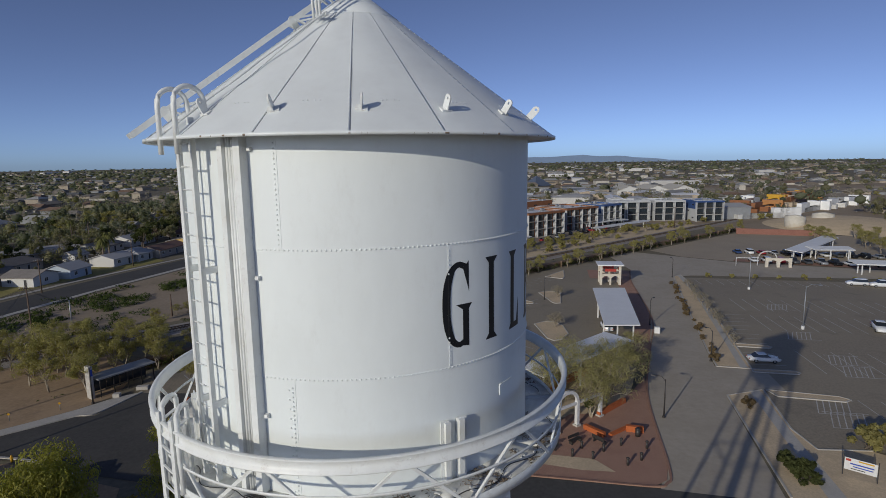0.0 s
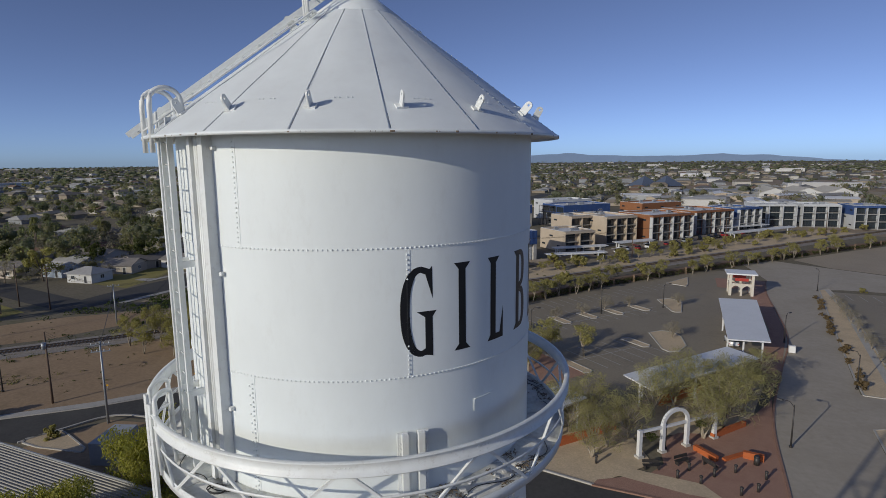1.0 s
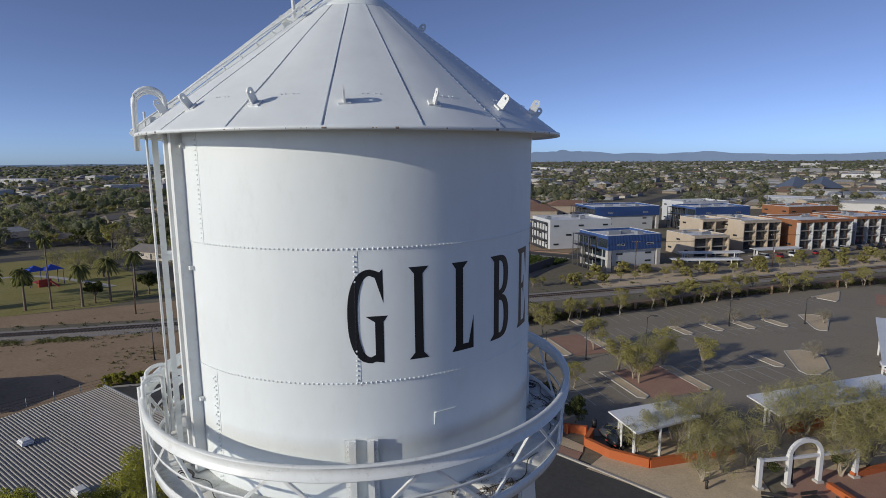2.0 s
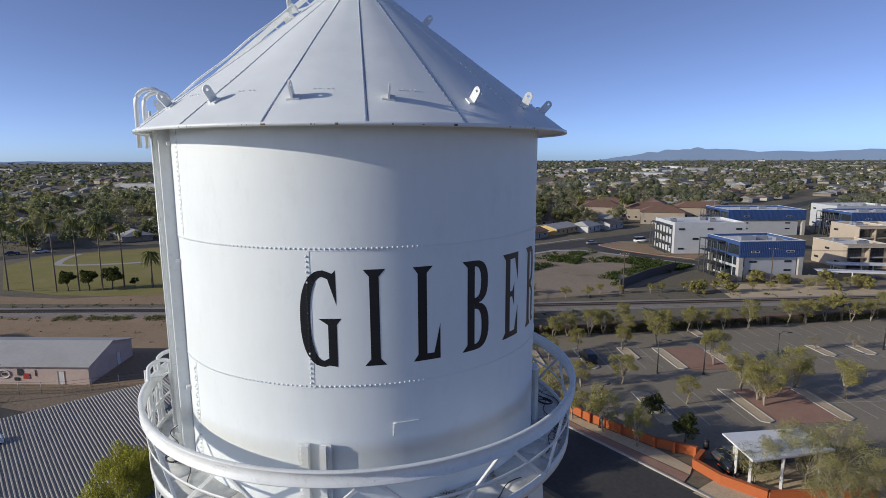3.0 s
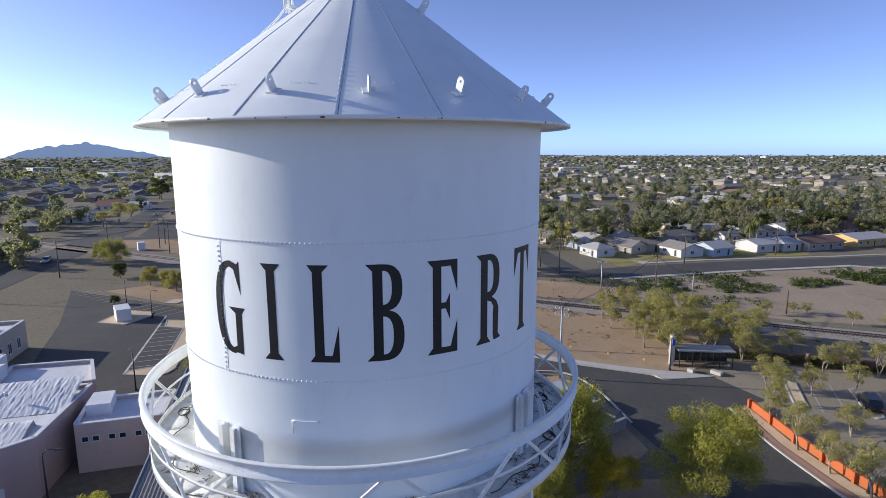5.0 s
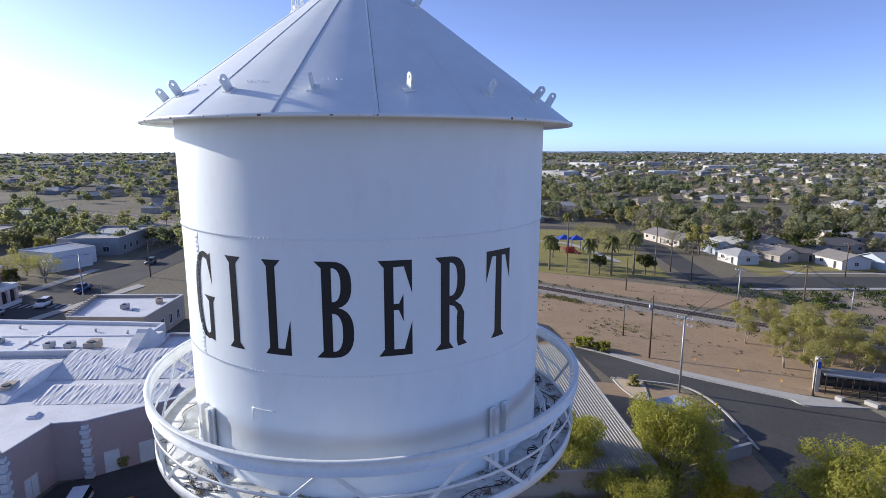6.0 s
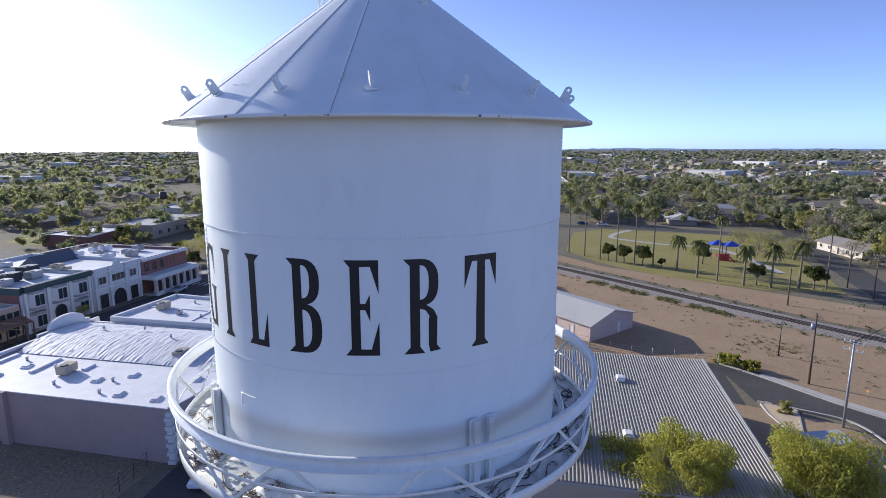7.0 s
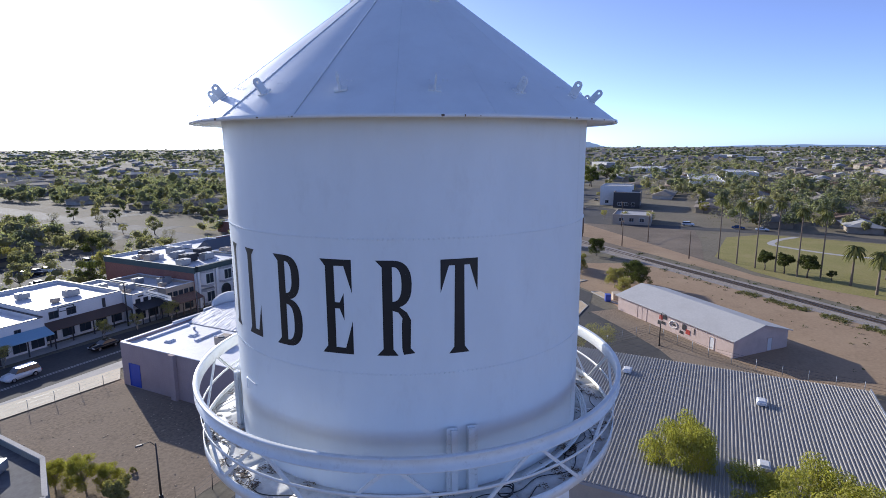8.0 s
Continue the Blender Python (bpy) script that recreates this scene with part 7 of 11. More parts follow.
# shops along the street
for x0, x1, y, dd, h, mat, lab, awn in ((-69.0, -62.4, -90.2, 17, 5.6, STUCCO_TAN, "single-storey tan shop under a brown porch roof", CLAY_TILE), (-62.3, -56.9, -92.4, 18, 5.4, STUCCO_WHITE, "single-storey white shop with a painted sign band", FRAME_DARK),
                                        (-56.8, -42.2, -95.2, 20, 6.0, STUCCO_WHITE, "white shop with a full-width dark brown awning", AWNING_BROWN), (-42.1, -26.0, -93.6, 16, 5.2, STUCCO_WHITE, "single-storey white shop with a blue awning", colour("pale_blue_awning", (0.25, 0.42, 0.55), 0.6)),
                                        (-25.9, -6.0, -95.0, 18, 5.6, STUCCO_TAN, "single-storey tan shop with a parapet", GREY_METAL)):
    ob, po = building("shop", lab, "shop", [(x0, y), (x0, y - dd), (x1, y - dd), (x1, y)], h, mat, ROOF_COAT, 0.6, coping=FRAME_DARK if mat is STUCCO_WHITE else FRAME_WHITE, group="shops along the street")
    a, b = front_edge(po)
    d, n, length = frame_of(a, b)
    for k in range(int(length / 2.6)):
        window(ob, a, b, (k + 0.5) * length / int(length / 2.6), 0.5, 1.9, 2.0, bars=1, frame_mat=FRAME_DARK, sill=False)
    for f in {AWNING_BROWN: (0.16, 0.36), FRAME_DARK: (0.2, 0.5, 0.8), CLAY_TILE: (0.12, 0.31, 0.5, 0.69, 0.88)}.get(awn, (0.25, 0.75)):
        window(ob, a, b, abs(x1 - f * (x1 - x0) - a[0]), h - 1.9, 1.5 if awn is AWNING_BROWN else 0.9, 1.2 if awn is AWNING_BROWN else 0.9, bars=1, frame_mat=FRAME_DARK, sill=False)
    if awn is AWNING_BROWN:
        for x, w, z, hh in ((-46.6, 2.6, 5.05, 0.10), (-46.6, 2.6, 5.75, 0.10), (-47.9, 0.10, 5.1, 0.7), (-45.3, 0.10, 5.1, 0.7), (-53.2, 0.55, 3.9, 1.7)):
            bm = bmesh.new()
            box(bm, x, y + 0.09, z - 0.1, w, 0.12, hh)
            part("sign", bm, FRAME_DARK, ob, "dark sign strip on the shop front")
    p0, p1, q0, q1 = Vector(a) + n * 0.1, Vector(b) + n * 0.1, Vector(a) + n * 2.6, Vector(b) + n * 2.6
    bm = bmesh.new()
    vs = [bm.verts.new((*p, z)) for p, z in ((p0, 3.7), (p1, 3.7), (q1, 2.8), (q0, 2.8), (p0, 3.55), (p1, 3.55), (q1, 2.65), (q0, 2.65))]
    for idx in ((0, 1, 2, 3), (7, 6, 5, 4), (3, 2, 6, 7), (0, 3, 7, 4), (1, 5, 6, 2)):
        bm.faces.new([vs[i] for i in idx])
    bmesh.ops.recalc_face_normals(bm, faces=bm.faces)
    part("awning", bm, awn, ob)
    for k in range(5):
        p = Vector(a).lerp(Vector(b), k / 4) + n * 2.5
        bm = bmesh.new()
        box(bm, p.x, p.y, 0.1, 0.16, 0.16, 2.6)
        part("post", bm, FRAME_DARK if awn is not CLAY_TILE else TIMBER, ob)
    rooftop_unit(x0 + (x1 - x0) * 0.35, y - dd * 0.35, h - 0.6, 5, 1.4, GREY_METAL), rooftop_unit(x0 + (x1 - x0) * 0.7, y - dd * 0.65, h - 0.6, 0, 1.2, GREY_METAL)
    rooftop_unit(x0 + (x1 - x0) * 0.62, y - dd * 0.25, h - 0.6, 5, 0.8)
street_banner = thing("street_banner", "white banner hung over the shopping street between dark poles", "banner")
for x, y, hh in ((-55.0, -91.5, 8.4), (-57.4, -75.6, 8.0)):
    bm = bmesh.new()
    tube(bm, [(x, y, 0), (x, y, hh)], [0.16, 0.10], 10)
    part("pole", bm, POLE_DARK, street_banner)
bm = bmesh.new()
for k in range(10):
    f0, f1 = k / 10, (k + 1) / 10
    q = [(-58.0 + 1.0 * f + 0.12 * math.sin(f * 9), -90.6 + 9.0 * f) for f in (f0, f1)]
    quad(bm, (*q[0], 5.55), (*q[1], 5.55), (*q[1], 6.55), (*q[0], 6.55))
bmesh.ops.solidify(bm, geom=bm.faces[:], thickness=0.02)
part("cloth", bm, CANOPY_WHITE, street_banner, "white printed banner cloth")
for z, q in ((6.5, -55.0), (5.6, -55.0)):
    bm = bmesh.new()
    bar(bm, (q, -91.5, z + 0.2), (-58.0, -90.6, z), 0.02), bar(bm, (-57.0, -81.6, z), (-57.4, -75.6, z + 0.2), 0.02)
    part("wire", bm, CABLE, street_banner)
for f0, f1, z in ((0.12, 0.55, 6.15), (0.60, 0.9, 6.15), (0.2, 0.8, 5.8)):
    bm = bmesh.new()
    bar(bm, (-57.90 + f0, -90.6 + 9 * f0, z), (-57.76 + f1, -90.6 + 9 * f1, z), 0.03, 0.16)
    part("writing_bar", bm, POLE_STEEL, street_banner, "grey bar of writing")
# plain bars for the writing on the sign band
for k, (s, w) in enumerate(((-61.2, 1.0), (-59.9, 0.9), (-58.6, 1.1))):
    bm = bmesh.new()
    box(bm, s, -92.36, 4.75, w, 0.06, 0.26)
    solo("sign_band", bm, FRAME_DARK, "dark bar of writing on a white shop front", "sign")
rz = random.Random(5)
for k in range(24):
    x, y = rz.uniform(-110, -71), rz.uniform(-114, -94)
    if -97 < x < -86 and -113 < y < -95:
        continue
    rooftop_unit(x, y, 7.85, rz.choice((3, 93)), rz.uniform(0.8, 1.5), rz.choice((GREY_METAL, STUCCO_TAN, ROOF_COAT, GREY_METAL)))
for x, y, sz, mat in ((-71.5, -96, 1.5, GREY_METAL), (-74.8, -98.5, 1.9, FRAME_DARK), (-78.4, -97, 1.6, GREY_METAL), (-80.8, -101, 2.0, FRAME_DARK), (-76.6, -104, 1.6, GREY_METAL), (-72.2, -107, 1.5, STUCCO_TAN), (-79.6, -109, 1.8, GREY_METAL), (-74.4, -112, 1.5, FRAME_DARK)):
    rooftop_unit(x, y, 7.9, 4, sz, mat, "large grey cooling unit on the white roof")
bm = bmesh.new()
vs = [bm.verts.new(p) for p in ((-97.5, -104.6, 7.8), (-87.0, -104.6, 7.8), (-87.0, -110.4, 7.8), (-97.5, -110.4, 7.8), (-97.5, -107.5, 10.0), (-87.0, -107.5, 10.0))]
for idx in ((0, 1, 5, 4), (2, 3, 4, 5), (1, 2, 5), (3, 0, 4)):
    bm.faces.new([vs[i] for i in idx])
bmesh.ops.recalc_face_normals(bm, faces=bm.faces)
solo("roof_monitor", bm, colour("slate_grey_sheet", (0.11, 0.12, 0.14), 0.7), "grey gabled monitor on the white roof", "roof")
# low buildings past the crossing
mural, mo = building("mural_building", "small white building with a dark painted front", "building", [(-146.3, -99.3), (-157.9, -93.9), (-165, -106), (-152, -112)], 4.6, HOUSE_WHITE, GREY_METAL, 0.3, coping=GREY_METAL)
building("low_wing", "low white wing of the mural building", "building", [(-141.5, -97.5), (-152.5, -92.0), (-154.0, -94.9), (-143.2, -100.4)], 3.0, HOUSE_WHITE, ROOF_COAT, 0.2, coping=FRAME_WHITE)
station, so = building("low_roof_hall", "low hall under a wide pale flat roof", "building", [(-143, -147), (-169, -153), (-166, -165), (-146, -169)], 4.2, BRICK_WALL, ROOF_COAT, 0.3, coping=FRAME_WHITE)

# apartments beyond the railway
APT_WHITE = material("grey_white_stucco", (0.52, 0.53, 0.54), 0.8, var=0.05, grain=6, stain=(0.44, 0.45, 0.46), stain_size=0.4, stain_amount=0.5, piece=0.05)
APT_TURN = 47.5


def apartment(x, y, L, D, floors, lower, upper, label, balconies=True, turn=APT_TURN, top_band=True, fins=None):
    """A block of flats: a lower and an upper body, slabs of balconies, windows on the two near sides."""
    h = floors * 3.35 + 0.6
    zc = 3.35 * (floors - 1) - 0.4 if top_band else h
    ob, pts = building("apartment_block", label, "apartments", rect(x, y, L, D, turn), h, upper, ROOF_COAT, 0.7, coping=FRAME_WHITE, group="apartments beyond the railway")
    low = rect(x, y, L, D, turn)
    c, s = math.cos(radians(turn)), math.sin(radians(turn))
    ctr = Vector((x + c * L / 2 - s * D / 2, y + s * L / 2 + c * D / 2))
    if lower is not upper:
        bm = bmesh.new()
        slab(bm, [tuple(ctr + (Vector(p) - ctr) * 1.004) for p in low], 0.0, zc)
        part("lower_body", bm, lower, ob)
    for e in (0, 3, 1):
        a, b = Vector(low[e]), Vector(low[(e + 1) % 4])
        a, b = ctr + (a - ctr) * 1.006, ctr + (b - ctr) * 1.006
        d, n, length = frame_of(a, b)
        bays = max(2, int(length / 4.6))
        for f in range(floors):
            for k in range(bays):
                sx = length * (k + 0.5) / bays
                if balconies and e == 0:
                    window(ob, tuple(a), tuple(b), sx, f * 3.35 + 0.3, 3.9, 2.75, "balcony_door", WINDOW, FRAME_DARK, 2, False)
                    p = a + d * sx
                    n3, d3 = Vector((*n, 0)), Vector((*d, 0))
                    bal = new("balcony")
                    bal.parent = ob
                    bm = bmesh.new()
                    bar(bm, Vector((*p, f * 3.35 + 0.2)) + n3 * 0.75 - d3 * 2, Vector((*p, f * 3.35 + 0.2)) + n3 * 0.75 + d3 * 2, 1.5, 0.18)
                    part("slab", bm, CONCRETE, bal)
                    bm = bmesh.new()
                    for zz in (0.7, 1.0, 1.3):
                        bar(bm, Vector((*p, f * 3.35 + zz)) + n3 * 1.45 - d3 * 2, Vector((*p, f * 3.35 + zz)) + n3 * 1.45 + d3 * 2, 0.06)
                    part("railing", bm, FRAME_DARK, bal)
                elif (k + f) % 2 == 0:
                    window(ob, tuple(a), tuple(b), sx, f * 3.35 + 1.5, 1.9, 0.55, bars=1, frame_mat=FRAME_DARK)
        if balconies and e == 0:
            for k in range(bays + 1):
                p = a.lerp(b, min(0.995, max(0.005, k / bays)))
                bm = bmesh.new()
                bar(bm, (*(p + n * 0.8), 0), (*(p + n * 0.8), h - 0.9), 0.28, 1.6, up=(*n, 0))
                part("fin_wall", bm, fins or lower, ob)
            bm = bmesh.new()
            bar(bm, (*(a + n * 0.85), h - 0.5), (*(b + n * 0.85), h - 0.5), 1.7, 0.7)
            part("roof_overhang", bm, upper, ob)
    rr = random.Random(int(x * 7 + y))
    for k in range(max(3, int(L * D / 90))):
        u, v = rr.uniform(2.5, L - 2.5), rr.uniform(2.5, D - 2.5)
        rooftop_unit(x + c * u - s * v, y + s * u + c * v, h - 0.7, turn, rr.uniform(0.8, 1.3), GREY_METAL)
    return ob


def steel_tower(parent, a, b, out, floors, h, s0, s1):
    """A dark steel frame of posts, slabs and railings that stands before a wall."""
    d, n, _ = frame_of(a, b)
    a, d3, n3 = Vector(a), Vector((*d, 0)), Vector((*n, 0))
    bays = max(2, int((s1 - s0) / 2.6))
    fr = new("stair_tower")
    fr.parent = parent
    tagged(fr, "open dark steel stair and balcony tower")
    base = Vector((a.x, a.y, 0)) + d3 * s0
    for k in range(bays + 1):
        for o in (0.15, out):
            p = base + d3 * ((s1 - s0) * k / bays) + n3 * o
            bm = bmesh.new()
            bar(bm, p, p + Vector((0, 0, h)), 0.22)
            part("post", bm, FRAME_DARK, fr)
    for f in range(floors + 1):
        z = h * f / floors - (0.12 if f else -0.1)
        bm = bmesh.new()
        bar(bm, base + n3 * out / 2 + Vector((0, 0, z)), base + d3 * (s1 - s0) + n3 * out / 2 + Vector((0, 0, z)), out, 0.2)
        part("slab", bm, FRAME_DARK, fr)
        if 0 < f < floors:
            bm = bmesh.new()
            for zz in (0.5, 0.8, 1.1):
                bar(bm, base + n3 * out + Vector((0, 0, z + zz)), base + d3 * (s1 - s0) + n3 * out + Vector((0, 0, z + zz)), 0.06)
            part("railing", bm, FRAME_DARK, fr)


def blue_block(x, y, L, D, turn, label, h=10.7, band=6.4):
    """Offices with a blue ribbed upper storey that overhangs white walls between concrete piers."""
    pts = rect(x, y, L, D, turn)
    ob, pts = building("apartment_block", label, "apartments", pts, h, BLUE_METAL, ROOF_COAT, 0.7, base=band, coping=FRAME_WHITE, group="apartments beyond the railway")
    ctr = sum((Vector(p) for p in pts), Vector((0, 0))) / 4
    bm = bmesh.new()
    slab(bm, [tuple(ctr + (Vector(p) - ctr) * 0.985) for p in pts], band + 0.02, band + 0.25)
    part("soffit", bm, APT_WHITE, ob)
    bm = bmesh.new()
    c, s_ = math.cos(radians(turn)), math.sin(radians(turn))
    ins = 0.09 * L
    slab(bm, [(x + c * u - s_ * v, y + s_ * u + c * v) for u, v in ((ins, 0.7), (L - ins, 0.7), (L - ins, D - 0.7), (ins, D - 0.7))], 0, band + 0.05)
    part("lower_wall", bm, APT_WHITE, ob, "pale grey stucco lower walls")
    for u, v in ((0.7, 0.7), (L - 0.7, 0.7), (L - 0.7, D - 0.7), (0.7, D - 0.7)):
        bm = bmesh.new()
        box(bm, x + c * u - s_ * v, y + s_ * u + c * v, 0, 1.2, 1.2, band + 0.03, turn)
        part("pier", bm, CONCRETE, ob, "square concrete corner pier")
    for e in (0, 1):
        a, b = Vector(pts[e]), Vector(pts[(e + 1) % 4])
        d, n, length = frame_of(a, b)
        bm = bmesh.new()
        for k in range(int(length / 0.5)):
            p = a + d * (0.3 + k * 0.5) + n * 0.02
            bar(bm, (*p, band + 0.05), (*p, h - 0.05), 0.12, 0.07, up=(*n, 0))
        part("cladding_rib", bm, BLUE_METAL, ob, "upright ribs of the blue cladding", kind="stuff")
        for f in (0.24, 0.78):
            window(ob, tuple(a + n * 0.05), tuple(b + n * 0.05), length * f, band + 1.3, 2.2, 0.45, bars=1, frame_mat=APT_WHITE)
            q = -0.68
            for z in (band - 1.5, band - 3.9):
                window(ob, tuple(a + n * q), tuple(b + n * q), length * f, z, 1.9, 0.45, bars=1, frame_mat=FRAME_DARK)
    a, b = pts[3], pts[0]
    d, n, length = frame_of(a, b)
    for f in range(3):
        for k in range(3):
            window(ob, tuple(Vector(a) + n * (0.03 if f == 2 else -ins + 0.05)), tuple(Vector(b) + n * (0.03 if f == 2 else -ins + 0.05)), length * (k + 0.5) / 3, f * 3.3 + 0.5, length / 3 - 0.6, 2.5, "glazing", WINDOW, FRAME_DARK, 3, False)
    steel_tower(ob, a, b, 2.6, 3, h - 0.8, length * 0.04, length * 0.62)
    bm = bmesh.new()
    for u, v, w in ((0.35, 0.45, 4.2), (0.6, 0.5, 3.2), (0.75, 0.3, 2.0)):
        box(bm, x + c * u * L - s_ * v * D, y + s_ * u * L + c * v * D, h - 0.7, w, 1.6, 1.1, turn)
    part("roof_plant", bm, GREY_METAL, ob, "grey cooling plant on the white roof")
    return ob


blue_block(-48.0, 150.0, 18, 16, 52, "three-storey block with a ribbed blue upper storey over pale walls")
white_block = apartment(-79.8, 179.5, 24, 18, 3, APT_WHITE, APT_WHITE, "three-storey white apartment block with a dark steel tower", False)
pts = rect(-79.8, 179.5, 24, 18, APT_TURN)
steel_tower(white_block, pts[3], pts[0], 2.4, 3, 9.6, 2.0, 16.0)
blue_block(-86, 240, 32, 22, 46, "long three-storey block with a ribbed blue upper storey")
apartment(-34, 190, 13, 14, 2, STUCCO_TAN, STUCCO_TAN, "two-storey tan stucco block")
apartment(-36, 212, 16, 12, 3, STUCCO_TAN, STUCCO_TAN, "three-storey tan stucco block")
apartment(-23, 214, 15, 20, 3, STUCCO_TAN, STUCCO_TAN, "three-storey tan apartment block with recessed balconies")
apartment(-7, 226, 22, 18, 3, STUCCO_RUST, STUCCO_RUST, "three-storey rust-brown apartment block with recessed white balconies", fins=APT_WHITE)
apartment(9, 250, 22, 18, 3, STUCCO_RUST, STUCCO_RUST, "three-storey rust-brown apartment block with recessed white balconies", fins=APT_WHITE)
apartment(27, 272, 14, 16, 3, APT_WHITE, BLUE_METAL, "three-storey blue and white apartment block")
apartment(36, 296, 18, 16, 3, APT_WHITE, APT_WHITE, "three-storey white apartment block with dark railings", turn=12)
apartment(56, 300, 16, 16, 3, APT_WHITE, APT_WHITE, "three-storey white apartment block with dark railings", turn=12)
apartment(76, 298, 14, 16, 3, APT_WHITE, BLUE_METAL, "three-storey blue-topped white apartment block", turn=12)
blue_block(-48, 262, 28, 18, 47, "three-storey white block with a blue upper storey")
apartment(-14, 286, 26, 16, 3, APT_WHITE, STUCCO_RUST, "three-storey rust and white block", False)
apartment(-60, 292, 26, 18, 3, APT_WHITE, APT_WHITE, "three-storey white apartment block", False)


def gable_block(name, label, category, x, y, L, D, h, top, turn, wall, roof, group="", hip=0.0, doors=True):
    """A building with a pitched roof and eaves: walls, two slopes, gable ends, some openings."""
    ob = thing(name, label, category, group, (x, y, 0), turn)
    bm = bmesh.new()
    box(bm, 0, 0, 0, L, D, h)
    if hip < 0.2:
        for sx in (-1, 1):
            bm.faces.new([bm.verts.new((sx * L / 2, -D / 2, h)), bm.verts.new((sx * L / 2, D / 2, h)), bm.verts.new((sx * L / 2, 0, h + top))])
    part("wall", bm, wall, ob)
    e = 0.55
    k = hip * D / 2
    drop = top * e / (D / 2)
    for sy in (-1, 1):
        bm = bmesh.new()
        vs = [(-L / 2 - e, sy * (D / 2 + e), h - drop), (L / 2 + e, sy * (D / 2 + e), h - drop), (L / 2 + e - k - (e if hip else 0), 0, h + top), (-L / 2 - e + k + (e if hip else 0), 0, h + top)]
        up = [bm.verts.new((a, b, c + 0.16)) for a, b, c in vs]
        dn = [bm.verts.new(v) for v in vs]
        bm.faces.new(up), bm.faces.new(dn[::-1])
        for i in range(4):
            bm.faces.new((dn[i], dn[(i + 1) % 4], up[(i + 1) % 4], up[i]))
        bmesh.ops.recalc_face_normals(bm, faces=bm.faces)
        part("roof_slope", bm, roof, ob)
    if hip:
        for sx in (-1, 1):
            bm = bmesh.new()
            f = bm.faces.new([bm.verts.new(p) for p in ((sx * (L / 2 + e), -D / 2 - e, h - drop + 0.16), (sx * (L / 2 + e), D / 2 + e, h - drop + 0.16), (sx * (L / 2 - k), 0, h + top + 0.16))])
            part("roof_hip", bm, roof, ob)
    if doors:
        for sy in (-1, 1):
            a, b = ((-L / 2, -D / 2), (L / 2, -D / 2)) if sy < 0 else ((L / 2, D / 2), (-L / 2, D / 2))
            n = max(2, int(L / 3.4))
            for q in range(n):
                s = L * (q + 0.5) / n
                if q == n // 2:
                    window(ob, a, b, s, 0.05, 1.0, 2.05, "door", FRAME_DARK, FRAME_WHITE, 0, False)
                else:
                    window(ob, a, b, s, 0.95, 1.3, 1.1)
        a, b = (L / 2, -D / 2), (L / 2, D / 2)
        window(ob, a, b, D / 2, 0.95, 1.3, 1.1)
    return ob


PALE_SHEET = material("cream_roof_sheet", (0.58, 0.54, 0.46), 0.7, var=0.06, grain=2, stain=(0.48, 0.44, 0.38), stain_size=0.2, stain_amount=0.5, bump=0.03)
# sheds and hangars further north
for k in range(3):
    hx, hy = 66 + k * 23, 508 + k * 6
    hangar = gable_block("hangar", "cream gabled hangar, the shade of its wide opening a dark sheet", "hangar", hx, hy, 40, 21, 5.2, 4.0, 96, HOUSE_WHITE, PALE_SHEET, "hangars", doors=False)
    # dark sheet painted for the shade in the open front
    window(hangar, (-20.05, 10.5), (-20.05, -10.5), 10.5, 0.1, 14, 4.6, "hangar_door", DARK_VOID, FRAME_WHITE, 3, False)
gable_block("long_shed", "long grey metal shed in the yard", "shed", 32, 512, 56, 14, 5, 1.6, 6, GREY_METAL, GREY_METAL, "yard sheds", doors=False)
gable_block("grey_shed", "grey steel shed beside the railway yard", "shed", 97, 322, 15, 26, 6.4, 1.2, 8, GREY_METAL, FAR_SHED, "yard sheds", doors=False)
for k in range(2):
    ob = thing("pyramid_roof", "dark grey pyramid roof on low walls", "building", "pyramids", (-36 + k * 22, 640 + k * 6, 0), 40)
    bm = bmesh.new()
    box(bm, 0, 0, 0, 22, 22, 3)
    part("wall", bm, STUCCO_TAN, ob)
    bm = bmesh.new()
    for i in range(4):
        c0, c1 = [(13 * math.cos(math.pi / 4 + j * math.pi / 2) * 1.41, 13 * math.sin(math.pi / 4 + j * math.pi / 2) * 1.41, 3) for j in (i, i + 1)]
        bm.faces.new([bm.verts.new(c0), bm.verts.new(c1), bm.verts.new((0, 0, 14))])
    part("roof", bm, colour("slate_blue_roof", (0.10, 0.125, 0.18), 0.6), ob)
rz = random.Random(12)
for k in range(30):
    x, y = rz.uniform(-30, 120), rz.uniform(390, 560)
    gable_block("yard_shed", "low metal yard shed with a shallow roof", "shed", x, y, rz.uniform(14, 34), rz.uniform(8, 14), rz.uniform(3.5, 6), 1.0, rz.choice((0, 90, 48)), rz.choice((HOUSE_WHITE, STUCCO_TAN, GREY_METAL)), rz.choice((FAR_SHED, CORR_ROOF, ROOF_COAT)), "yard sheds", doors=False)
CRATE_ORANGE = colour("container_orange", (0.42, 0.19, 0.06), 0.6)
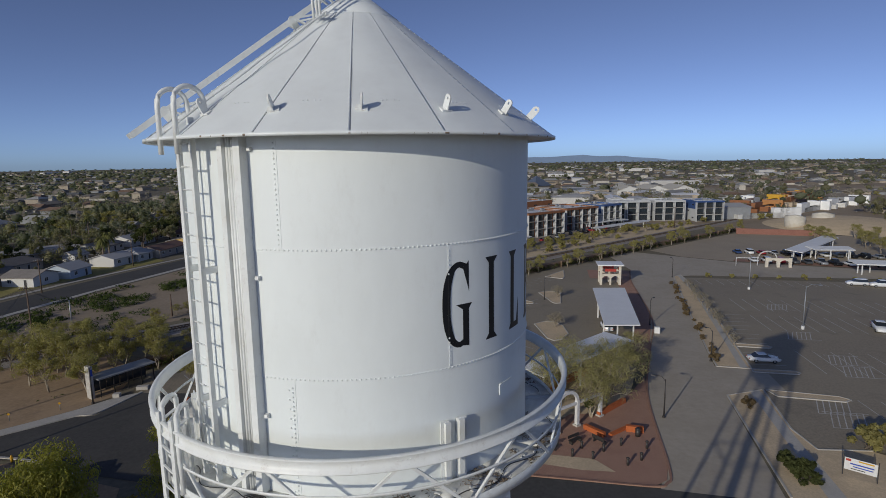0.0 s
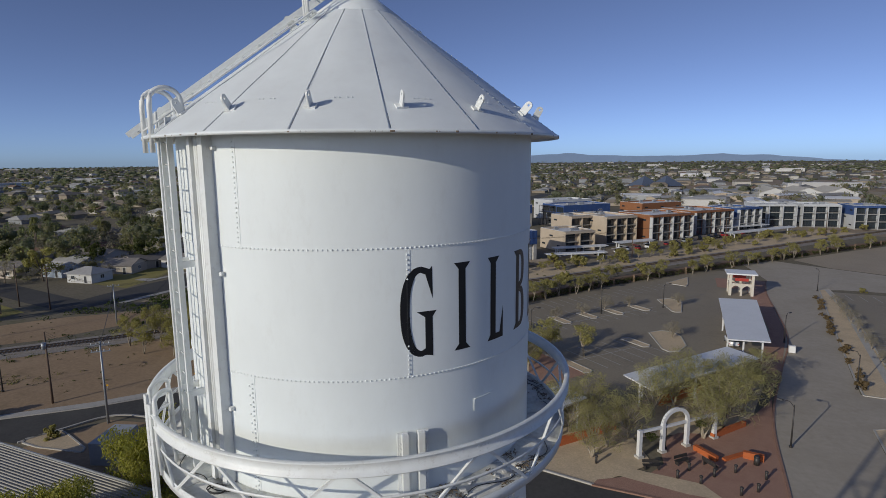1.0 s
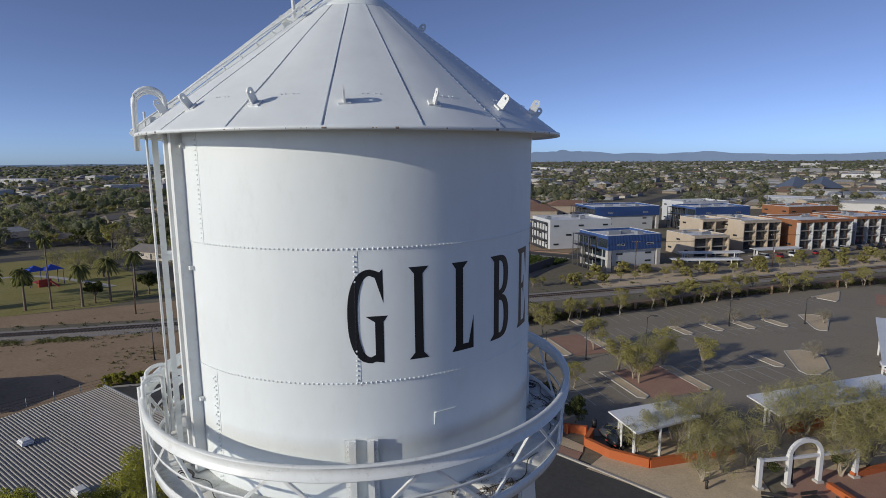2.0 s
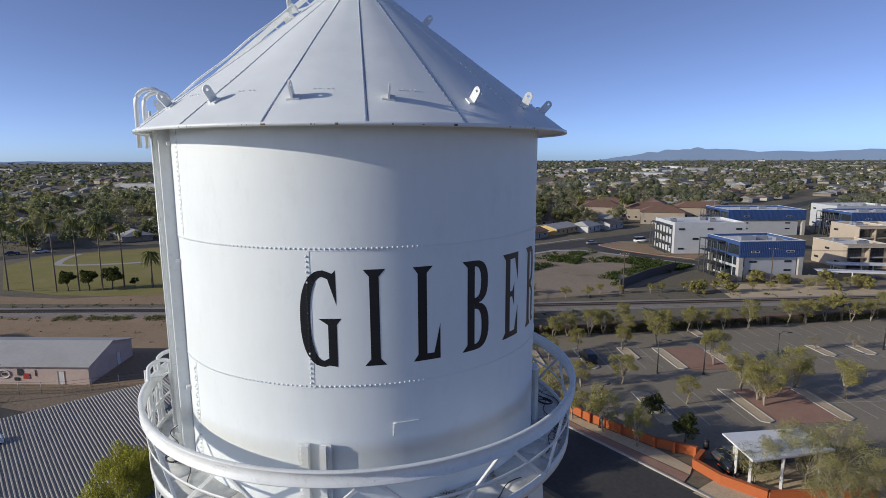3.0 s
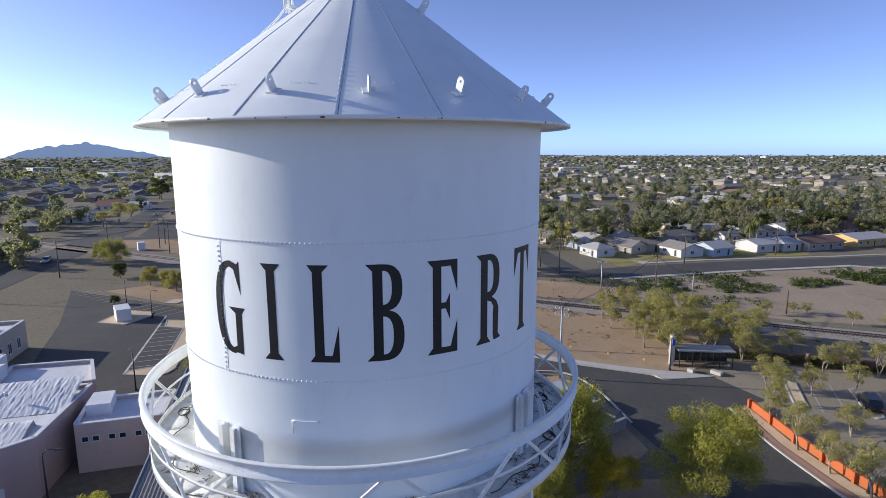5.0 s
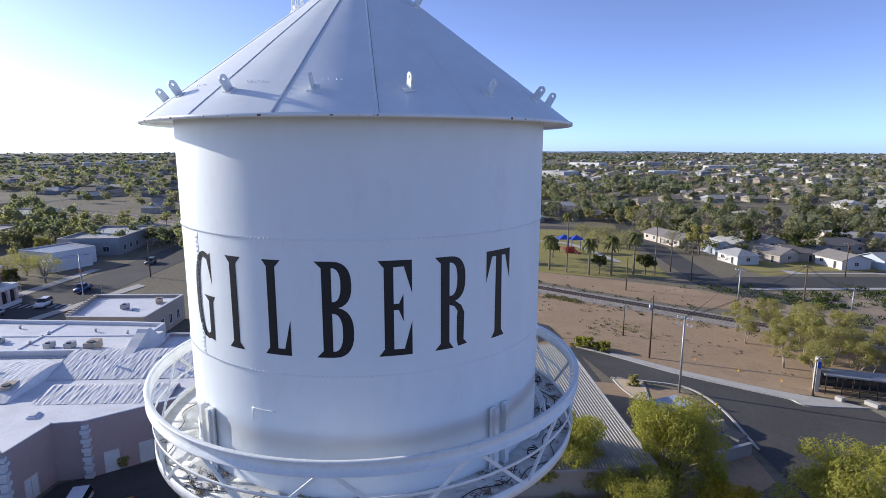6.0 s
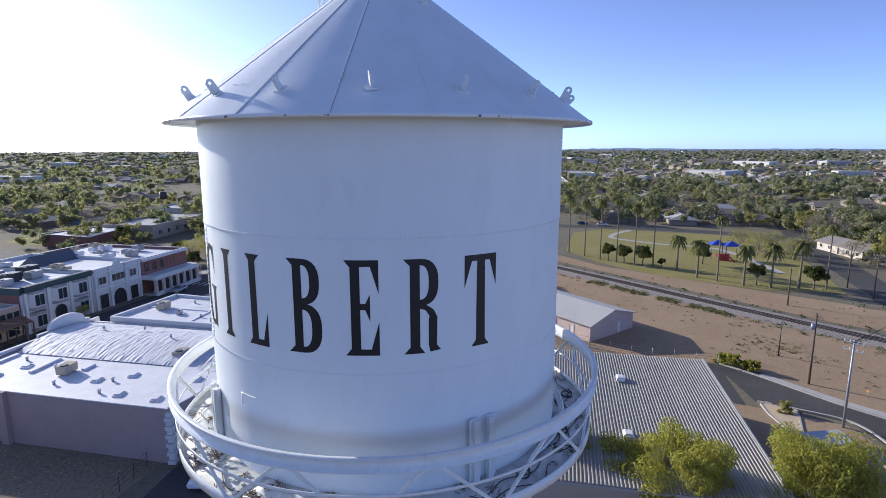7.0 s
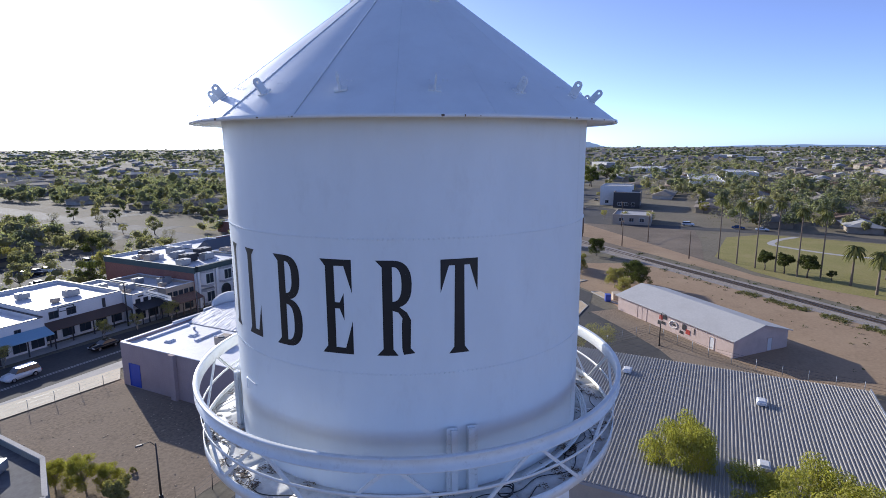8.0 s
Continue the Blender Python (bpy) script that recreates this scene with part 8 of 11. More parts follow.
for (x0, y0), (x1, y1), n, paints in (((98, 312), (132, 322), 9, (CANOPY_WHITE, CANOPY_WHITE, HOUSE_WHITE)), ((148, 352), (212, 424), 26, (CANOPY_WHITE, HOUSE_WHITE, CANOPY_WHITE)),
                                      ((112, 340), (196, 452), 30, (CRATE_ORANGE, STUCCO_RUST, CRATE_ORANGE, STUCCO_TAN)), ((118, 372), (206, 492), 30, (CRATE_ORANGE, YELLOW, HOUSE_WHITE, STUCCO_RUST)),
                                      ((104, 372), (150, 440), 14, (CANOPY_WHITE, HOUSE_WHITE))):
    for k in range(n):
        f = (k + rz.uniform(-0.25, 0.25)) / n
        bm = bmesh.new()
        box(bm, x0 + (x1 - x0) * f, y0 + (y1 - y0) * f, 0, 12, 2.6, 2.7 * rz.choice((1, 1, 2)), math.degrees(math.atan2(y1 - y0, x1 - x0)) + rz.choice((0, 0, 90)))
        solo("freight_container", bm, rz.choice(paints), "painted steel freight container in the railway yard", "container", group="containers")
# gravel mound with two pale tanks
bm = bmesh.new()
rows = []
for i in range(9):
    k = i / 8
    rows.append([bm.verts.new((138 + 34 * k * math.cos(a * math.tau / 40), 280 + 38 * k * math.sin(a * math.tau / 40), 4.2 * (1 - k ** 2.2) + 0.25 * noise.noise(Vector((i, a * 0.7, 1))) * (1 - k))) for a in range(40)])
for p, q in zip(rows[1:], rows[2:]):
    for a in range(40):
        bm.faces.new((p[a], q[a], q[(a + 1) % 40], p[(a + 1) % 40])).smooth = True
bm.faces.new(rows[1]).smooth = True
solo("mound", bm, SAND, "low tan gravel mound beside the far car park", "mound", kind="structure")
for x, y, r_ in ((112, 270, 4.2), (129, 283, 4.6)):
    ob = thing("storage_tank", "squat cream steel storage tank", "tank", "storage tanks", (x, y, 0.0))
    bm = bmesh.new()
    tube(bm, [(0, 0, 0), (0, 0, 5.6)], r_, 24)
    part("shell", bm, PALE_SHEET, ob)
    bm = bmesh.new()
    tube(bm, [(0, 0, 5.6), (0, 0, 6.3)], [r_ + 0.05, 0.3], 24)
    part("lid", bm, PALE_SHEET, ob)

# house rows across the railway
rz = random.Random(3)
HOUSE_YELLOW = material("yellow_house_walls", (0.60, 0.42, 0.16), 0.8, var=0.06, grain=4, bump=0.05)
HOUSE_BLUE = material("pale_blue_house_walls", (0.44, 0.50, 0.58), 0.8, var=0.06, grain=4, bump=0.05)
PALE_SHINGLE = material("pale_grey_shingles", (0.42, 0.41, 0.40), 0.85, var=0.12, grain=3, stain=(0.33, 0.32, 0.31), stain_size=0.4, stain_amount=0.6, bump=0.2, piece=0.12)
for x, y, L, D, turn, wall, roof, lab, hip in (
        (-148.6, 95.2, 8.6, 7.0, 8, HOUSE_WHITE, PALE_SHINGLE, "small white house under a pale hipped roof", 0.9), (-151, 108, 9, 8, 20, HOUSE_WALL, SHINGLE, "small tan house with a brown gabled roof", 0),
        (-141.5, 121.5, 10, 8.6, 3, HOUSE_WHITE, SHINGLE, "white house with its gable to the street", 0), (-139.6, 132.2, 8.4, 8.6, 95, HOUSE_BLUE, PALE_SHINGLE, "small pale blue house with a pale grey roof", 0),
        (-152, 117.5, 13, 9, 78, HOUSE_WALL, SHINGLE, "tan house with a brown shingle roof", 0), (-158.4, 154.6, 6.4, 4.6, 95, HOUSE_WHITE, PALE_SHINGLE, "small white garden shed", 0),
        (-141.2, 151.6, 9.4, 9, 92, HOUSE_WHITE, FAR_SHED, "white house with a pale roof and carport", 0), (-140, 161, 7.4, 8, 92, HOUSE_WHITE, PALE_SHINGLE, "white house with a grey roof", 0.5),
        (-138.6, 173.4, 16, 8.6, 93, HOUSE_WALL, CLAY_TILE, "tan house with an orange-brown roof", 0), (-141.6, 196.4, 17, 12, 93, HOUSE_YELLOW, PALE_SHINGLE, "yellow house with a pale grey roof", 0),
        (-135.6, 210, 11, 9, 95, HOUSE_WHITE, PALE_SHINGLE, "white house with a grey roof", 0.5), (-134, 226, 12, 9, 92, HOUSE_WHITE, SHINGLE, "white house with a brown roof", 0),
        (-183, 91, 20, 9, 12, HOUSE_WALL, SHINGLE, "long tan house with a brown shingle roof", 0), (-206, 96, 13, 8, 8, HOUSE_WALL, SHINGLE, "tan house with a brown shingle roof", 0.5),
        (-199, 112, 12, 8, 5, HOUSE_WALL, CLAY_TILE, "tan house with an orange roof", 0), (-170, 106, 11, 8, 5, HOUSE_WHITE, PALE_SHINGLE, "white house with a pale grey roof", 0),
        (-164, 97, 8, 6, 5, HOUSE_BLUE, PALE_SHINGLE, "small pale blue garage with a grey roof", 0), (-176, 118, 14, 10, 5, HOUSE_WHITE, SHINGLE, "white house with a brown roof", 0),
        (-190, 124, 14, 9, 95, HOUSE_WALL, CLAY_TILE, "tan house with a clay tile roof", 0), (-165, 136, 15, 10, 95, HOUSE_WALL, SHINGLE, "tan house with a grey roof", 0.5),
        (-178, 158, 26, 11, 70, HOUSE_WALL, PALE_SHINGLE, "long tan house with a pale grey roof", 0), (-168, 176, 14, 10, 95, HOUSE_WHITE, SHINGLE, "white house with a brown roof", 0),
        (-170, 196, 16, 10, 95, HOUSE_WHITE, PALE_SHINGLE, "white house with a grey roof", 0), (-166, 216, 16, 11, 5, HOUSE_WALL, CLAY_TILE, "tan house with a clay tile roof", 0.6)):
    gable_block("house", lab, "house", x, y, L, D, 2.7, rz.uniform(1.2, 1.7), turn, wall, roof, "houses across the railway", hip=hip)
for x, y, L, D, turn in ((-164, 268, 22, 14, 30), (-140, 276, 24, 14, 30), (-150, 300, 26, 14, 120), (-124, 300, 26, 14, 30), (-126, 262, 20, 12, 30), (-176, 292, 24, 14, 30)):
    ob = gable_block("tile_roof_flats", "two-storey tan flats with hipped clay tile roofs", "apartments", x, y, L, D, 6.2, 2.6, turn, STUCCO_TAN, CLAY_TILE, "clay-roofed flats", hip=1.0)
# white houses and trees at the far end of the wide street
for x, y, L, turn, roof in ((-363, -99, 14, 80, CLAY_TILE), (-362, -84, 11, 76, PALE_SHINGLE), (-384, -104, 15, 84, CLAY_TILE), (-402, -94, 14, 4, SHINGLE), (-300, -99, 13, 84, PALE_SHINGLE), (-326, -104, 14, 80, SHINGLE)):
    gable_block("house", "white single-storey house near the wide street", "house", x, y, L, 9, 2.8, 1.6, turn, HOUSE_WHITE, roof, "houses by the wide street")
# municipal buildings to the west
for x, y, L, D, h, mat, lab in ((-322, -55, 20, 16, 10.5, STUCCO_WHITE, "pale two-storey office block with slit windows"), (-308, -46, 16, 13, 8.0, FRAME_DARK, "dark grey flat-roofed office wing"), (-250, -36, 20, 15, 4.0, STUCCO_TAN, "low tan building under a pale flat roof"),
                                (-560, -24, 110, 24, 5.0, HOUSE_WHITE, "long white arcaded school building"), (-620, 4, 60, 26, 7, HOUSE_WHITE, "white two-storey school wing"),
                                (-196, -112, 30, 18, 5.5, GREY_METAL, "grey workshop with big windows"), (-205, -165, 40, 20, 5, STUCCO_TAN, "low tan shop building"), (-262, -190, 44, 22, 5, HOUSE_WHITE, "low white flat-roofed office building")):
    ob, po = building("office_building", lab, "building", rect(x, y, L, D, 4), h, mat, SHED_ROOF, 0.6, coping=STUCCO_TAN)
    a, b = east_edge(po)
    for e in range(4):
        window_row(ob, po, e, 1.2, 1.8, 1.6, max(3, int(frame_of(po[e], po[(e + 1) % 4])[2] / 5)), 1.5)

# ---- trees and shrubs ----


def leaf_cloud(bm, centre, radius, count, size, rr, squash=0.8, droop=0.0, thin=0.55):
    """Small leaf sprays scattered through a ragged clump."""
    for _ in range(count):
        d = Vector((rr.gauss(0, 1), rr.gauss(0, 1), rr.gauss(0, 1))).normalized()
        rad = radius * (0.35 + 0.65 * rr.random() ** 0.5) * (1 + 0.25 * noise.noise(d * 2.1 + Vector(centre)))
        p = Vector(centre) + Vector((d.x, d.y, d.z * squash)) * rad
        n = (d + Vector((rr.uniform(-0.8, 0.8), rr.uniform(-0.8, 0.8), rr.uniform(-0.5, 0.9)))).normalized()
        s = n.cross(Vector((rr.uniform(-1, 1), rr.uniform(-1, 1), rr.uniform(-1, 1)))).normalized()
        t = n.cross(s)
        k = size * rr.uniform(0.6, 1.35)
        tip = p + t * k * 1.3 - Vector((0, 0, droop * k))
        vs = [bm.verts.new(q) for q in (p - t * k * 0.9, p + s * k * thin, tip, p - s * k * thin * 0.9)]
        bm.faces.new(vs)


def limb_tree(rr, height, spread, trunk_r, stems, fork, clumps, leaves, leaf_size, squash=0.8, droop=0.0, low=0.35, thin=0.55):
    """A trunk that forks into limbs, each ending in a ragged clump; returns wood and leaf meshes."""
    wood, green = bmesh.new(), bmesh.new()
    for _ in range(stems):
        lean = Vector((rr.uniform(-1, 1), rr.uniform(-1, 1), 0)) * (0.10 * height if stems > 1 else 0.03 * height)
        top = Vector((0, 0, height * fork)) + lean
        tube(wood, [(0, 0, -0.1), tuple(top * 0.5 + Vector((rr.uniform(-0.1, 0.1), rr.uniform(-0.1, 0.1), 0))), tuple(top)], [trunk_r * 1.25, trunk_r, trunk_r * 0.75], 6)
        for _ in range(max(1, clumps // stems)):
            a = rr.uniform(0, math.tau)
            out = spread * (0.25 + 0.75 * rr.random() ** 0.6)
            z = height * (low + (0.93 - low) * rr.random() ** 0.8)
            end = Vector((math.cos(a) * out * (1.15 - 0.55 * (z / height)), math.sin(a) * out * (1.15 - 0.55 * (z / height)), z))
            mid = top.lerp(end, 0.5) + Vector((0, 0, 0.06 * height))
            tube(wood, [tuple(top), tuple(mid), tuple(end)], [trunk_r * 0.5, trunk_r * 0.3, trunk_r * 0.1], 4, cap=False)
            for _ in range(2):
                tip = end + Vector((rr.uniform(-1, 1), rr.uniform(-1, 1), rr.uniform(-0.2, 0.8))) * spread * 0.22
                tube(wood, [tuple(mid.lerp(end, 0.6)), tuple(tip)], [trunk_r * 0.16, trunk_r * 0.05], 3, cap=False)
            leaf_cloud(green, end, spread * rr.uniform(0.20, 0.36), leaves, leaf_size, rr, squash, droop, thin)
    return mesh_of(wood, "trunk", BARK), mesh_of(green, "crown", LEAF_EUC)


def tree_kind(wood, green, bark, leaves):
    wood.materials[0], green.materials[0] = bark, leaves
    return wood, green


rr = random.Random(11)
EUC = [tree_kind(*limb_tree(rr, 10.0, 4.3, 0.20, 1, 0.26, 44, 430, 0.15, 0.95, 1.1, 0.26, 0.34), BARK_PALE, LEAF_EUC) for _ in range(3)]
PALO = [tree_kind(*limb_tree(rr, 4.6, 2.15, 0.085, 2, 0.30, 22, 88, 0.17, 0.7, 0.3, 0.44, 0.18), BARK_PALE, LEAF_PALO) for _ in range(4)]
SPARSE = [tree_kind(*limb_tree(rr, 5.6, 3.4, 0.11, 3, 0.22, 34, 62, 0.25, 0.75, 0.2, 0.36, 0.085), BARK_PALE, LEAF_BARE) for _ in range(3)]
ROUND = [tree_kind(*limb_tree(rr, 3.4, 1.7, 0.11, 1, 0.35, 16, 130, 0.14, 0.85, 0.0, 0.5), BARK, LEAF_DARK) for _ in range(2)]
SHRUB = [tree_kind(*limb_tree(rr, 1.3, 0.85, 0.04, 3, 0.10, 21, 90, 0.10, 0.8, 0.0, 0.10), BARK, LEAF_PALO) for _ in range(3)]
GARDEN = [tree_kind(*limb_tree(rr, 7.5, 3.4, 0.17, 1, 0.28, 16, 70, 0.31, 0.85, 0.0, 0.32, 0.5), BARK, LEAF_DARK) for _ in range(3)]
for wood, green in GARDEN[:3]:
    for tone in (LEAF_PALO, FAR_OLIVE):
        other = green.copy()
        other.materials[0] = tone
        GARDEN.append((wood, other))
GARDEN += [tree_kind(*limb_tree(rr, 7.0, 3.4, 0.15, 2, 0.25, 20, 60, 0.30, 0.85, 0.0, 0.3, 0.08), BARK, FAR_GREY) for _ in range(2)]
DRY = []
for wood, green in SHRUB:
    other = green.copy()
    other.materials[0] = LEAF_DRY
    DRY.append((wood, other))
TWIGGY = []
for wood, green in SPARSE:
    other = green.copy()
    other.materials[0] = FAR_GREY
    TWIGGY.append((wood, other))
DARKTREE = [tree_kind(*limb_tree(rr, 7.5, 3.4, 0.17, 1, 0.28, 24, 95, 0.25, 0.85, 0.0, 0.32), BARK, LEAF_DARK) for _ in range(3)]


def plant(name, label, category, kind, x, y, scale=1.0, group="", leaves=None, z=0.0, tall=1.0):
    wood, green = kind
    ob = new(name)
    ob.matrix_basis = Matrix.Translation((x, y, z)) @ Matrix.Rotation(rr.uniform(0, 6.28), 4, "Z") @ Matrix.Diagonal((scale, scale, scale * tall, 1))
    tagged(ob, label, category, group)
    t = new("trunk", wood)
    t.parent = ob
    if leaves:
        green = green.copy()
        green.materials[0] = leaves
    c = new("crown", green)
    c.parent = ob
    return ob


for i, (x, y, s, tall) in enumerate(((-36.4, 13.2, 1.10, 0.88), (-36.4, 23.6, 1.15, 0.95), (-30.0, 35.4, 1.12, 0.84), (-40.5, 3.4, 0.8, 1.22), (-38.6, 8.6, 0.8, 0.9), (-31.2, 18.8, 0.8, 0.9))):
    plant("eucalyptus_tree", "broad yellow-green eucalyptus tree with drooping leaves", "tree", EUC[i % 3], x, y, s, "trees by the ribbed roof", tall=tall)
plant("yellow_tree", "small tree with bright yellow leaves", "tree", PALO[0], -31.0, 25.6, 1.25, leaves=LEAF_YELLOW)
plant("yellow_tree", "small tree with bright yellow leaves", "tree", PALO[1], -32.6, 27.6, 1.1, leaves=LEAF_YELLOW)
plant("eucalyptus_tree", "small yellow-green tree in the service yard", "tree", EUC[1], -36.2, -17.6, 0.62, "trees by the ribbed roof")
for x, y in ((-45.1, 60.3), (-41, 55.6), (-35.4, 53.3), (-30.8, 52.4), (-26.4, 52.2), (-21.7, 52.0)):
    plant("street_tree", "slender young palo verde tree in gravel", "tree", PALO[rr.randrange(4)], x, y - 0.8, rr.uniform(0.9, 1.12), "trees along the orange wall", tall=1.1)
for x, y, s in ((-49.4, 62.6, 1.0), (-32.5, 66.1, 0.95), (-37.5, 86.4, 1.05), (-26.7, 83.8, 1.2), (-19.9, 76.3, 1.15), (-15.8, 73.4, 1.2), (-15.0, 82.6, 1.25), (-23.1, 66.5, 0.8), (-45.5, 73.5, 0.8), (-40.2, 79.3, 0.85),
                (-18, 103.8, 0.8), (-9, 84, 1.1), (-13.6, 109.2, 0.8), (-9.6, 115.2, 0.9), (-5.0, 119.8, 0.8), (5.0, 124.6, 0.9), (4.4, 99.8, 0.9), (-46, 66.5, 0.85), (-36, 61, 0.8)):
    if y > 95:
        plant("bare_tree", "small leafless grey tree in a car park island", "tree", TWIGGY[rr.randrange(3)], x, y, s * 0.62, "car park trees")
    else:
        plant("car_park_tree", "feathery palo verde tree in a car park island", "tree", PALO[rr.randrange(4)], x, y, s * 1.08, "car park trees")
for x, y, s in ((-18.6, 56.4, 0.75), (-24.2, 59.5, 0.7), (-10.5, 57, 0.6)):
    plant("small_tree", "small dark green round tree", "tree", DARKTREE[rr.randrange(3)], x, y, s * 0.62, "car park trees")
for x, y, s in ((-16.1, 80.8, 1.0), (-17.1, 74.7, 0.9), (-2.9, 51.4, 1.0), (0.4, 57.4, 1.05), (8.7, 60.6, 1.1), (2.8, 64.4, 1.2), (7.5, 73, 1.25), (-6.3, 56.3, 1.0), (11.0, 64.2, 1.25), (13.6, 70.3, 1.2), (15.4, 77.5, 1.15),
                (-9.8, 52.6, 0.95), (-4.5, 60.4, 1.1), (5.2, 68.4, 1.2), (9.8, 66.8, 1.2), (-1.6, 54.4, 0.9), (12.6, 75.5, 1.1), (-7.6, 58.8, 1.0)):
    plant("plaza_tree", "sparse spreading palo verde tree with pale twigs", "tree", SPARSE[rr.randrange(3)], x, y, s * 0.98, "plaza trees")
# trees along the railside wall and by the bus shelter
for k in range(46):
    f = k / 45 * (len(DRAIN) - 1)
    i = min(int(f), len(DRAIN) - 2)
    p = Vector(DRAIN[i]).lerp(Vector(DRAIN[i + 1]), f - i)
    o = rr.choice((2.2, 2.6, 2.4, -3.0))
    plant("railside_tree", "olive palo verde tree along the railway", "tree", PALO[rr.randrange(4)], p.x + V_TRACK.x * o + rr.uniform(-1, 1), p.y + V_TRACK.y * o, rr.uniform(0.85, 1.15), "railside trees")
for x, y, s in ((-66, 60, 0.95), (-69, 56.5, 0.9), (-71.5, 62, 1.0), (-64.5, 64.5, 1.0), (-74, 58, 0.9), (-77, 61.5, 0.95), (-67.5, 67.5, 1.05), (-62.3, 56.6, 1.05), (-72, 69, 0.9), (-80, 57, 0.85), (-76.5, 66.5, 1.0), (-83, 63, 0.95), (-70, 73.5, 1.05), (-60.5, 69.5, 1.1), (-66, 77, 1.05), (-79, 66, 1.1), (-86, 59, 1.0), (-74.5, 63.5, 1.15), (-69.5, 64.5, 1.1), (-64.5, 71, 1.15), (-82.5, 69.5, 1.1), (-88, 66, 1.0), (-77.5, 72.5, 1.1)):
    plant("bus_stop_tree", "palo verde tree in bare dirt by the bus shelter", "tree", PALO[rr.randrange(4)], x, y, s * 1.2, "trees by the bus shelter", tall=1.05)
for k in range(48):
    f = k / 47
    q = Vector((-86, 70)).lerp(Vector((62, 262)), f) - V_TRACK * rr.uniform(6.5, 10.5)
    plant("railside_tree", "olive shrubby tree beyond the railway", "tree", PALO[rr.randrange(4)], q.x + rr.uniform(-1.5, 1.5), q.y + rr.uniform(-1.5, 1.5), rr.uniform(0.55, 0.85), "railside trees", tall=0.85)
for k in range(44):
    q = RAIL[76 + k] if 76 + k < len(RAIL) else RAIL[-1]
    o = rr.choice((-7, -9, 6.5, 8.5))
    plant("railside_bush", "olive bushes along the railway", "shrub", SHRUB[rr.randrange(3)], q[0] + V_TRACK.x * o + rr.uniform(-2, 2), q[1] + V_TRACK.y * o + rr.uniform(-2, 2), rr.uniform(1.2, 2.6), "railside bushes")
for x, y, s in ((29.3, 66.8, 1.15), (29.8, 84.6, 1.15)):
    plant("shrub", "rounded dry brown shrub in gravel", "shrub", DRY[rr.randrange(3)], x, y, s, "shrubs")
for x, y, s in ((-64.1, 31.2, 1.1), (38.6, 57.5, 2.2), (41.5, 57.0, 2.4), (-24.5, -47, 0.4), (-21, -44, 1.6), (-46, -30.2, 1.0)):
    plant("shrub", "rounded olive shrub in gravel", "shrub", SHRUB[rr.randrange(3)], x, y, s, "shrubs")
for x, y, s in ((-80.2, 27.9, 1.25), (-79.2, 29.2, 1.35), (-78.2, 30.4, 1.1), (-77.4, 31.6, 1.2)):
    plant("shrub", "dense rounded yellow-green shrub at the kerb", "shrub", SHRUB[rr.randrange(3)], x, y, s, "kerbside shrubs", leaves=LEAF_EUC)
for x, y, s in ((28.6, 50.4, 1.6), (28.2, 51.6, 1.4), (29.3, 49.6, 1.5)):
    plant("shrub", "dense dark green shrub in gravel", "shrub", SHRUB[rr.randrange(3)], x, y, s, "shrubs", leaves=LEAF_DARK)
for k in range(16):
    f = k / 15
    plant("shrub", "low dry brown shrub in the gravel strip", "shrub", DRY[rr.randrange(3)], 30.0 + f * 4.2 + rr.uniform(-0.6, 0.9), 85 + f * 58 + rr.uniform(-1, 1), rr.uniform(0.45, 1.0), "shrubs")
for k in range(9):
    f = k / 8
    plant("bare_tree", "small leafless grey tree in the gravel strip", "tree", TWIGGY[rr.randrange(3)], 35.4 + f * 2.3, 93 + f * 46 + rr.uniform(-1, 1), rr.uniform(0.34, 0.5), "bare trees in the gravel strip")
for x in range(46, 100, 6):
    plant("shrub", "low dark green shrub by the drive", "shrub", SHRUB[rr.randrange(3)], x, 153.3, rr.uniform(0.6, 1.2), "shrubs")
for k in range(30):
    x, y = rr.uniform(100, 150), rr.uniform(165, 245)
    plant("car_park_tree", "olive tree in the far car park", "tree", PALO[rr.randrange(4)], x, y, rr.uniform(1.0, 1.5), "far car park trees")
for x, y, s, leaves in ((-159.1, -27.1, 0.66, LEAF_DARK), (-134.9, -27.2, 0.60, LEAF_PALO), (-138.4, -29.6, 0.58, LEAF_PALO), (-143.6, -34.7, 0.58, LEAF_PALO), (-155.2, -44.3, 0.52, LEAF_DARK),
                        (-176.6, -50.9, 0.95, LEAF_PALO), (-184, -56, 0.7, LEAF_PALO), (-125.9, -38.1, 0.25, LEAF_DARK), (-122.6, -15.6, 0.56, LEAF_PALO), (-128.5, -12.7, 0.68, LEAF_DARK), (-125.0, -10.4, 0.60, LEAF_DARK),
                        (-118.0, -12.8, 0.45, LEAF_PALO), (-118, -95, 0.6, LEAF_DARK), (-122, -101, 0.65, LEAF_PALO), (-128, -98, 0.5, LEAF_DARK), (-160, -110, 0.6, LEAF_DARK), (-172, -118, 0.65, LEAF_PALO), (-140, -112, 0.55, LEAF_DARK)):
    plant("dark_tree" if leaves is LEAF_DARK else "olive_tree", "broad dark green tree in bare dirt" if leaves is LEAF_DARK else "broad olive mesquite tree in bare dirt", "tree", EUC[rr.randrange(3)], x, y, s, "trees by the south-west lot", leaves=leaves, tall=0.82)
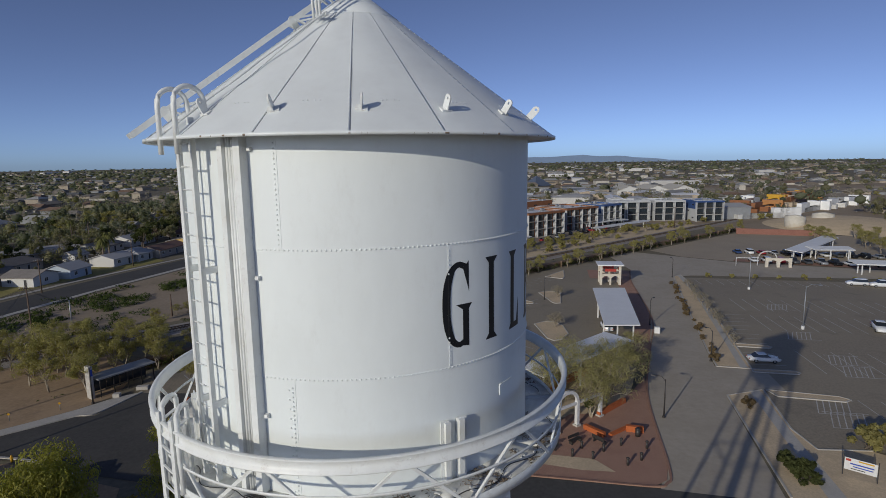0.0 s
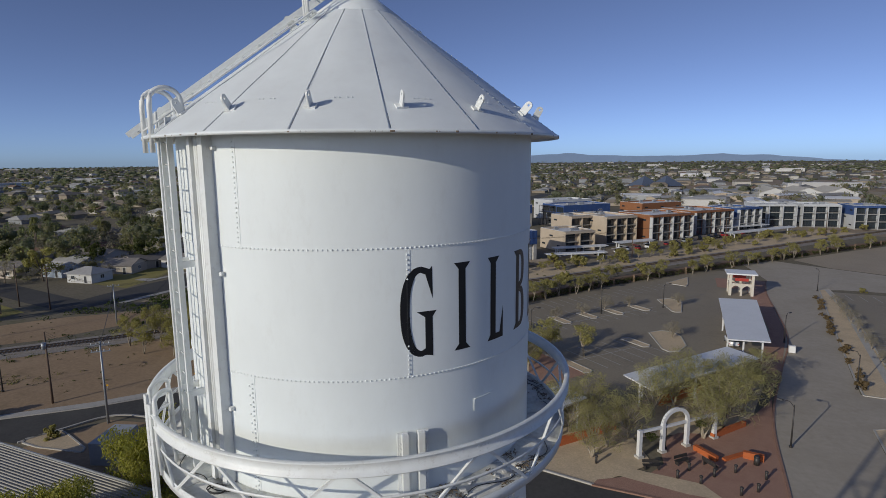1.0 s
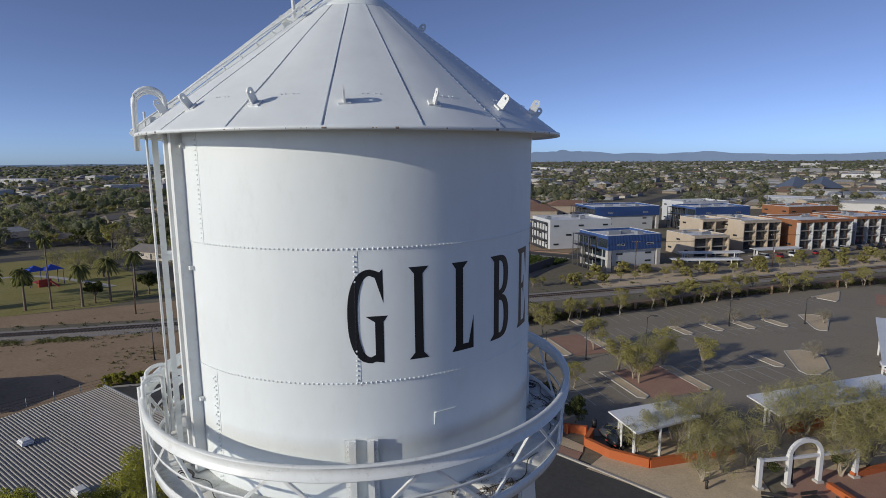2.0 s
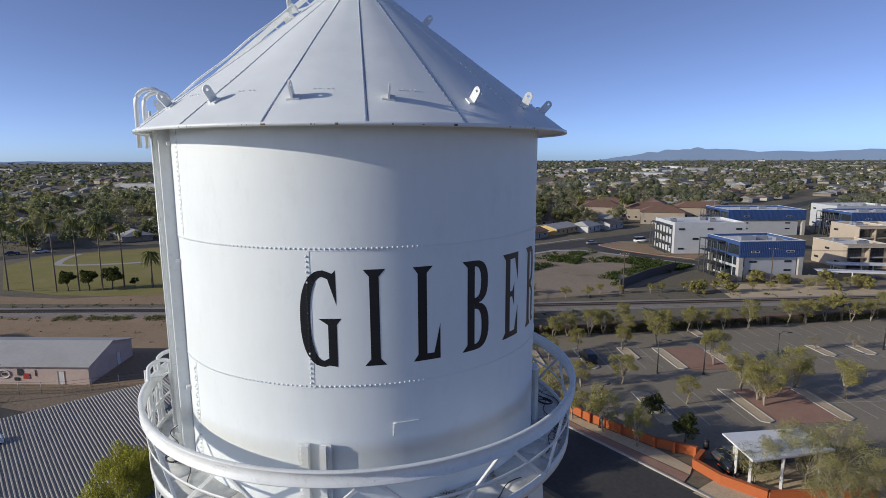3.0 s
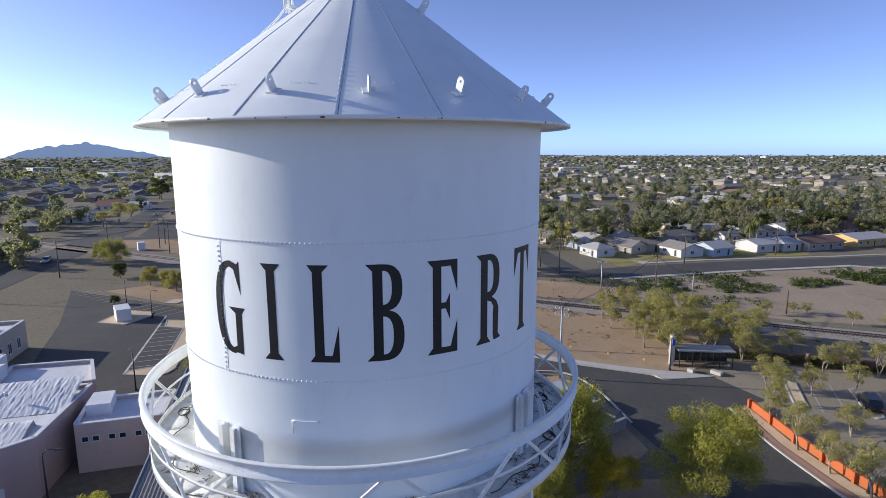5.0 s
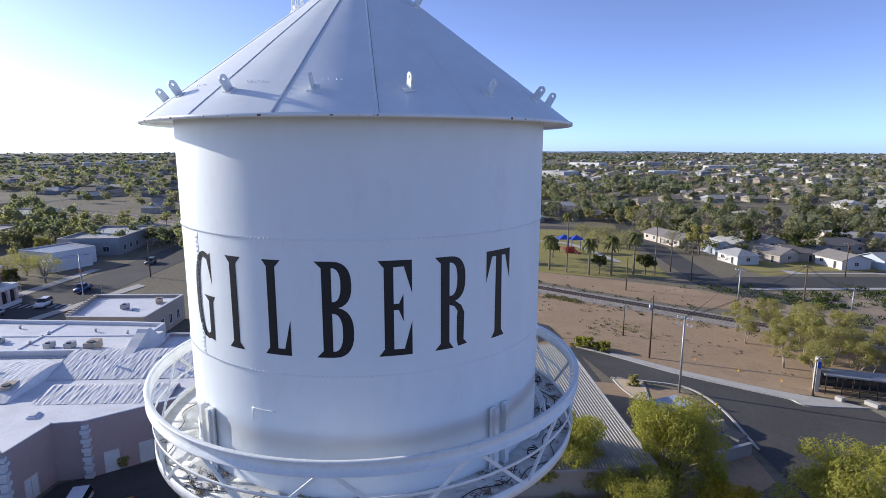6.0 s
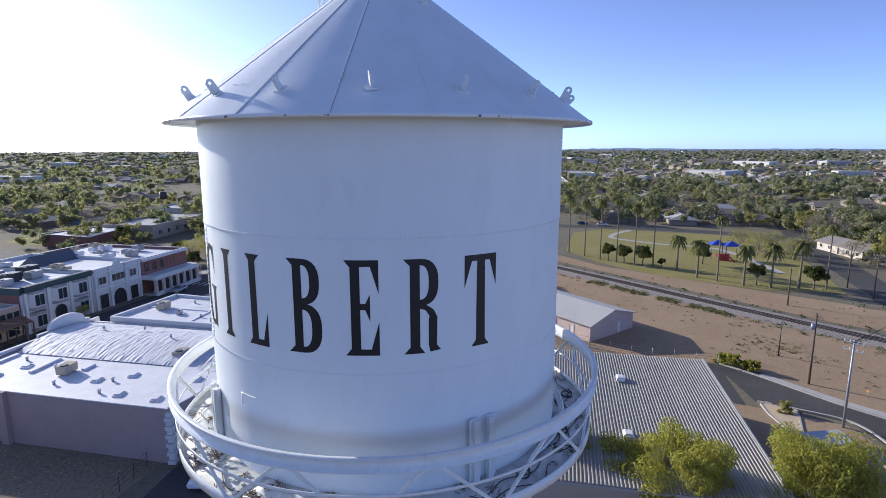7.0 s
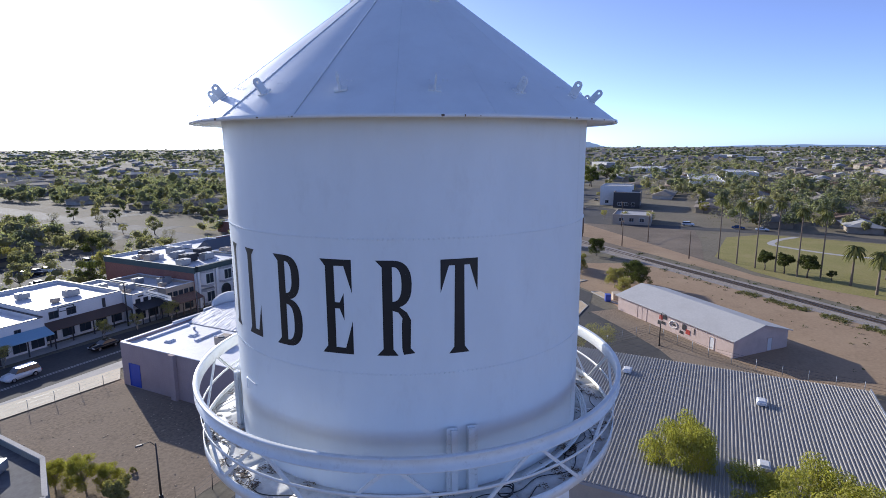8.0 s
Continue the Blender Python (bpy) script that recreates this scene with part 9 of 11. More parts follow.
for x, y, s, kind in ((-243.2, -40.4, 0.9, PALO[0]), (-240.5, -31.2, 0.95, PALO[1]), (-237.6, -20.7, 1.1, PALO[2]), (-289, -77.4, 2.2, PALO[3]), (-303, -75.0, 1.9, PALO[1]), (-276, -80.5, 1.6, PALO[0]), (-318, -79, 1.5, PALO[2]),
                      (-433, -85, 1.9, GARDEN[0]), (-440, -88, 2.1, GARDEN[1]), (-466, -80, 2.2, GARDEN[2]), (-346, -80, 1.0, GARDEN[1]), (-342, -62, 0.8, PALO[0]), (-256, -58, 0.8, PALO[3])):
    plant("roadside_tree", "leafy tree beside the wide street", "tree", kind, x, y, s, "trees by the wide street")
for x, y, s in ((-131.5, -101.0, 1.25), (-139.0, -101.5, 1.15), (-131.0, -91.7, 1.3)):
    plant("corner_tree", "spreading mesquite tree on a gravel corner", "tree", SPARSE[rr.randrange(3)], x, y, s, "trees at the crossing", leaves=LEAF_PALO)
for x, y, s in ((-61.1, -87.6, 0.85), (-54.5, -88.2, 0.7), (-48.5, -88.4, 0.8), (-78, -86.2, 0.7), (-34, -90.2, 0.75)):
    plant("street_tree", "small sparse tree in the pavement", "tree", PALO[rr.randrange(4)], x, y, s, "street trees by the shops")
for x, y, s in ((-20.6, -48.6, 1.0), (-19.2, -51.0, 0.85), (-21.8, -46.4, 0.75), (-17.0, -41.0, 0.5)):
    plant("bush", "dense yellowish bush beside the block building", "shrub", EUC[rr.randrange(3)], x, y, s * 0.4, tall=0.85)
plant("bush", "broad yellowish bush at the lot's edge", "shrub", SPARSE[2], -78.0, -10.5, 0.95)
plant("bush", "broad yellowish bush at the lot's edge", "shrub", SPARSE[1], -74.5, -14.5, 0.85)
# weeds in the vacant field
bm = bmesh.new()
for k in range(900):
    f = rr.random()
    if f < 0.42:
        x, y = rr.uniform(-112, -94), rr.uniform(84, 132)
    elif f < 0.75:
        x, y = rr.gauss(-91 if rr.random() < 0.6 else -72, 8), rr.gauss(157, 4.5)
        x, y = min(max(x, -108), -66), min(y, 162)
    elif f < 0.9:
        x, y = rr.uniform(-76, -67), rr.uniform(118, 160)
    else:
        x, y = rr.gauss(-97, 4), rr.gauss(143, 3)
    if noise.noise(Vector((x * 0.09, y * 0.09, 2.0))) < -0.12:
        continue
    leaf_cloud(bm, Vector((x, y, 0.35)), rr.uniform(0.7, 1.7), 44, 0.22, rr, 0.5)
for k in range(230):
    x, y = rr.uniform(-120, -84), rr.uniform(62, 108)
    if noise.noise(Vector((x * 0.06, y * 0.06, 5.0))) < 0.0:
        continue
    leaf_cloud(bm, Vector((x, y, 0.4)), rr.uniform(0.6, 1.5), 30, 0.2, rr, 0.5)
for k in range(260):
    q = RAIL[rr.randrange(38, 88)]
    o = rr.choice((-4.5, 4.2, 5.5, -6))
    leaf_cloud(bm, Vector((q[0] + V_TRACK.x * o + rr.uniform(-2, 2), q[1] + V_TRACK.y * o, 0.12)), rr.uniform(0.3, 0.9), 14, 0.14, rr, 0.4)
for k in range(420):
    x, y = rr.uniform(-140, -62), rr.uniform(-20, 66)
    if rr.random() < 0.6 and noise.noise(Vector((x * 0.07, y * 0.07, 7.0))) < 0.1 or -66 < x:
        continue
    if x > -99 and y < 24 or x > -80 and y < 40:
        continue
    leaf_cloud(bm, Vector((x, y, 0.06)), rr.uniform(0.15, 0.6), 8, 0.12, rr, 0.35)
tagged(solo("weeds", bm, WEEDS), "scattered green weeds in bare dirt", "weeds", kind="stuff")
bm = bmesh.new()
for k in range(420):
    f = rr.random()
    x, y = -131 + 23.5 * f, 10.5 + 26 * f
    if noise.noise(Vector((f * 9, 3.0, 1.0))) < -0.15:
        continue
    o = rr.gauss(0.4, 0.8)
    leaf_cloud(bm, Vector((x + V_TRACK.x * o, y + V_TRACK.y * o, 0.10)), rr.uniform(0.3, 0.9), 16, 0.14, rr, 0.3)
for k in range(260):
    x, y = rr.gauss(-92, 7), rr.gauss(40, 7)
    if noise.noise(Vector((x * 0.12, y * 0.12, 4.0))) < 0.1 or (x + 67) * 0.8 - (y - 39) * 0.7 > -6:
        continue
    leaf_cloud(bm, Vector((x, y, 0.08)), rr.uniform(0.3, 0.8), 12, 0.13, rr, 0.3)
tagged(solo("weeds", bm, WEEDS_PALE), "pale olive weeds along the ballast", "weeds", kind="stuff")


bm = bmesh.new()
for k in range(330):
    f = k / 329 * (len(DRAIN) - 1)
    i = min(int(f), len(DRAIN) - 2)
    p = Vector(DRAIN[i]).lerp(Vector(DRAIN[i + 1]), f - i) + DRAIN_OUT
    if rr.random() < 0.1:
        continue
    leaf_cloud(bm, Vector((p.x + rr.uniform(-0.2, 0.2), p.y + rr.uniform(-0.2, 0.2), rr.uniform(0.5, 1.1))), rr.uniform(0.5, 0.9), 46, 0.15, rr, 0.9)
tagged(solo("hedge", bm, LEAF_DARK), "dark hedge of creepers before the railside wall", "hedge", kind="stuff")


def frond_crown(rr, count, length):
    """Arched palm fronds of paired leaflets and a skirt of hanging dead ones."""
    bm = bmesh.new()
    for i in range(count):
        a = i * 2.4 + rr.uniform(-0.2, 0.2)
        rise = rr.uniform(-0.6, 1.1)
        d = Vector((math.cos(a), math.sin(a), 0))
        pts = [d * (length * f) + Vector((0, 0, length * (rise * f - 1.1 * f * f))) for f in (0, 0.3, 0.6, 0.85, 1.0)]
        side = Vector((-d.y, d.x, 0))
        for k, (p, q) in enumerate(zip(pts, pts[1:])):
            w0, w1 = (0.06, 0.22, 0.26, 0.18)[k] * length * 0.5, (0.22, 0.26, 0.18, 0.03)[k] * length * 0.5
            for sgn in (-1, 1):
                bm.faces.new([bm.verts.new(v) for v in (p, q, q + side * sgn * w1 - Vector((0, 0, w1 * 0.5)), p + side * sgn * w0 - Vector((0, 0, w0 * 0.5)))])
    return mesh_of(bm, "fronds", LEAF_PALM)


FRONDS = [frond_crown(rr, 38, 1.3) for _ in range(3)]
bm = bmesh.new()
tube(bm, [(0, 0, -0.1), (0.02, 0, 0.02), (0.05, 0.02, 0.5), (0, 0, 1.0)], [0.36, 0.30, 0.22, 0.20], 9)
PALM_STEM = mesh_of(bm, "trunk", PALM_BARK)
PALMS = [(-169.6, 5.6, 17.5), (-164, 10.2, 17), (-159.7, 14.5, 17.5), (-156.5, 18.9, 18), (-153.0, 23.4, 17), (-153.4, 28.4, 16.5), (-148, 33.7, 9.2), (-140.6, 37.2, 9.0), (-137.1, 41.1, 16), (-133.6, 46.1, 9.5), (-132.7, 51.8, 10),
         (-133.1, 57.9, 10.9), (-133.0, 63.6, 15), (-200, 112, 12), (-206, 116, 14), (-180, 176, 12), (-176, 180, 13), (-182, 300, 12), (-160, 292, 11), (-148, 262, 11), (-186, 276, 12), (-143, 150, 9), (-146, 156, 10)]
for x, y, h in PALMS:
    ob = new("palm_tree")
    ob.matrix_basis = Matrix.Translation((x, y, 0))
    tagged(ob, "tall fan palm with a shaggy crown" if h > 11 else "sturdy fan palm with a round crown", "palm tree", "palms")
    k = 1.05 if h > 11 else 1.5
    share("trunk", PALM_STEM, ob, Matrix.Diagonal((k * 0.66, k * 0.66, h, 1)))
    share("crown", FRONDS[rr.randrange(3)], ob, Matrix.Translation((0, 0, h)) @ Matrix.Rotation(rr.uniform(0, 6), 4, "Z") @ Matrix.Diagonal((k * 1.25, k * 1.25, k * 1.25, 1)))
for x, y, s in ((-158.4, 16.7, 1.45), (-155.3, 20.8, 1.5), (-152.8, 25.6, 1.65), (-134.4, 49.2, 1.5), (-133.0, 61, 1.6), (-158.3, 42.5, 1.7), (-151.8, 30.5, 0.7)):
    plant("park_tree", "small dark round-crowned tree on the lawn", "tree", ROUND[rr.randrange(2)], x, y, s, "park trees")
for x, y, s in ((-176, 62, 1.3), (-182, 68, 1.2), (-170, 70, 1.25), (-164, 64, 1.1), (-186, 60, 1.2)):
    plant("bare_tree", "leafless grey tree beside the playground", "tree", SPARSE[rr.randrange(3)], x, y, s, "park trees")
for k in range(120):
    x, y = rr.uniform(-235, -128), rr.uniform(84, 330)
    if -133 < x + 0 and y < 260 or abs(x + 140) < 12 and y < 230:
        continue
    plant("garden_tree", "leafy garden tree among the houses", "tree", rr.choice(GARDEN), x, y, rr.uniform(0.65, 1.35), "garden trees")
for k in range(46):
    x, y = rr.uniform(-330, -236), rr.uniform(-130, 90)
    if -100 < y < 2 and rr.random() < 0.85:
        continue
    plant("garden_tree", "garden tree along the residential street", "tree", rr.choice(GARDEN + PALO), x, y, rr.uniform(0.6, 1.1), "garden trees")
for k in range(60):
    x, y = rr.uniform(-160, -20), rr.uniform(-260, -122)
    if -100 < x < -58 and -170 < y < -138 and rr.random() < 0.8:
        continue
    plant("garden_tree", "garden tree behind the shops", "tree", rr.choice(GARDEN + PALO), x, y, rr.uniform(0.7, 1.2), "garden trees")
for k in range(26):
    f = k / 25
    plant("railside_bush", "olive bushes before the apartments", "shrub", SHRUB[rr.randrange(3)], -52 + f * 90 + rr.uniform(-3, 3), 140 + f * 118 + rr.uniform(-3, 3), rr.uniform(1.2, 2.4), "railside bushes")

# ---- street furniture, vehicles and clutter ----


def car_body(L, W, H, bonnet, boot, cabin_top, seat_z):
    """A saloon's body: lofted sections with a bonnet, a cabin and a boot."""
    bm = bmesh.new()
    prof = [(-L / 2, 0.45, 0.62), (-L / 2 + 0.12, 0.30, seat_z * 0.92), (-L / 2 + boot, 0.26, seat_z), (L / 2 - bonnet, 0.26, seat_z), (L / 2 - 0.35, 0.28, seat_z * 0.86), (L / 2 - 0.05, 0.34, seat_z * 0.66), (L / 2, 0.42, 0.55)]
    rows = []
    for x, z0, z1 in prof:
        tuck = 0.82 if abs(x) > L / 2 - 0.2 else 1.0
        rows.append([bm.verts.new((x, s * W / 2 * k * tuck, z)) for s, k, z in ((-1, 0.92, z0), (-1, 1.0, (z0 + z1) / 2), (-1, 0.90, z1), (1, 0.90, z1), (1, 1.0, (z0 + z1) / 2), (1, 0.92, z0))])
    for p, q in zip(rows, rows[1:]):
        for k in range(6):
            bm.faces.new((p[k], q[k], q[(k + 1) % 6], p[(k + 1) % 6])).smooth = True
    bm.faces.new(rows[0]), bm.faces.new(rows[-1][::-1])
    bmesh.ops.recalc_face_normals(bm, faces=bm.faces)
    return bm


def car_cabin(L, W, H, front, back, rake_f, rake_b, seat_z, inset=0.0, top_only=False):
    bm = bmesh.new()
    z0, z1 = (seat_z - 0.03, H - 0.06) if not top_only else (H - 0.07, H)
    lo = [(back, -W * 0.43), (front, -W * 0.43), (front, W * 0.43), (back, W * 0.43)]
    hi = [(back + rake_b, -W * 0.36), (front - rake_f, -W * 0.36), (front - rake_f, W * 0.36), (back + rake_b, W * 0.36)]
    if top_only:
        lo = [(x, y * 1.02) for x, y in hi]
        hi = [(x * 0.97, y * 0.92) for x, y in hi]
    a = [bm.verts.new((x, y, z0)) for x, y in lo]
    b = [bm.verts.new((x, y, z1)) for x, y in hi]
    bm.faces.new(b)
    for i in range(4):
        bm.faces.new((a[i], a[(i + 1) % 4], b[(i + 1) % 4], b[i]))
    return bm


def wheel_mesh(r=0.33):
    bm = bmesh.new()
    tube(bm, [(0, -0.11, 0), (0, -0.10, 0), (0, 0.10, 0), (0, 0.11, 0)], [r * 0.9, r, r, r * 0.9], 16)
    return mesh_of(bm, "tyre", RUBBER)


TYRE = wheel_mesh()
bm = bmesh.new()
tube(bm, [(0, -0.12, 0), (0, 0.12, 0)], 0.20, 10)
RIM_MESH = mesh_of(bm, "rim", RIM)
CAR_SHAPES = {}


def car(kind, paint, x, y, turn, label, near=True):
    """Saloon, hatch, van or pickup, with glass, roof, wheels and lamps of their own."""
    L, W, H, bonnet, boot, seat, front, back, rf, rb = {
        "saloon": (4.7, 1.85, 1.42, 1.25, 0.75, 0.92, 0.95, -1.75, 0.75, 0.65), "suv": (4.8, 1.95, 1.75, 1.15, 0.15, 1.08, 1.15, -2.25, 0.55, 0.35),
        "pickup": (5.6, 2.0, 1.85, 1.35, 2.1, 1.15, 1.35, -0.75, 0.5, 0.25), "van": (5.2, 2.0, 2.1, 0.8, 0.1, 1.15, 1.75, -2.5, 0.6, 0.1)}[kind]
    ob = thing("car" if kind in ("saloon", "suv") else kind, label, "car" if kind in ("saloon", "suv") else kind, "parked vehicles", (x, y, 0.05), turn)
    key = (kind, paint)
    if key not in CAR_SHAPES:
        CAR_SHAPES[key] = (mesh_of(car_body(L, W, H, bonnet, boot, H, seat), "body", CAR_PAINTS[paint], smooth=False), mesh_of(car_cabin(L, W, H, front, back, rf, rb, seat), "cabin_glass", CAR_GLASS),
                           mesh_of(car_cabin(L, W, H, front, back, rf, rb, seat, top_only=True), "roof_panel", CAR_PAINTS[paint]))
    for name, me in zip(("body", "cabin_glass", "roof_panel"), CAR_SHAPES[key]):
        share(name, me, ob, Matrix())
    for sx in (L * 0.30, -L * 0.29):
        for sy in (-1, 1):
            w = share("wheel", TYRE, ob, Matrix.Translation((sx, sy * (W / 2 - 0.12), 0.33)))
            if near:
                share("rim", RIM_MESH, w, Matrix())
    for sx, mat, nm in () if not near else ((L / 2 - 0.05, FRAME_WHITE, "headlight"), (-L / 2 + 0.06, RED, "tail_light")):
        for sy in (-1, 1):
            bm = bmesh.new()
            box(bm, sx, sy * W * 0.36, 0.60, 0.10, 0.32, 0.14)
            part(nm, bm, mat, ob)
    if kind == "pickup":
        bm = bmesh.new()
        box(bm, -1.75, 0, seat - 0.02, 1.7, 1.5, 0.05)
        part("load_bed", bm, FRAME_DARK, ob)
    return ob


for spec in (("saloon", "white", 37.3, 85.5, 0, "white saloon car parked in a bay"), ("pickup", "white", 64.4, 106.5, -104, "white pickup truck with a dark load bed"), ("suv", "white", 79.8, 147.2, 170, "white SUV parked in a bay"),
             ("pickup", "white", 84.8, 145.8, 172, "white pickup parked in a bay"), ("suv", "black", -41.2, 70.6, 142, "black SUV in a car park bay"), ("saloon", "grey", -13.2, 56.4, 60, "dark car under the canopy"),
             ("suv", "black", -11.6, 54.6, 60, "dark car under the canopy"), ("pickup", "grey", -11.0, 58.4, 60, "dark pickup under the canopy"), ("suv", "white", -38.0, -30.4, 12, "white SUV in the service yard"),
             ("saloon", "white", -36.3, -31.3, 12, "white saloon car in the service yard"), ("saloon", "orange", -37.0, -25.8, 20, "orange saloon car in the service yard"), ("suv", "white", -33.0, -83.5, 2, "white SUV parked on the street"),
             ("saloon", "black", -46.0, -84.6, 2, "black saloon car parked on the street"), ("saloon", "silver", -101.5, -83.0, 4, "silver car parked on the street"), ("suv", "white", -109.1, -78.2, 6, "white car at the crossing"),
             ("pickup", "blue", -121.9, -77.4, 4, "dark blue pickup at the crossing"), ("suv", "grey", -153.5, -76.3, 4, "grey SUV on the street"), ("suv", "silver", -186, -72, 6, "silver SUV on the street"),
             ("saloon", "grey", -75.2, -13.2, 40, "dark covered trailer car at the yard fence"), ("saloon", "silver", -111, 178, 70, "silver car on the street beyond the railway"), ("suv", "white", -237, -6, 88, "white SUV on the residential street"),
             ("saloon", "blue", -236, 12, 88, "blue car on the residential street"), ("saloon", "white", -234, 20, 88, "white car on the residential street"), ("van", "white", -206, -122, 15, "white camper van in a yard"),
             ("saloon", "silver", -322, -67.9, 8, "silver car on the wide street"), ("saloon", "grey", -324.8, -60, 8, "grey car on the wide street"), ("saloon", "grey", -190, -106, 15, "grey car in a yard"), ("saloon", "black", -160, -97, 30, "black car beside the mural building"),
             ("van", "white", -101, 196, 60, "white box van on the street beyond the railway"), ("suv", "white", 14.2, 100, 95, "white pickup under the canopy"), ("saloon", "blue", 14.6, 92, 95, "dark car under the canopy")):
    car(*spec)
rz = random.Random(31)
for k in sorted(rz.sample(range(24), 11)):
    car(rz.choice(("suv", "saloon", "pickup")), rz.choice(("white", "black", "silver", "grey", "blue")), -96 + (k % 12) * 2.75 + 1.4, (-137, -153)[k // 12] + rz.uniform(-0.4, 0.4), 90 + rz.uniform(-4, 4), "parked car behind the shops", False)
for k in range(22):
    f = k / 21
    car(rz.choice(("suv", "saloon", "pickup")), rz.choice(("white", "black", "silver", "grey", "red")), -30 + f * 66 + rz.uniform(-1, 1), 176 + f * 100 + rz.uniform(-1, 1), 140 + rz.uniform(-4, 4), "parked car before the apartments", False)
for k in range(26):
    car(rz.choice(("suv", "saloon", "pickup")), rz.choice(("white", "black", "silver", "grey", "red", "blue")), 66 + (k % 13) * 3.6, 196 - (k // 13) * 16 - (k % 13) * 0.6, 92, "parked car in the far car park", False)


def lamp_post(x, y, h, arm, turn, label="slim dark lamp post with one arm", mat=None, base=False):
    ob = thing("lamp_post", label, "lamp post", "lamp posts", (x, y, 0), turn)
    mat = mat or POLE_DARK
    bm = bmesh.new()
    tube(bm, [(0, 0, 0), (0, 0, h)], [0.11, 0.06], 8)
    part("pole", bm, mat, ob)
    if arm:
        bm = bmesh.new()
        tube(bm, [(0, 0, h - 0.3), (arm * 0.4, 0, h + 0.25), (arm, 0, h + 0.2)], 0.04, 6)
        part("arm", bm, mat, ob)
        bm = bmesh.new()
        box(bm, arm + 0.25, 0, h + 0.08, 0.7, 0.28, 0.14, taper=0.7)
        part("lamp_head", bm, mat, ob)
    bm = bmesh.new()
    tube(bm, [(0, 0, 0), (0, 0, 0.7 if base else 0.25)], 0.32 if base else 0.2, 10)
    part("footing", bm, FRAME_WHITE if base else mat, ob)
    return ob


lamp_post(50.8, 105.2, 8.5, 2.4, 10, "tall pale lamp post on a painted footing", POLE_STEEL, True)
lamp_post(51.9, 139.0, 8.7, 1.6, 100, "tall pale lamp post on a painted footing", POLE_STEEL, True)
for x, y, t in ((29.1, 84.4, 120), (17.8, 62.1, 150), (36.4, 152, 100), (22.8, 104, 60), (-27.1, 51.9, 90), (-31.0, 73.8, 40), (-20.0, 91.4, 40), (-26.0, 78.5, 40), (2, 122, 40), (4.6, 56.4, 0), (-10, 112, 40), (-59.3, 54.1, 100)):
    lamp_post(x, y, 5.2, 1.3, t)
for x, y, t in ((-99.0, -19.4, 160), (-74.0, -22.6, 200), (-125.3, -35.8, 30), (-23.0, -40.8, 330), (-112, -28, 60), (-86.6, -2.4, 30), (-85.0, 37.5, 0), (-46.9, -24.0, 90)):
    lamp_post(x, y, 5.6, 1.1, t, "dark lamp post with a short arm")


def utility_pole(x, y, h, cross=1, mat=None, label="brown wooden utility pole with insulators", turn=40):
    ob = thing("utility_pole", label, "utility pole", "utility poles", (x, y, 0), turn)
    bm = bmesh.new()
    tube(bm, [(0, 0, -0.2), (0, 0, h)], [0.17, 0.11], 8)
    part("shaft", bm, mat or POLE_WOOD, ob)
    for k in range(cross):
        bm = bmesh.new()
        bar(bm, (-1.1, 0, h - 0.4 - k * 0.9), (1.1, 0, h - 0.4 - k * 0.9), 0.10, 0.12)
        part("cross_arm", bm, mat or POLE_WOOD, ob)
        for s in (-1.0, -0.4, 0.4, 1.0):
            bm = bmesh.new()
            tube(bm, [(s, 0, h - 0.36 - k * 0.9), (s, 0, h - 0.12 - k * 0.9)], 0.05, 6)
            part("insulator", bm, FRAME_WHITE, ob)
    return ob


POLES = [(-74.0, 37.7, 10.3, 0, None, "brown wooden utility pole with a transformer"), (-61.1, 36.5, 10.9, 2, POLE_STEEL, "grey steel utility pole with double cross-arms"), (-101.1, 67.7, 8.5, 1, POLE_STEEL, "grey steel utility pole beyond the railway"),
         (-90.0, 73.8, 11.5, 1, None, "brown wooden utility pole"), (-96.3, 88.7, 5, 0, POLE_STEEL, "short grey steel post by the railway"), (-78.1, 96.5, 5, 0, None, "short brown wooden post by the field"), (-116.9, 49.9, 8, 0, None, "brown wooden utility pole"),
         (-136.1, 69.3, 10, 0, None, "brown wooden utility pole"), (-126, 70, 10, 1, None, "brown wooden utility pole"), (-61.6, 116, 10.1, 1, None, "brown wooden utility pole"), (-40, 150, 10, 1, None, "brown wooden utility pole"),
         (-10, 186, 10, 1, None, "brown wooden utility pole"), (20, 226, 10, 1, None, "brown wooden utility pole"), (60, 268, 10, 1, None, "brown wooden utility pole"), (-136, -68.4, 9, 0, None, "brown wooden utility pole"),
         (-121, -77, 9, 0, POLE_STEEL, "grey steel signal pole at the crossing"), (-181.5, -148.5, 13.4, 0, POLE_DARK, "tall dark monopole with a shrouded top"), (-160, -60, 10, 1, None, "brown wooden utility pole"), (-200, -40, 10, 1, None, "brown wooden utility pole"),
         (-224, -30, 10, 1, None, "brown wooden utility pole"), (-215, -44, 10, 1, None, "brown wooden utility pole"), (-205, -60, 10, 1, None, "brown wooden utility pole"), (-132, 150, 9, 1, None, "brown wooden utility pole"), (-128, 112, 9, 1, None, "brown wooden utility pole"),
         (-166, -2, 8, 0, None, "brown wooden utility pole"), (-190, -16, 9, 1, None, "brown wooden utility pole"), (-96, 250, 14, 0, POLE_STEEL, "tall steel pole with antennas")]
POLES += [(-204.3, -43.8, 10.0, 1, None, "brown wooden utility pole"), (-192.5, -38.6, 8.5, 0, None, "brown wooden utility pole"), (-178.6, -22.7, 8.5, 1, None, "brown wooden utility pole")]
for p in POLES:
    utility_pole(p[0], p[1], p[2], p[3], p[4], p[5])
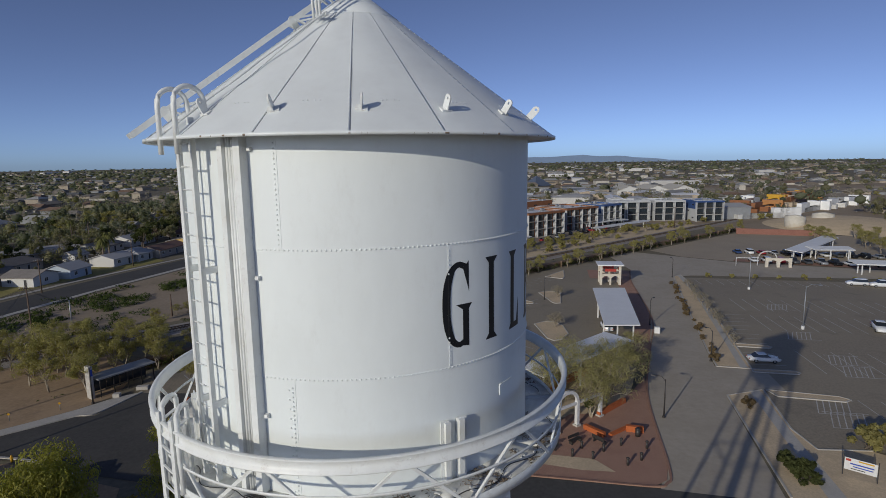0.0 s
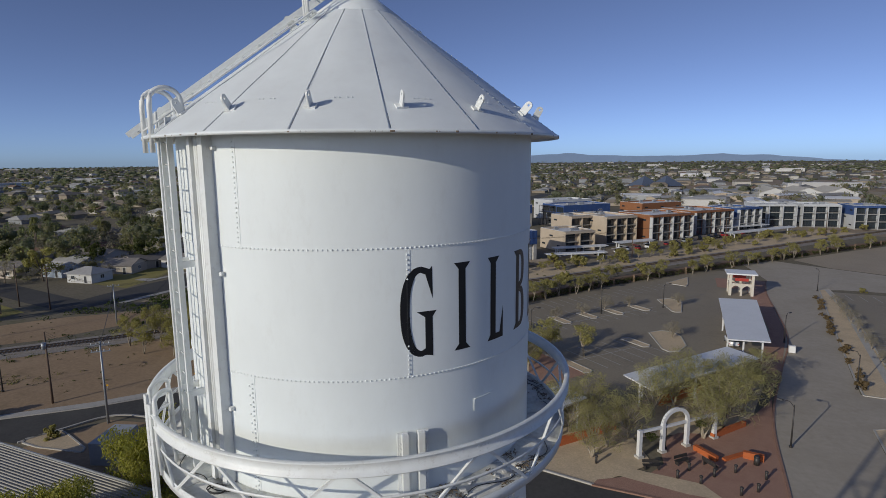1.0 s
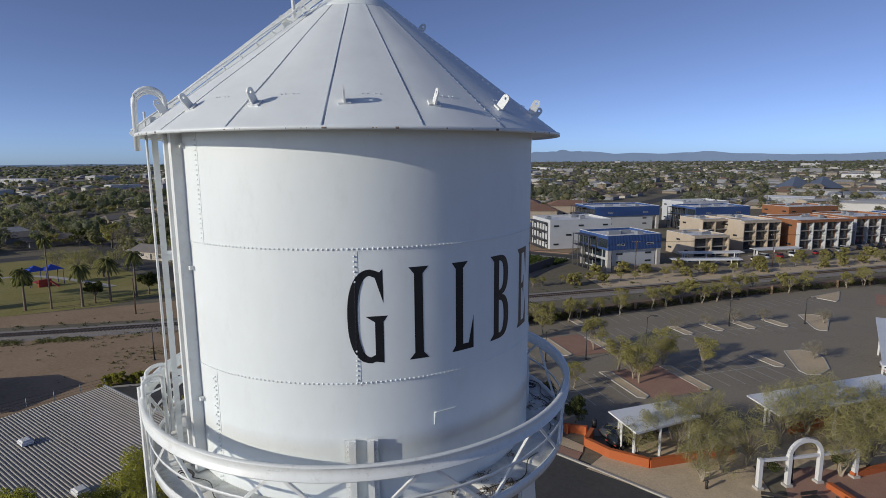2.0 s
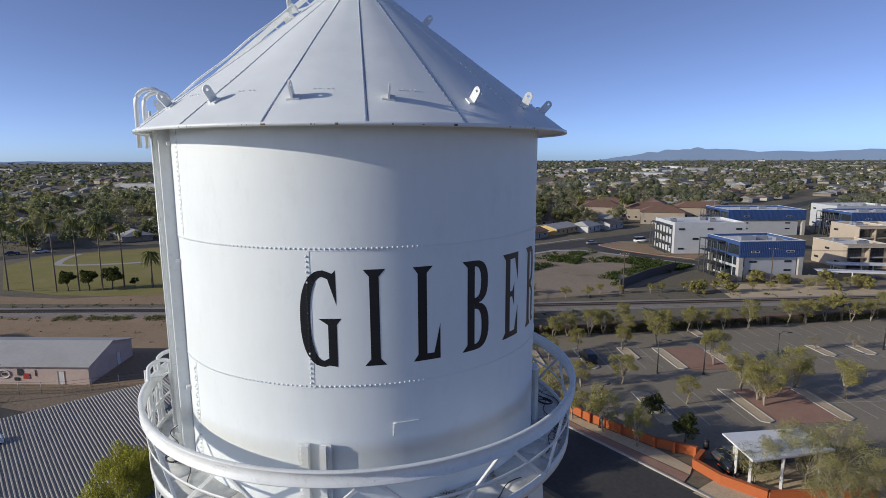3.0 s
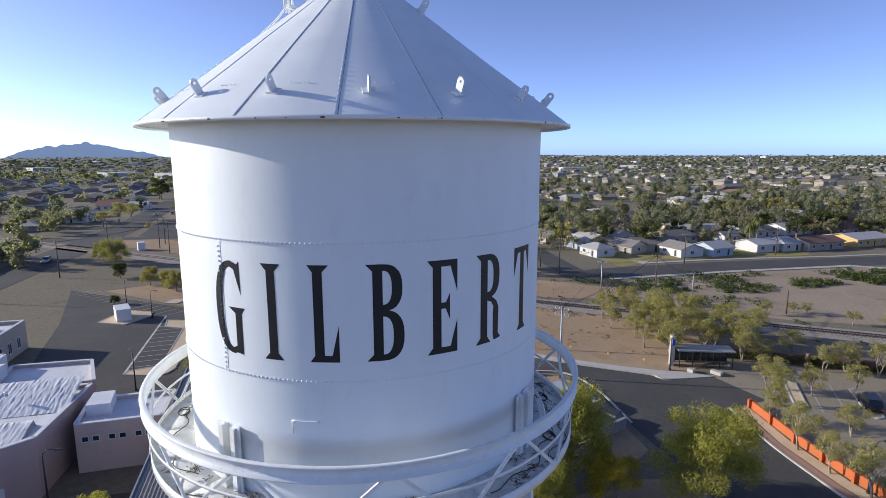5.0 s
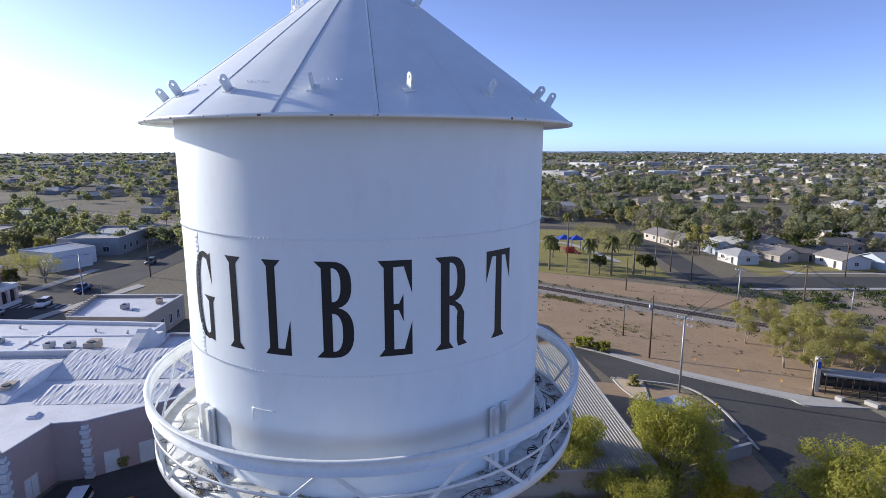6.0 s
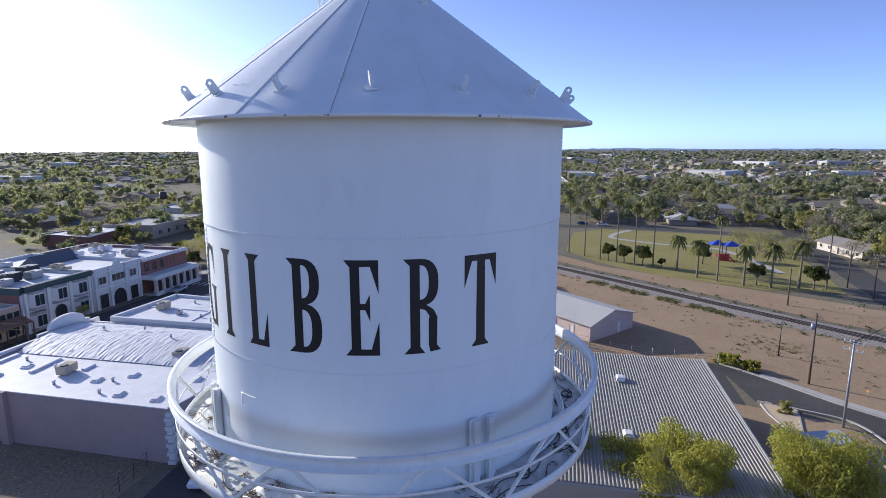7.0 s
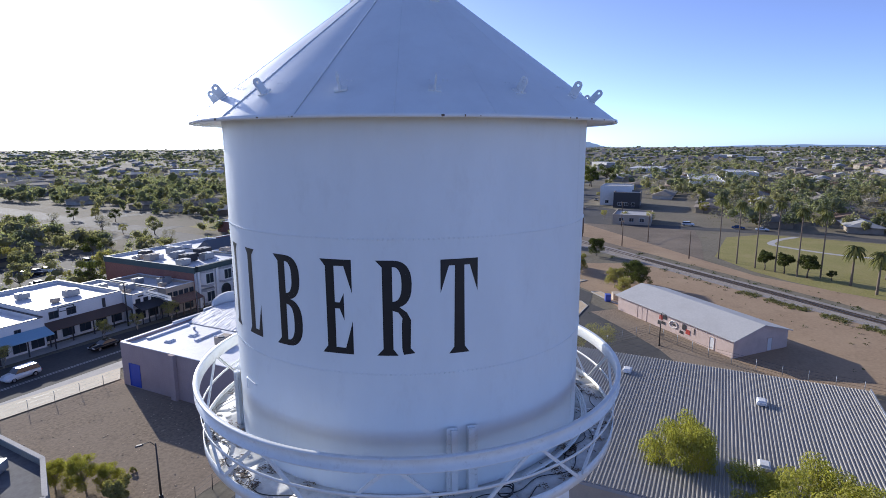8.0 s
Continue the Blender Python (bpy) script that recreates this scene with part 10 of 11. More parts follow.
bm = bmesh.new()
tube(bm, [(-73.8, 37.3, 8.0), (-73.8, 37.3, 8.9)], 0.28, 10)
solo("transformer", bm, POLE_STEEL, "grey can transformer on a utility pole", "transformer")
bm = bmesh.new()
tube(bm, [(-181.5, -148.5, 13.2), (-181.5, -148.5, 16.0)], 1.3, 12)
solo("antenna_shroud", bm, POLE_DARK, "dark shroud round the monopole's antennas", "antenna")
for a, b in ((0, 1), (1, 2), (2, 3), (3, 4), (1, 3), (2, 8), (9, 10), (10, 11), (11, 12), (12, 13), (17, 18), (18, 19), (22, 23)):
    pa, pb = POLES[a], POLES[b]
    for o in (-0.9, 0.0, 0.9):
        bm = bmesh.new()
        p, q = Vector((pa[0] + o * 0.7, pa[1] - o * 0.6, pa[2] - 0.2)), Vector((pb[0] + o * 0.7, pb[1] - o * 0.6, pb[2] - 0.2))
        tube(bm, [p.lerp(q, k / 8) - Vector((0, 0, 3.2 * (k / 8) * (1 - k / 8))) for k in range(9)], 0.022, 4)
        solo("overhead_wire", bm, CABLE, "thin dark overhead wire between poles", "wire", group="overhead wires")


def canopy(name, label, pts, z, drop=0.0, posts=True, mat=None, thick=0.18):
    """A shade canopy: a sheet roof with a fascia on steel posts."""
    ob = thing(name, label, "canopy")
    bm = bmesh.new()
    lo = [bm.verts.new((x, y, z - (drop if i in (2, 3) else 0))) for i, (x, y) in enumerate(pts)]
    hi = [bm.verts.new((x, y, z + thick - (drop if i in (2, 3) else 0))) for i, (x, y) in enumerate(pts)]
    bm.faces.new(hi), bm.faces.new(lo[::-1])
    for i in range(4):
        bm.faces.new((lo[i], lo[(i + 1) % 4], hi[(i + 1) % 4], hi[i]))
    bmesh.ops.recalc_face_normals(bm, faces=bm.faces)
    part("roof", bm, mat or CANOPY_WHITE, ob, "white sheet roof")
    c = sum((Vector(p) for p in pts), Vector((0, 0))) / 4
    if posts:
        for (x, y), (x2, y2) in zip(pts, pts[1:] + pts[:1]):
            for f in (0.12, 0.62):
                p = Vector((x, y)).lerp(Vector((x2, y2)), f)
                p = c + (p - c) * 0.9
                bm = bmesh.new()
                box(bm, p.x, p.y, 0, 0.26, 0.26, z + 0.02 - drop * 0.5)
                part("post", bm, FRAME_WHITE, ob)
        for i in range(4):
            a, b = Vector(pts[i]), Vector(pts[(i + 1) % 4])
            bm = bmesh.new()
            bar(bm, (*(c + (a - c) * 0.9), z - 0.12 - drop * 0.5), (*(c + (b - c) * 0.9), z - 0.12 - drop * 0.5), 0.14, 0.22)
            part("beam", bm, FRAME_WHITE, ob)
    return ob


canopy("platform_canopy", "long white shade canopy beside the drive", [(12.8, 119.5), (19.9, 120.5), (19.0, 91.0), (12.8, 90.1)], 3.6)
canopy("parking_canopy", "white shade canopy over parked cars", [(-13.6, 53.8), (-8.6, 61.0), (-4.6, 58.6), (-9.4, 50.4)], 3.7)
canopy("parking_canopy", "long white shade canopy among the plaza trees", [(-1.2, 67.6), (12.4, 85.4), (16.4, 81.6), (2.6, 63.6)], 3.8)
for pts in ([(76, 183), (102, 219), (106, 216), (80, 180)], [(85, 191), (98, 192), (98, 187), (86, 186)], [(86, 166), (120, 162), (120, 157.5), (86, 161)]):
    canopy("solar_carport", "pale solar carport over parked cars", [(x, y) for x, y in pts], 3.4, 0.5)
for pts in ([(-36.5, 183), (-20.5, 196), (-18.5, 193), (-34.5, 180)], [(-35.8, 169), (-18.5, 181), (-17, 178.5), (-34, 166.5)], [(-18.5, 203), (-6.5, 216), (-4, 213), (-16, 200)], [(16, 262), (38, 284), (41, 281), (19, 259)],
            [(20.5, 245), (48, 278), (51, 275), (23.5, 242)]):
    canopy("carport", "thin white carport roof before the apartments", pts, 2.6, thick=0.15)
# pavilion at the end of the canopy
pav = thing("gate_pavilion", "cream arched pavilion with a flat canopy roof", "pavilion")
bm = bmesh.new()
poly_ = rect(15.4, 139.2, 6.6, 5.6, 2)
slab(bm, poly_, 5.2, 5.5)
part("roof", bm, CANOPY_WHITE, pav)
for x, y in poly_:
    cx, cy = 18.7 + (x - 18.7) * 0.72, 142 + (y - 142) * 0.72
    bm = bmesh.new()
    box(bm, cx, cy, 0, 0.6, 0.6, 5.2)
    part("pillar", bm, STUCCO_CREAM, pav)
for a, b in zip(poly_, poly_[1:] + poly_[:1]):
    pa, pb = [Vector((18.7 + (p[0] - 18.7) * 0.72, 142 + (p[1] - 142) * 0.72)) for p in (a, b)]
    d = (pb - pa).normalized()
    nrm = Vector((-d.y, d.x)) * 0.2
    for half in range(2):
        q0, q1 = pa.lerp(pb, half / 2), pa.lerp(pb, half / 2 + 0.5)
        bm = bmesh.new()
        for k in range(10):
            f0, f1 = k / 10, (k + 1) / 10
            z0, z1 = 1.5 + 1.0 * math.sin(math.pi * f0), 1.5 + 1.0 * math.sin(math.pi * f1)
            p, q = q0.lerp(q1, f0), q0.lerp(q1, f1)
            for sg in (1, -1):
                bm.faces.new([bm.verts.new(v) for v in ((*(p + nrm * sg), z0), (*(q + nrm * sg), z1), (*(q + nrm * sg), 3.0), (*(p + nrm * sg), 3.0))])
            bm.faces.new([bm.verts.new(v) for v in ((*(p + nrm), z0), (*(q + nrm), z1), (*(q - nrm), z1), (*(p - nrm), z0))])
            bm.faces.new([bm.verts.new(v) for v in ((*(p + nrm), 3.0), (*(q + nrm), 3.0), (*(q - nrm), 3.0), (*(p - nrm), 3.0))])
        part("arch", bm, STUCCO_CREAM, pav)
    mid = pa.lerp(pb, 0.5)
    bm = bmesh.new()
    box(bm, mid.x, mid.y, 0, 0.45, 0.45, 1.9)
    part("pillar", bm, STUCCO_CREAM, pav)
    bm = bmesh.new()
    bar(bm, (*pa.lerp(pb, 0.2), 3.95), (*pa.lerp(pb, 0.8), 3.95), 0.08, 0.7)
    part("red_panel", bm, RED, pav, "red sign panel under the roof")
# white arcade by the far car park
arc = thing("arcade_wall", "cream arched arcade wall by the far car park", "arcade")
for k in range(3):
    x = 66.6 + k * 3.2
    bm = bmesh.new()
    box(bm, x, 170.5, 0, 0.8, 0.6, 2.9)
    part("pillar", bm, STUCCO_CREAM, arc)
    if k < 2:
        bm = bmesh.new()
        for m in range(10):
            f0, f1 = m / 10, (m + 1) / 10
            z0, z1 = 1.3 + 0.9 * math.sin(math.pi * f0), 1.3 + 0.9 * math.sin(math.pi * f1)
            for sg in (-0.25, 0.25):
                quad(bm, (x + 3.2 * f0, 170.5 + sg, z0), (x + 3.2 * f1, 170.5 + sg, z1), (x + 3.2 * f1, 170.5 + sg, 2.8), (x + 3.2 * f0, 170.5 + sg, 2.8))
            quad(bm, (x + 3.2 * f0, 170.25, z0), (x + 3.2 * f1, 170.25, z1), (x + 3.2 * f1, 170.75, z1), (x + 3.2 * f0, 170.75, z0))
            quad(bm, (x + 3.2 * f0, 170.25, 2.8), (x + 3.2 * f1, 170.25, 2.8), (x + 3.2 * f1, 170.75, 2.8), (x + 3.2 * f0, 170.75, 2.8))
        part("arch", bm, STUCCO_CREAM, arc)
bm = bmesh.new()
for o in (-0.3, 0.3):
    tube(bm, [(67.2 + 2.6 * math.cos(radians(t)), 172 + o, 2.4 + 2.2 * math.sin(radians(t))) for t in range(0, 181, 12)], 0.09, 5)
for x in (58.6, 64.6, 69.8):
    tube(bm, [(x, 172, 0), (x, 172, 2.5)], 0.09, 5)
bar(bm, (58.6, 172, 2.5), (64.6, 172, 2.5), 0.14)
part("trellis", bm, FRAME_WHITE, arc, "white steel trellis arch")

# arched gate in the plaza
gate = thing("plaza_gate", "white plaza gate with a round arch between square posts", "gate")
A_, B_, C_, D_ = Vector((2.0, 53.2)), Vector((4.3, 55.4)), Vector((6.8, 58.0)), Vector((9.8, 61.2))
for p, h in ((A_, 3.3), (B_, 3.4), (C_, 3.4), (D_, 3.3)):
    bm = bmesh.new()
    box(bm, p.x, p.y, 0, 0.42, 0.42, h, 46)
    part("post", bm, FRAME_WHITE, gate)
    bm = bmesh.new()
    box(bm, p.x, p.y, 0.08, 0.75, 0.75, 0.25, 46)
    part("plinth", bm, CONCRETE, gate)
bm = bmesh.new()
mid_, half_ = (B_ + C_) / 2, (C_ - B_) / 2
arc_pts = [Vector((*(mid_ - half_ * math.cos(radians(t))), 3.3 + 1.55 * math.sin(radians(t)))) for t in range(0, 181, 12)]
for p, q in zip(arc_pts, arc_pts[1:]):
    bar(bm, p, q, 0.38, 0.34, up=(0.7, -0.7, 0))
part("arch", bm, FRAME_WHITE, gate)
for p, q in ((A_, B_), (C_, D_), (B_, C_)):
    bm = bmesh.new()
    bar(bm, (*p, 3.1), (*q, 3.1), 0.28, 0.26)
    part("beam", bm, FRAME_WHITE, gate)
for p, q in ((A_, B_), (C_, D_)):
    c = (p + q) / 2
    ob = thing("hanging_plant", "hanging plant under the plaza gate", "plant", "hanging plants", (c.x, c.y, 2.2))
    bm = bmesh.new()
    leaf_cloud(bm, Vector((0, 0, 0.2)), 0.7, 220, 0.12, rz, 0.7)
    part("leaves", bm, LEAF_DARK, ob)
    bm = bmesh.new()
    tube(bm, [(0, 0, 0.2), (0, 0, 0.8)], 0.02, 5)
    part("hanger", bm, CABLE, ob)

# orange walls with upright fins
wall_pts = [(-45.6, 55.9), (-37, 53.8), (-29, 52.7), (-20.5, 52.9), (-16.4, 54.2)]
ow = thing("orange_wall", "low orange stucco wall with upright fins", "wall")
for a, b in zip(wall_pts, wall_pts[1:]):
    bm = bmesh.new()
    strip(bm, [a, b], 0.35, 0.0, height=1.05)
    part("wall_length", bm, ORANGE, ow)
for k in range(9):
    f = k / 8 * (len(wall_pts) - 1)
    i = min(int(f), len(wall_pts) - 2)
    p = Vector(wall_pts[i]).lerp(Vector(wall_pts[i + 1]), f - i)
    bm = bmesh.new()
    box(bm, p.x + 0.15, p.y - 0.35, 0, 0.28, 0.5, 1.25)
    part("fin", bm, ORANGE, ow)
for pts, h in (([(-15.3, 51.5), (-12.2, 50.6), (-8.0, 51.0)], 1.0), ([(-8.0, 51.0), (-1.2, 59.2)], 0.9), ([(-15.6, 54.2), (-15.3, 51.5)], 1.0), ([(7.7, 57.4), (8.6, 56.6), (9.9, 55.5)], 0.6), ([(10.6, 56.0), (12.9, 58.4)], 0.25), ([(12.6, 57.6), (14.6, 57.4)], 0.75), ([(3.4, 68.2), (9.6, 76.4)], 1.1), ([(9.6, 61.0), (13.4, 66.0)], 0.6)):
    bm = bmesh.new()
    strip(bm, pts, 0.5, 0.08, height=h)
    solo("planter_wall", bm, ORANGE, "orange stucco planter wall in the plaza", "wall", group="planter walls")
# bollards, benches and bins in the plaza
for x, y in ((7.1, 52.4), (9.5, 52.1), (11.8, 49.5), (14.4, 53.6), (11.6, 53.8), (13.4, 50.8), (8.2, 50.2), (6.0, 50.4), (-2.2, 50.2)):
    ob = thing("bollard", "dark cylindrical plaza bollard", "bollard", "plaza bollards", (x, y, 0.09))
    bm = bmesh.new()
    tube(bm, [(0, 0, 0), (0, 0, 0.75)], 0.14, 10)
    part("post", bm, POLE_DARK, ob)
    bm = bmesh.new()
    tube(bm, [(0, 0, 0.75), (0, 0, 0.85), (0, 0, 0.95)], [0.19, 0.19, 0.06], 10)
    part("cap", bm, POLE_DARK, ob)
for x, y, t in ((6.4, 53.6, 45), (9.2, 53.9, 135), (3.4, 51.2, 20)):
    ob = thing("bench", "dark slatted plaza bench", "bench", "plaza benches", (x, y, 0.09), t)
    for k in range(4):
        bm = bmesh.new()
        box(bm, 0, -0.2 + k * 0.13, 0.45, 1.8, 0.1, 0.05)
        part("slat", bm, POLE_DARK, ob)
    for k in (-0.7, 0.7):
        bm = bmesh.new()
        box(bm, k, 0, 0, 0.08, 0.5, 0.45)
        part("leg", bm, POLE_DARK, ob)
    bm = bmesh.new()
    box(bm, 0, 0.28, 0.6, 1.8, 0.06, 0.35)
    part("backrest", bm, POLE_DARK, ob)
for x, y in ((13.8, 56.4), (-16.2, 56.5)):
    ob = thing("litter_bin", "dark round litter bin", "bin", "litter bins", (x, y, 0.09))
    bm = bmesh.new()
    tube(bm, [(0, 0, 0), (0, 0, 0.9)], 0.3, 12)
    part("body", bm, POLE_DARK, ob)
    bm = bmesh.new()
    tube(bm, [(0, 0, 0.9), (0, 0, 1.05)], [0.33, 0.2], 12)
    part("lid", bm, FRAME_DARK, ob)
ub = thing("utility_box", "pale electric cabinet beside the drive", "cabinet", "", (23.2, 98.6, 0.1))
bm = bmesh.new()
box(bm, 0, 0, 0, 1.0, 0.7, 1.2)
part("body", bm, FRAME_WHITE, ub)
bm = bmesh.new()
box(bm, 0, -0.36, 0.1, 0.8, 0.02, 1.0)
part("door", bm, CANOPY_WHITE, ub)

# banner on posts by the drive
bn = thing("banner_sign", "white banner with coloured print between dark posts", "sign", "", (34.7, 50.7, 0), -30)
for x in (-1.45, 1.45):
    bm = bmesh.new()
    box(bm, x, 0, 0, 0.1, 0.1, 2.3)
    part("post", bm, POLE_DARK, bn)
bm = bmesh.new()
box(bm, 0, 0, 0.75, 2.75, 0.04, 1.3)
part("panel", bm, FRAME_WHITE, bn)
for x, z, w, h, mat in ((0.45, 1.82, 1.3, 0.13, YELLOW), (-1.05, 1.72, 0.42, 0.24, RED), (0.1, 1.42, 2.0, 0.13, BLUE), (0.2, 1.16, 1.7, 0.10, BLUE), (-0.2, 0.92, 1.2, 0.08, FRAME_DARK)):
    bm = bmesh.new()
    box(bm, x, -0.035, z, w, 0.02, h)
    part("print_bar", bm, mat, bn)

# bus shelter with its pylon
bs = thing("bus_shelter", "dark glass bus shelter with a pale pylon", "bus shelter", "", (-59.4, 60.2, 0), 68)
bm = bmesh.new()
box(bm, 0, 0, 2.7, 8.4, 3.0, 0.18)
part("roof", bm, GREY_METAL, bs)
for x in (-3.9, -2.0, 0, 2.0, 3.9):
    for y in (-1.2, 1.2):
        bm = bmesh.new()
        box(bm, x, y, 0, 0.12, 0.12, 2.7)
        part("post", bm, POLE_DARK, bs)
for x in (-2.95, -1.0, 1.0, 2.95):
    bm = bmesh.new()
    box(bm, x, 1.2, 0.3, 1.8, 0.03, 2.1)
    part("pane", bm, WINDOW, bs)
bm = bmesh.new()
box(bm, 0, 0.6, 0.42, 5.0, 0.45, 0.07)
part("bench_seat", bm, POLE_DARK, bs)
bm = bmesh.new()
box(bm, -4.8, -0.2, 0, 0.5, 1.2, 4.8)
part("pylon", bm, CONCRETE, bs, "tall pale pylon with a dark panel")
bm = bmesh.new()
box(bm, -4.8, -0.82, 3.4, 0.4, 0.05, 1.0)
part("pylon_panel", bm, BLUE, bs)
for x, y, w in ((-55.8, 59.6, 1.6), (-57.6, 56.6, 0.9)):
    bm = bmesh.new()
    box(bm, x, y, 0.1, w, 0.8, 0.5, 20)
    solo("concrete_seat", bm, CONCRETE, "pale concrete block seat", "seat", group="block seats")

# yard by the tower: skips, cabinets, container, hydrant, signs
sk = thing("waste_skip", "dark steel waste skip", "skip", "", (-47.0, 36.0, 0), 30)
bm = bmesh.new()
box(bm, 0, 0, 0.15, 2.0, 1.6, 1.3, taper=1.08)
part("body", bm, POLE_STEEL, sk)
bm = bmesh.new()
box(bm, 0, 0.1, 1.45, 2.1, 1.6, 0.1)
part("lid", bm, FRAME_DARK, sk)
for x, y, w, d, h, mat, nm, lab in ((-51.2, 35.6, 2.6, 1.6, 1.5, STUCCO_TAN, "pump_box", "tan steel pump box"), (-52.9, 31.4, 2.8, 4.6, 2.6, BLUE, "storage_container", "pale grey-blue steel storage container"), (-44.0, 33.4, 0.4, 7.6, 1.4, GREY_METAL, "trailer_rail", "grey barrier along the yard"),
                                    (-113.2, -33.6, 4.8, 2.6, 2.5, FRAME_WHITE, "storage_cabin", "white storage cabin in the car park"), (-202.2, -49.2, 2.6, 2.2, 2.8, FRAME_WHITE, "equipment_cabinet", "white equipment cabinet by the railway"), (-112.5, -13.6, 2.2, 1.6, 1.5, STUCCO_TAN, "bin_store", "tan bin store by the shed"), (-110.5, -15.0, 1.2, 1.1, 1.5, BLUE, "recycling_bin", "blue plastic recycling bin by the shed")):
    bm = bmesh.new()
    box(bm, x, y, 0, w, d, h, 20)
    ob = tagged(solo(nm, bm, mat if nm != "storage_container" else colour("container_grey", (0.40, 0.43, 0.47), 0.6)), lab, nm.replace("_", " ").split()[-1])
hyd = thing("fire_hydrant", "yellow fire hydrant at the kerb", "hydrant", "", (-56.0, 39.0, 0.05))
bm = bmesh.new()
tube(bm, [(0, 0, 0), (0, 0, 0.65), (0, 0, 0.78), (0, 0, 0.85)], [0.13, 0.13, 0.10, 0.03], 10)
part("barrel", bm, YELLOW, hyd)
bm = bmesh.new()
tube(bm, [(-0.22, 0, 0.5), (0.22, 0, 0.5)], 0.07, 8)
part("outlet", bm, YELLOW, hyd)
for x, y, z, mat in ((-70.6, 43.4, 0.8, YELLOW), (-66.0, 47.6, 0.8, YELLOW), (-115.1, -86.8, 3.2, YELLOW), (-113.0, -68.3, 3.2, YELLOW), (-62.2, 51.6, 0.8, YELLOW), (-98.0, 5, 1.3, FRAME_WHITE)):
    ob = thing("road_sign", "diamond warning sign on a post", "sign", "road signs", (x, y, 0), 30)
    bm = bmesh.new()
    tube(bm, [(0, 0, 0), (0, 0, z + 0.4)], 0.035, 6)
    part("post", bm, POLE_STEEL, ob)
    bm = bmesh.new()
    q = 0.2 if z < 1 else 0.6 if z > 3 else 0.38
    vs = [(0, -0.04, z), (q, -0.04, z + q), (0, -0.04, z + 2 * q), (-q, -0.04, z + q)]
    bm.faces.new([bm.verts.new(v) for v in vs])
    ext = bmesh.ops.extrude_face_region(bm, geom=bm.faces[:])
    for v in ext["geom"]:
        if isinstance(v, bmesh.types.BMVert):
            v.co.y -= 0.02
    part("plate", bm, mat, ob)
for x, y in ((-113.2, -72.4),):
    ob = thing("signal_mast", "pale mast with an orange flag", "mast", "street masts", (x, y, 0))
    bm = bmesh.new()
    tube(bm, [(0, 0, 0), (0.3, 0.2, 4), (0.8, 0.3, 8)], [0.1, 0.08, 0.05], 7)
    part("mast", bm, FRAME_WHITE, ob)
    bm = bmesh.new()
    box(bm, 0.7, 0.3, 6.3, 0.6, 0.05, 0.9)
    part("flag", bm, ORANGE, ob)

# wire fence along the yard behind the ribbed roof
fn = thing("wire_fence", "dark chain-link fence on thin posts", "fence")
FENCE = [(-78.4, 27.0), (-80.2, 14.6), (-84.0, 5.0), (-92, -4.5), (-80, -12), (-70, -14.6)]
for a, b in zip(FENCE, FENCE[1:]):
    A, B = Vector(a), Vector(b)
    n = max(2, int((B - A).length / 3))
    for k in range(n):
        p = A.lerp(B, k / n)
        bm = bmesh.new()
        tube(bm, [(*p, 0), (*p, 1.9)], 0.04, 6)
        part("post", bm, POLE_STEEL, fn)
    for z in (0.15, 0.6, 1.0, 1.4, 1.85):
        bm = bmesh.new()
        bar(bm, (*A, z), (*B, z), 0.025)
        part("rail", bm, POLE_DARK, fn)
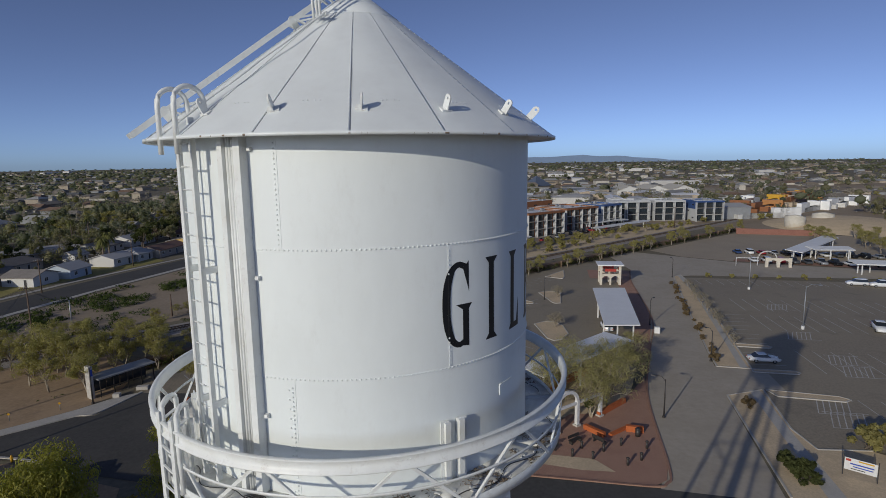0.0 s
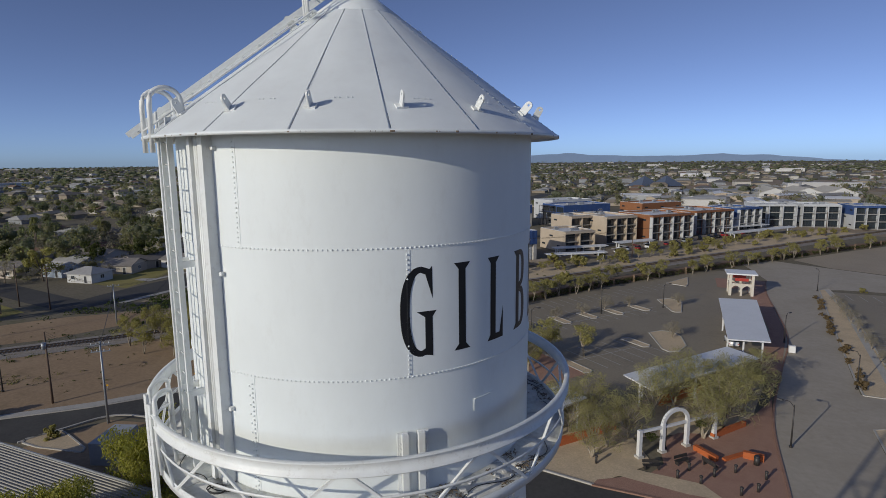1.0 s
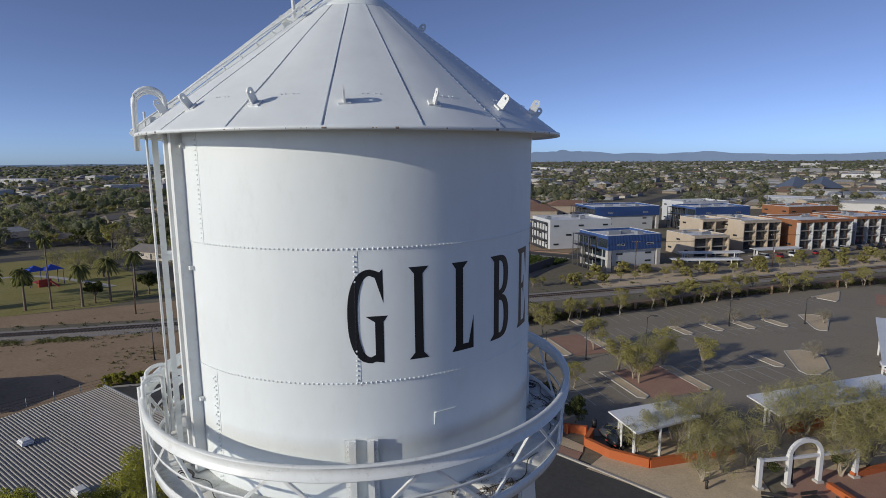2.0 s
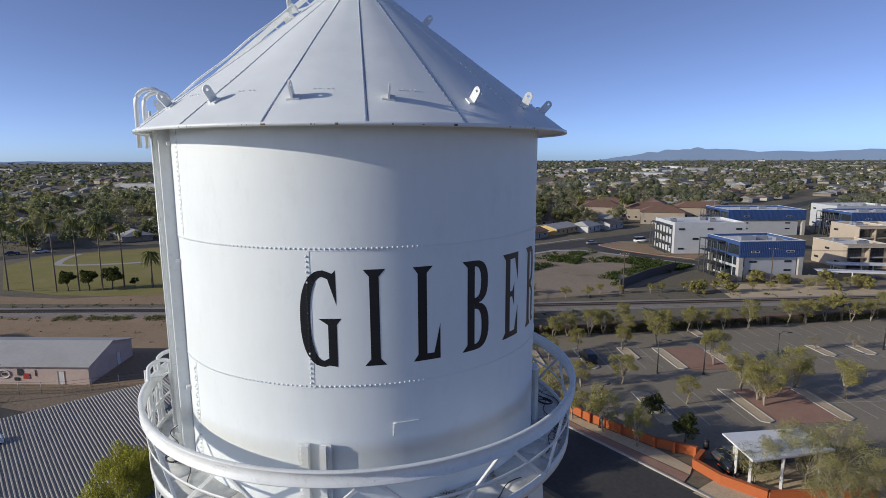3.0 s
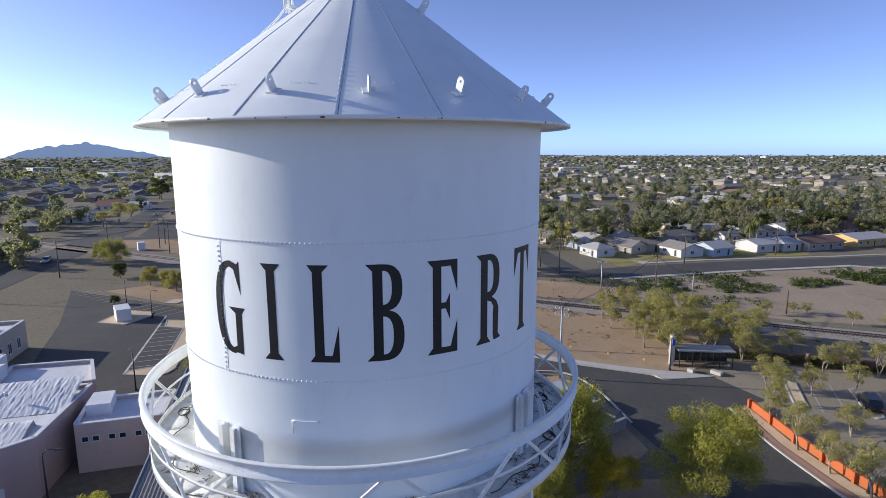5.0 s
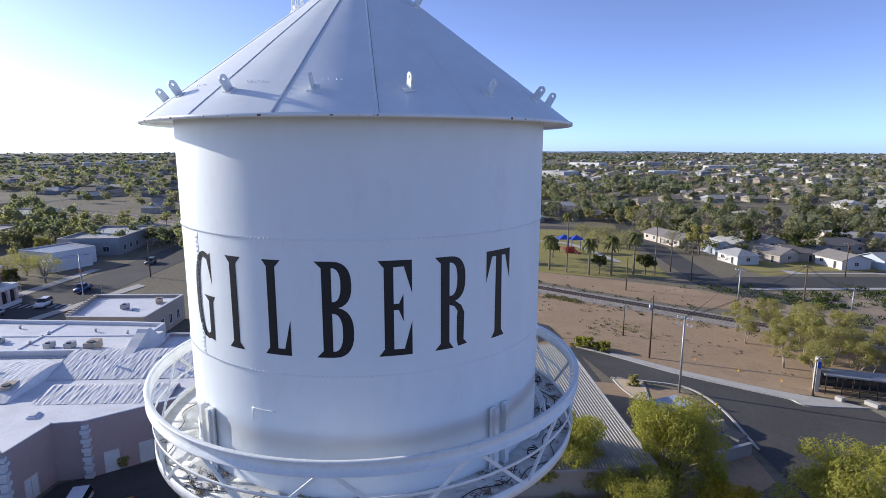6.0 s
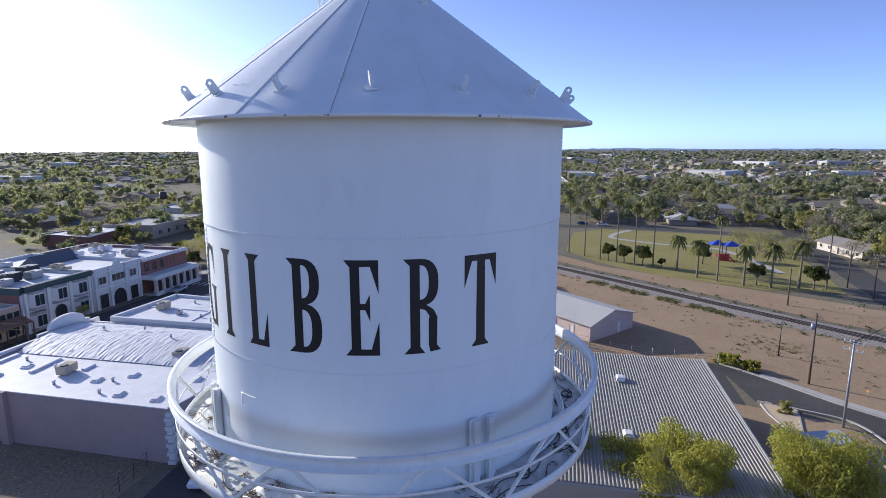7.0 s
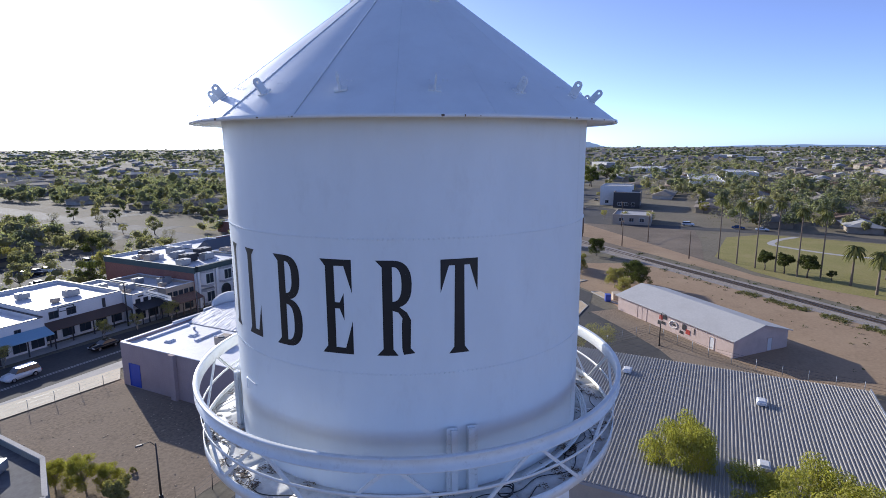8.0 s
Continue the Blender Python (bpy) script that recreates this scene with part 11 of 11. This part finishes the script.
# thin fence on the bare lot and timber props
fn2 = thing("site_fence", "thin dark wire fence on leaning posts", "fence")
for k in range(7):
    bm = bmesh.new()
    tube(bm, [(-37 + k * 2.2, -38.6 + k * 0.25, 0), (-37 + k * 2.2, -38.5 + k * 0.25, 1.7)], 0.035, 6)
    part("post", bm, POLE_DARK, fn2)
for z in (0.5, 1.1, 1.6):
    bm = bmesh.new()
    bar(bm, (-37, -38.6, z), (-23.8, -37.1, z), 0.02)
    part("wire", bm, POLE_DARK, fn2)
lot_fence = thing("lot_fence", "low wire fence on thin grey posts along the bare lot", "fence")
for k in range(20):
    x = -39.6 + k * 3.0
    y = -70.0 - 2.0 * min(1, k / 5) - 0.05 * max(0, k - 5)
    bm = bmesh.new()
    tube(bm, [(x, y, 0), (x, y, 1.5)], 0.035, 6)
    part("post", bm, POLE_STEEL, lot_fence)
    for z in (0.5, 1.0, 1.45):
        if k:
            bm = bmesh.new()
            bar(bm, (*last, z), (x, y, z), 0.012)
            part("wire", bm, POLE_STEEL, lot_fence)
    last = (x, y)
# playground in the park
pg = thing("play_set", "playground with blue shade roofs and red posts", "playground", "", (-168.4, 48.6, 0))
for x, y in ((0, 0), (1.5, 3.5)):
    bm = bmesh.new()
    vs = [bm.verts.new(v) for v in ((x - 2.3, y - 2.3, 4.2), (x + 2.3, y - 2.3, 4.2), (x + 2.3, y + 2.3, 4.2), (x - 2.3, y + 2.3, 4.2), (x, y, 5.6))]
    for i in range(4):
        bm.faces.new((vs[i], vs[(i + 1) % 4], vs[4]))
    part("shade_roof", bm, BLUE, pg)
    for sx, sy in ((-2, -2), (2, -2), (2, 2), (-2, 2)):
        bm = bmesh.new()
        tube(bm, [(x + sx, y + sy, 0), (x + sx, y + sy, 4.4)], 0.08, 6)
        part("post", bm, BLUE, pg)
bm = bmesh.new()
box(bm, 2, 0, 1.2, 3, 2, 0.2)
box(bm, 3.4, 1, 0, 0.5, 3, 2.0)
part("platform", bm, RED, pg)
bm = bmesh.new()
bar(bm, (4, 2, 1.6), (7, 3, 0.2), 0.6, 0.08)
part("slide", bm, RED, pg)
# stones in the bare lot
bm = bmesh.new()
for _ in range(260):
    x, y = rz.uniform(-37, -18), rz.uniform(-71, -39)
    box(bm, x, y, 0.01, rz.uniform(0.06, 0.2), rz.uniform(0.06, 0.2), rz.uniform(0.02, 0.07), rz.uniform(0, 90), taper=0.6)
tagged(solo("rubble", bm, SAND), "small stones and clods on the bare lot", "rubble", kind="stuff")
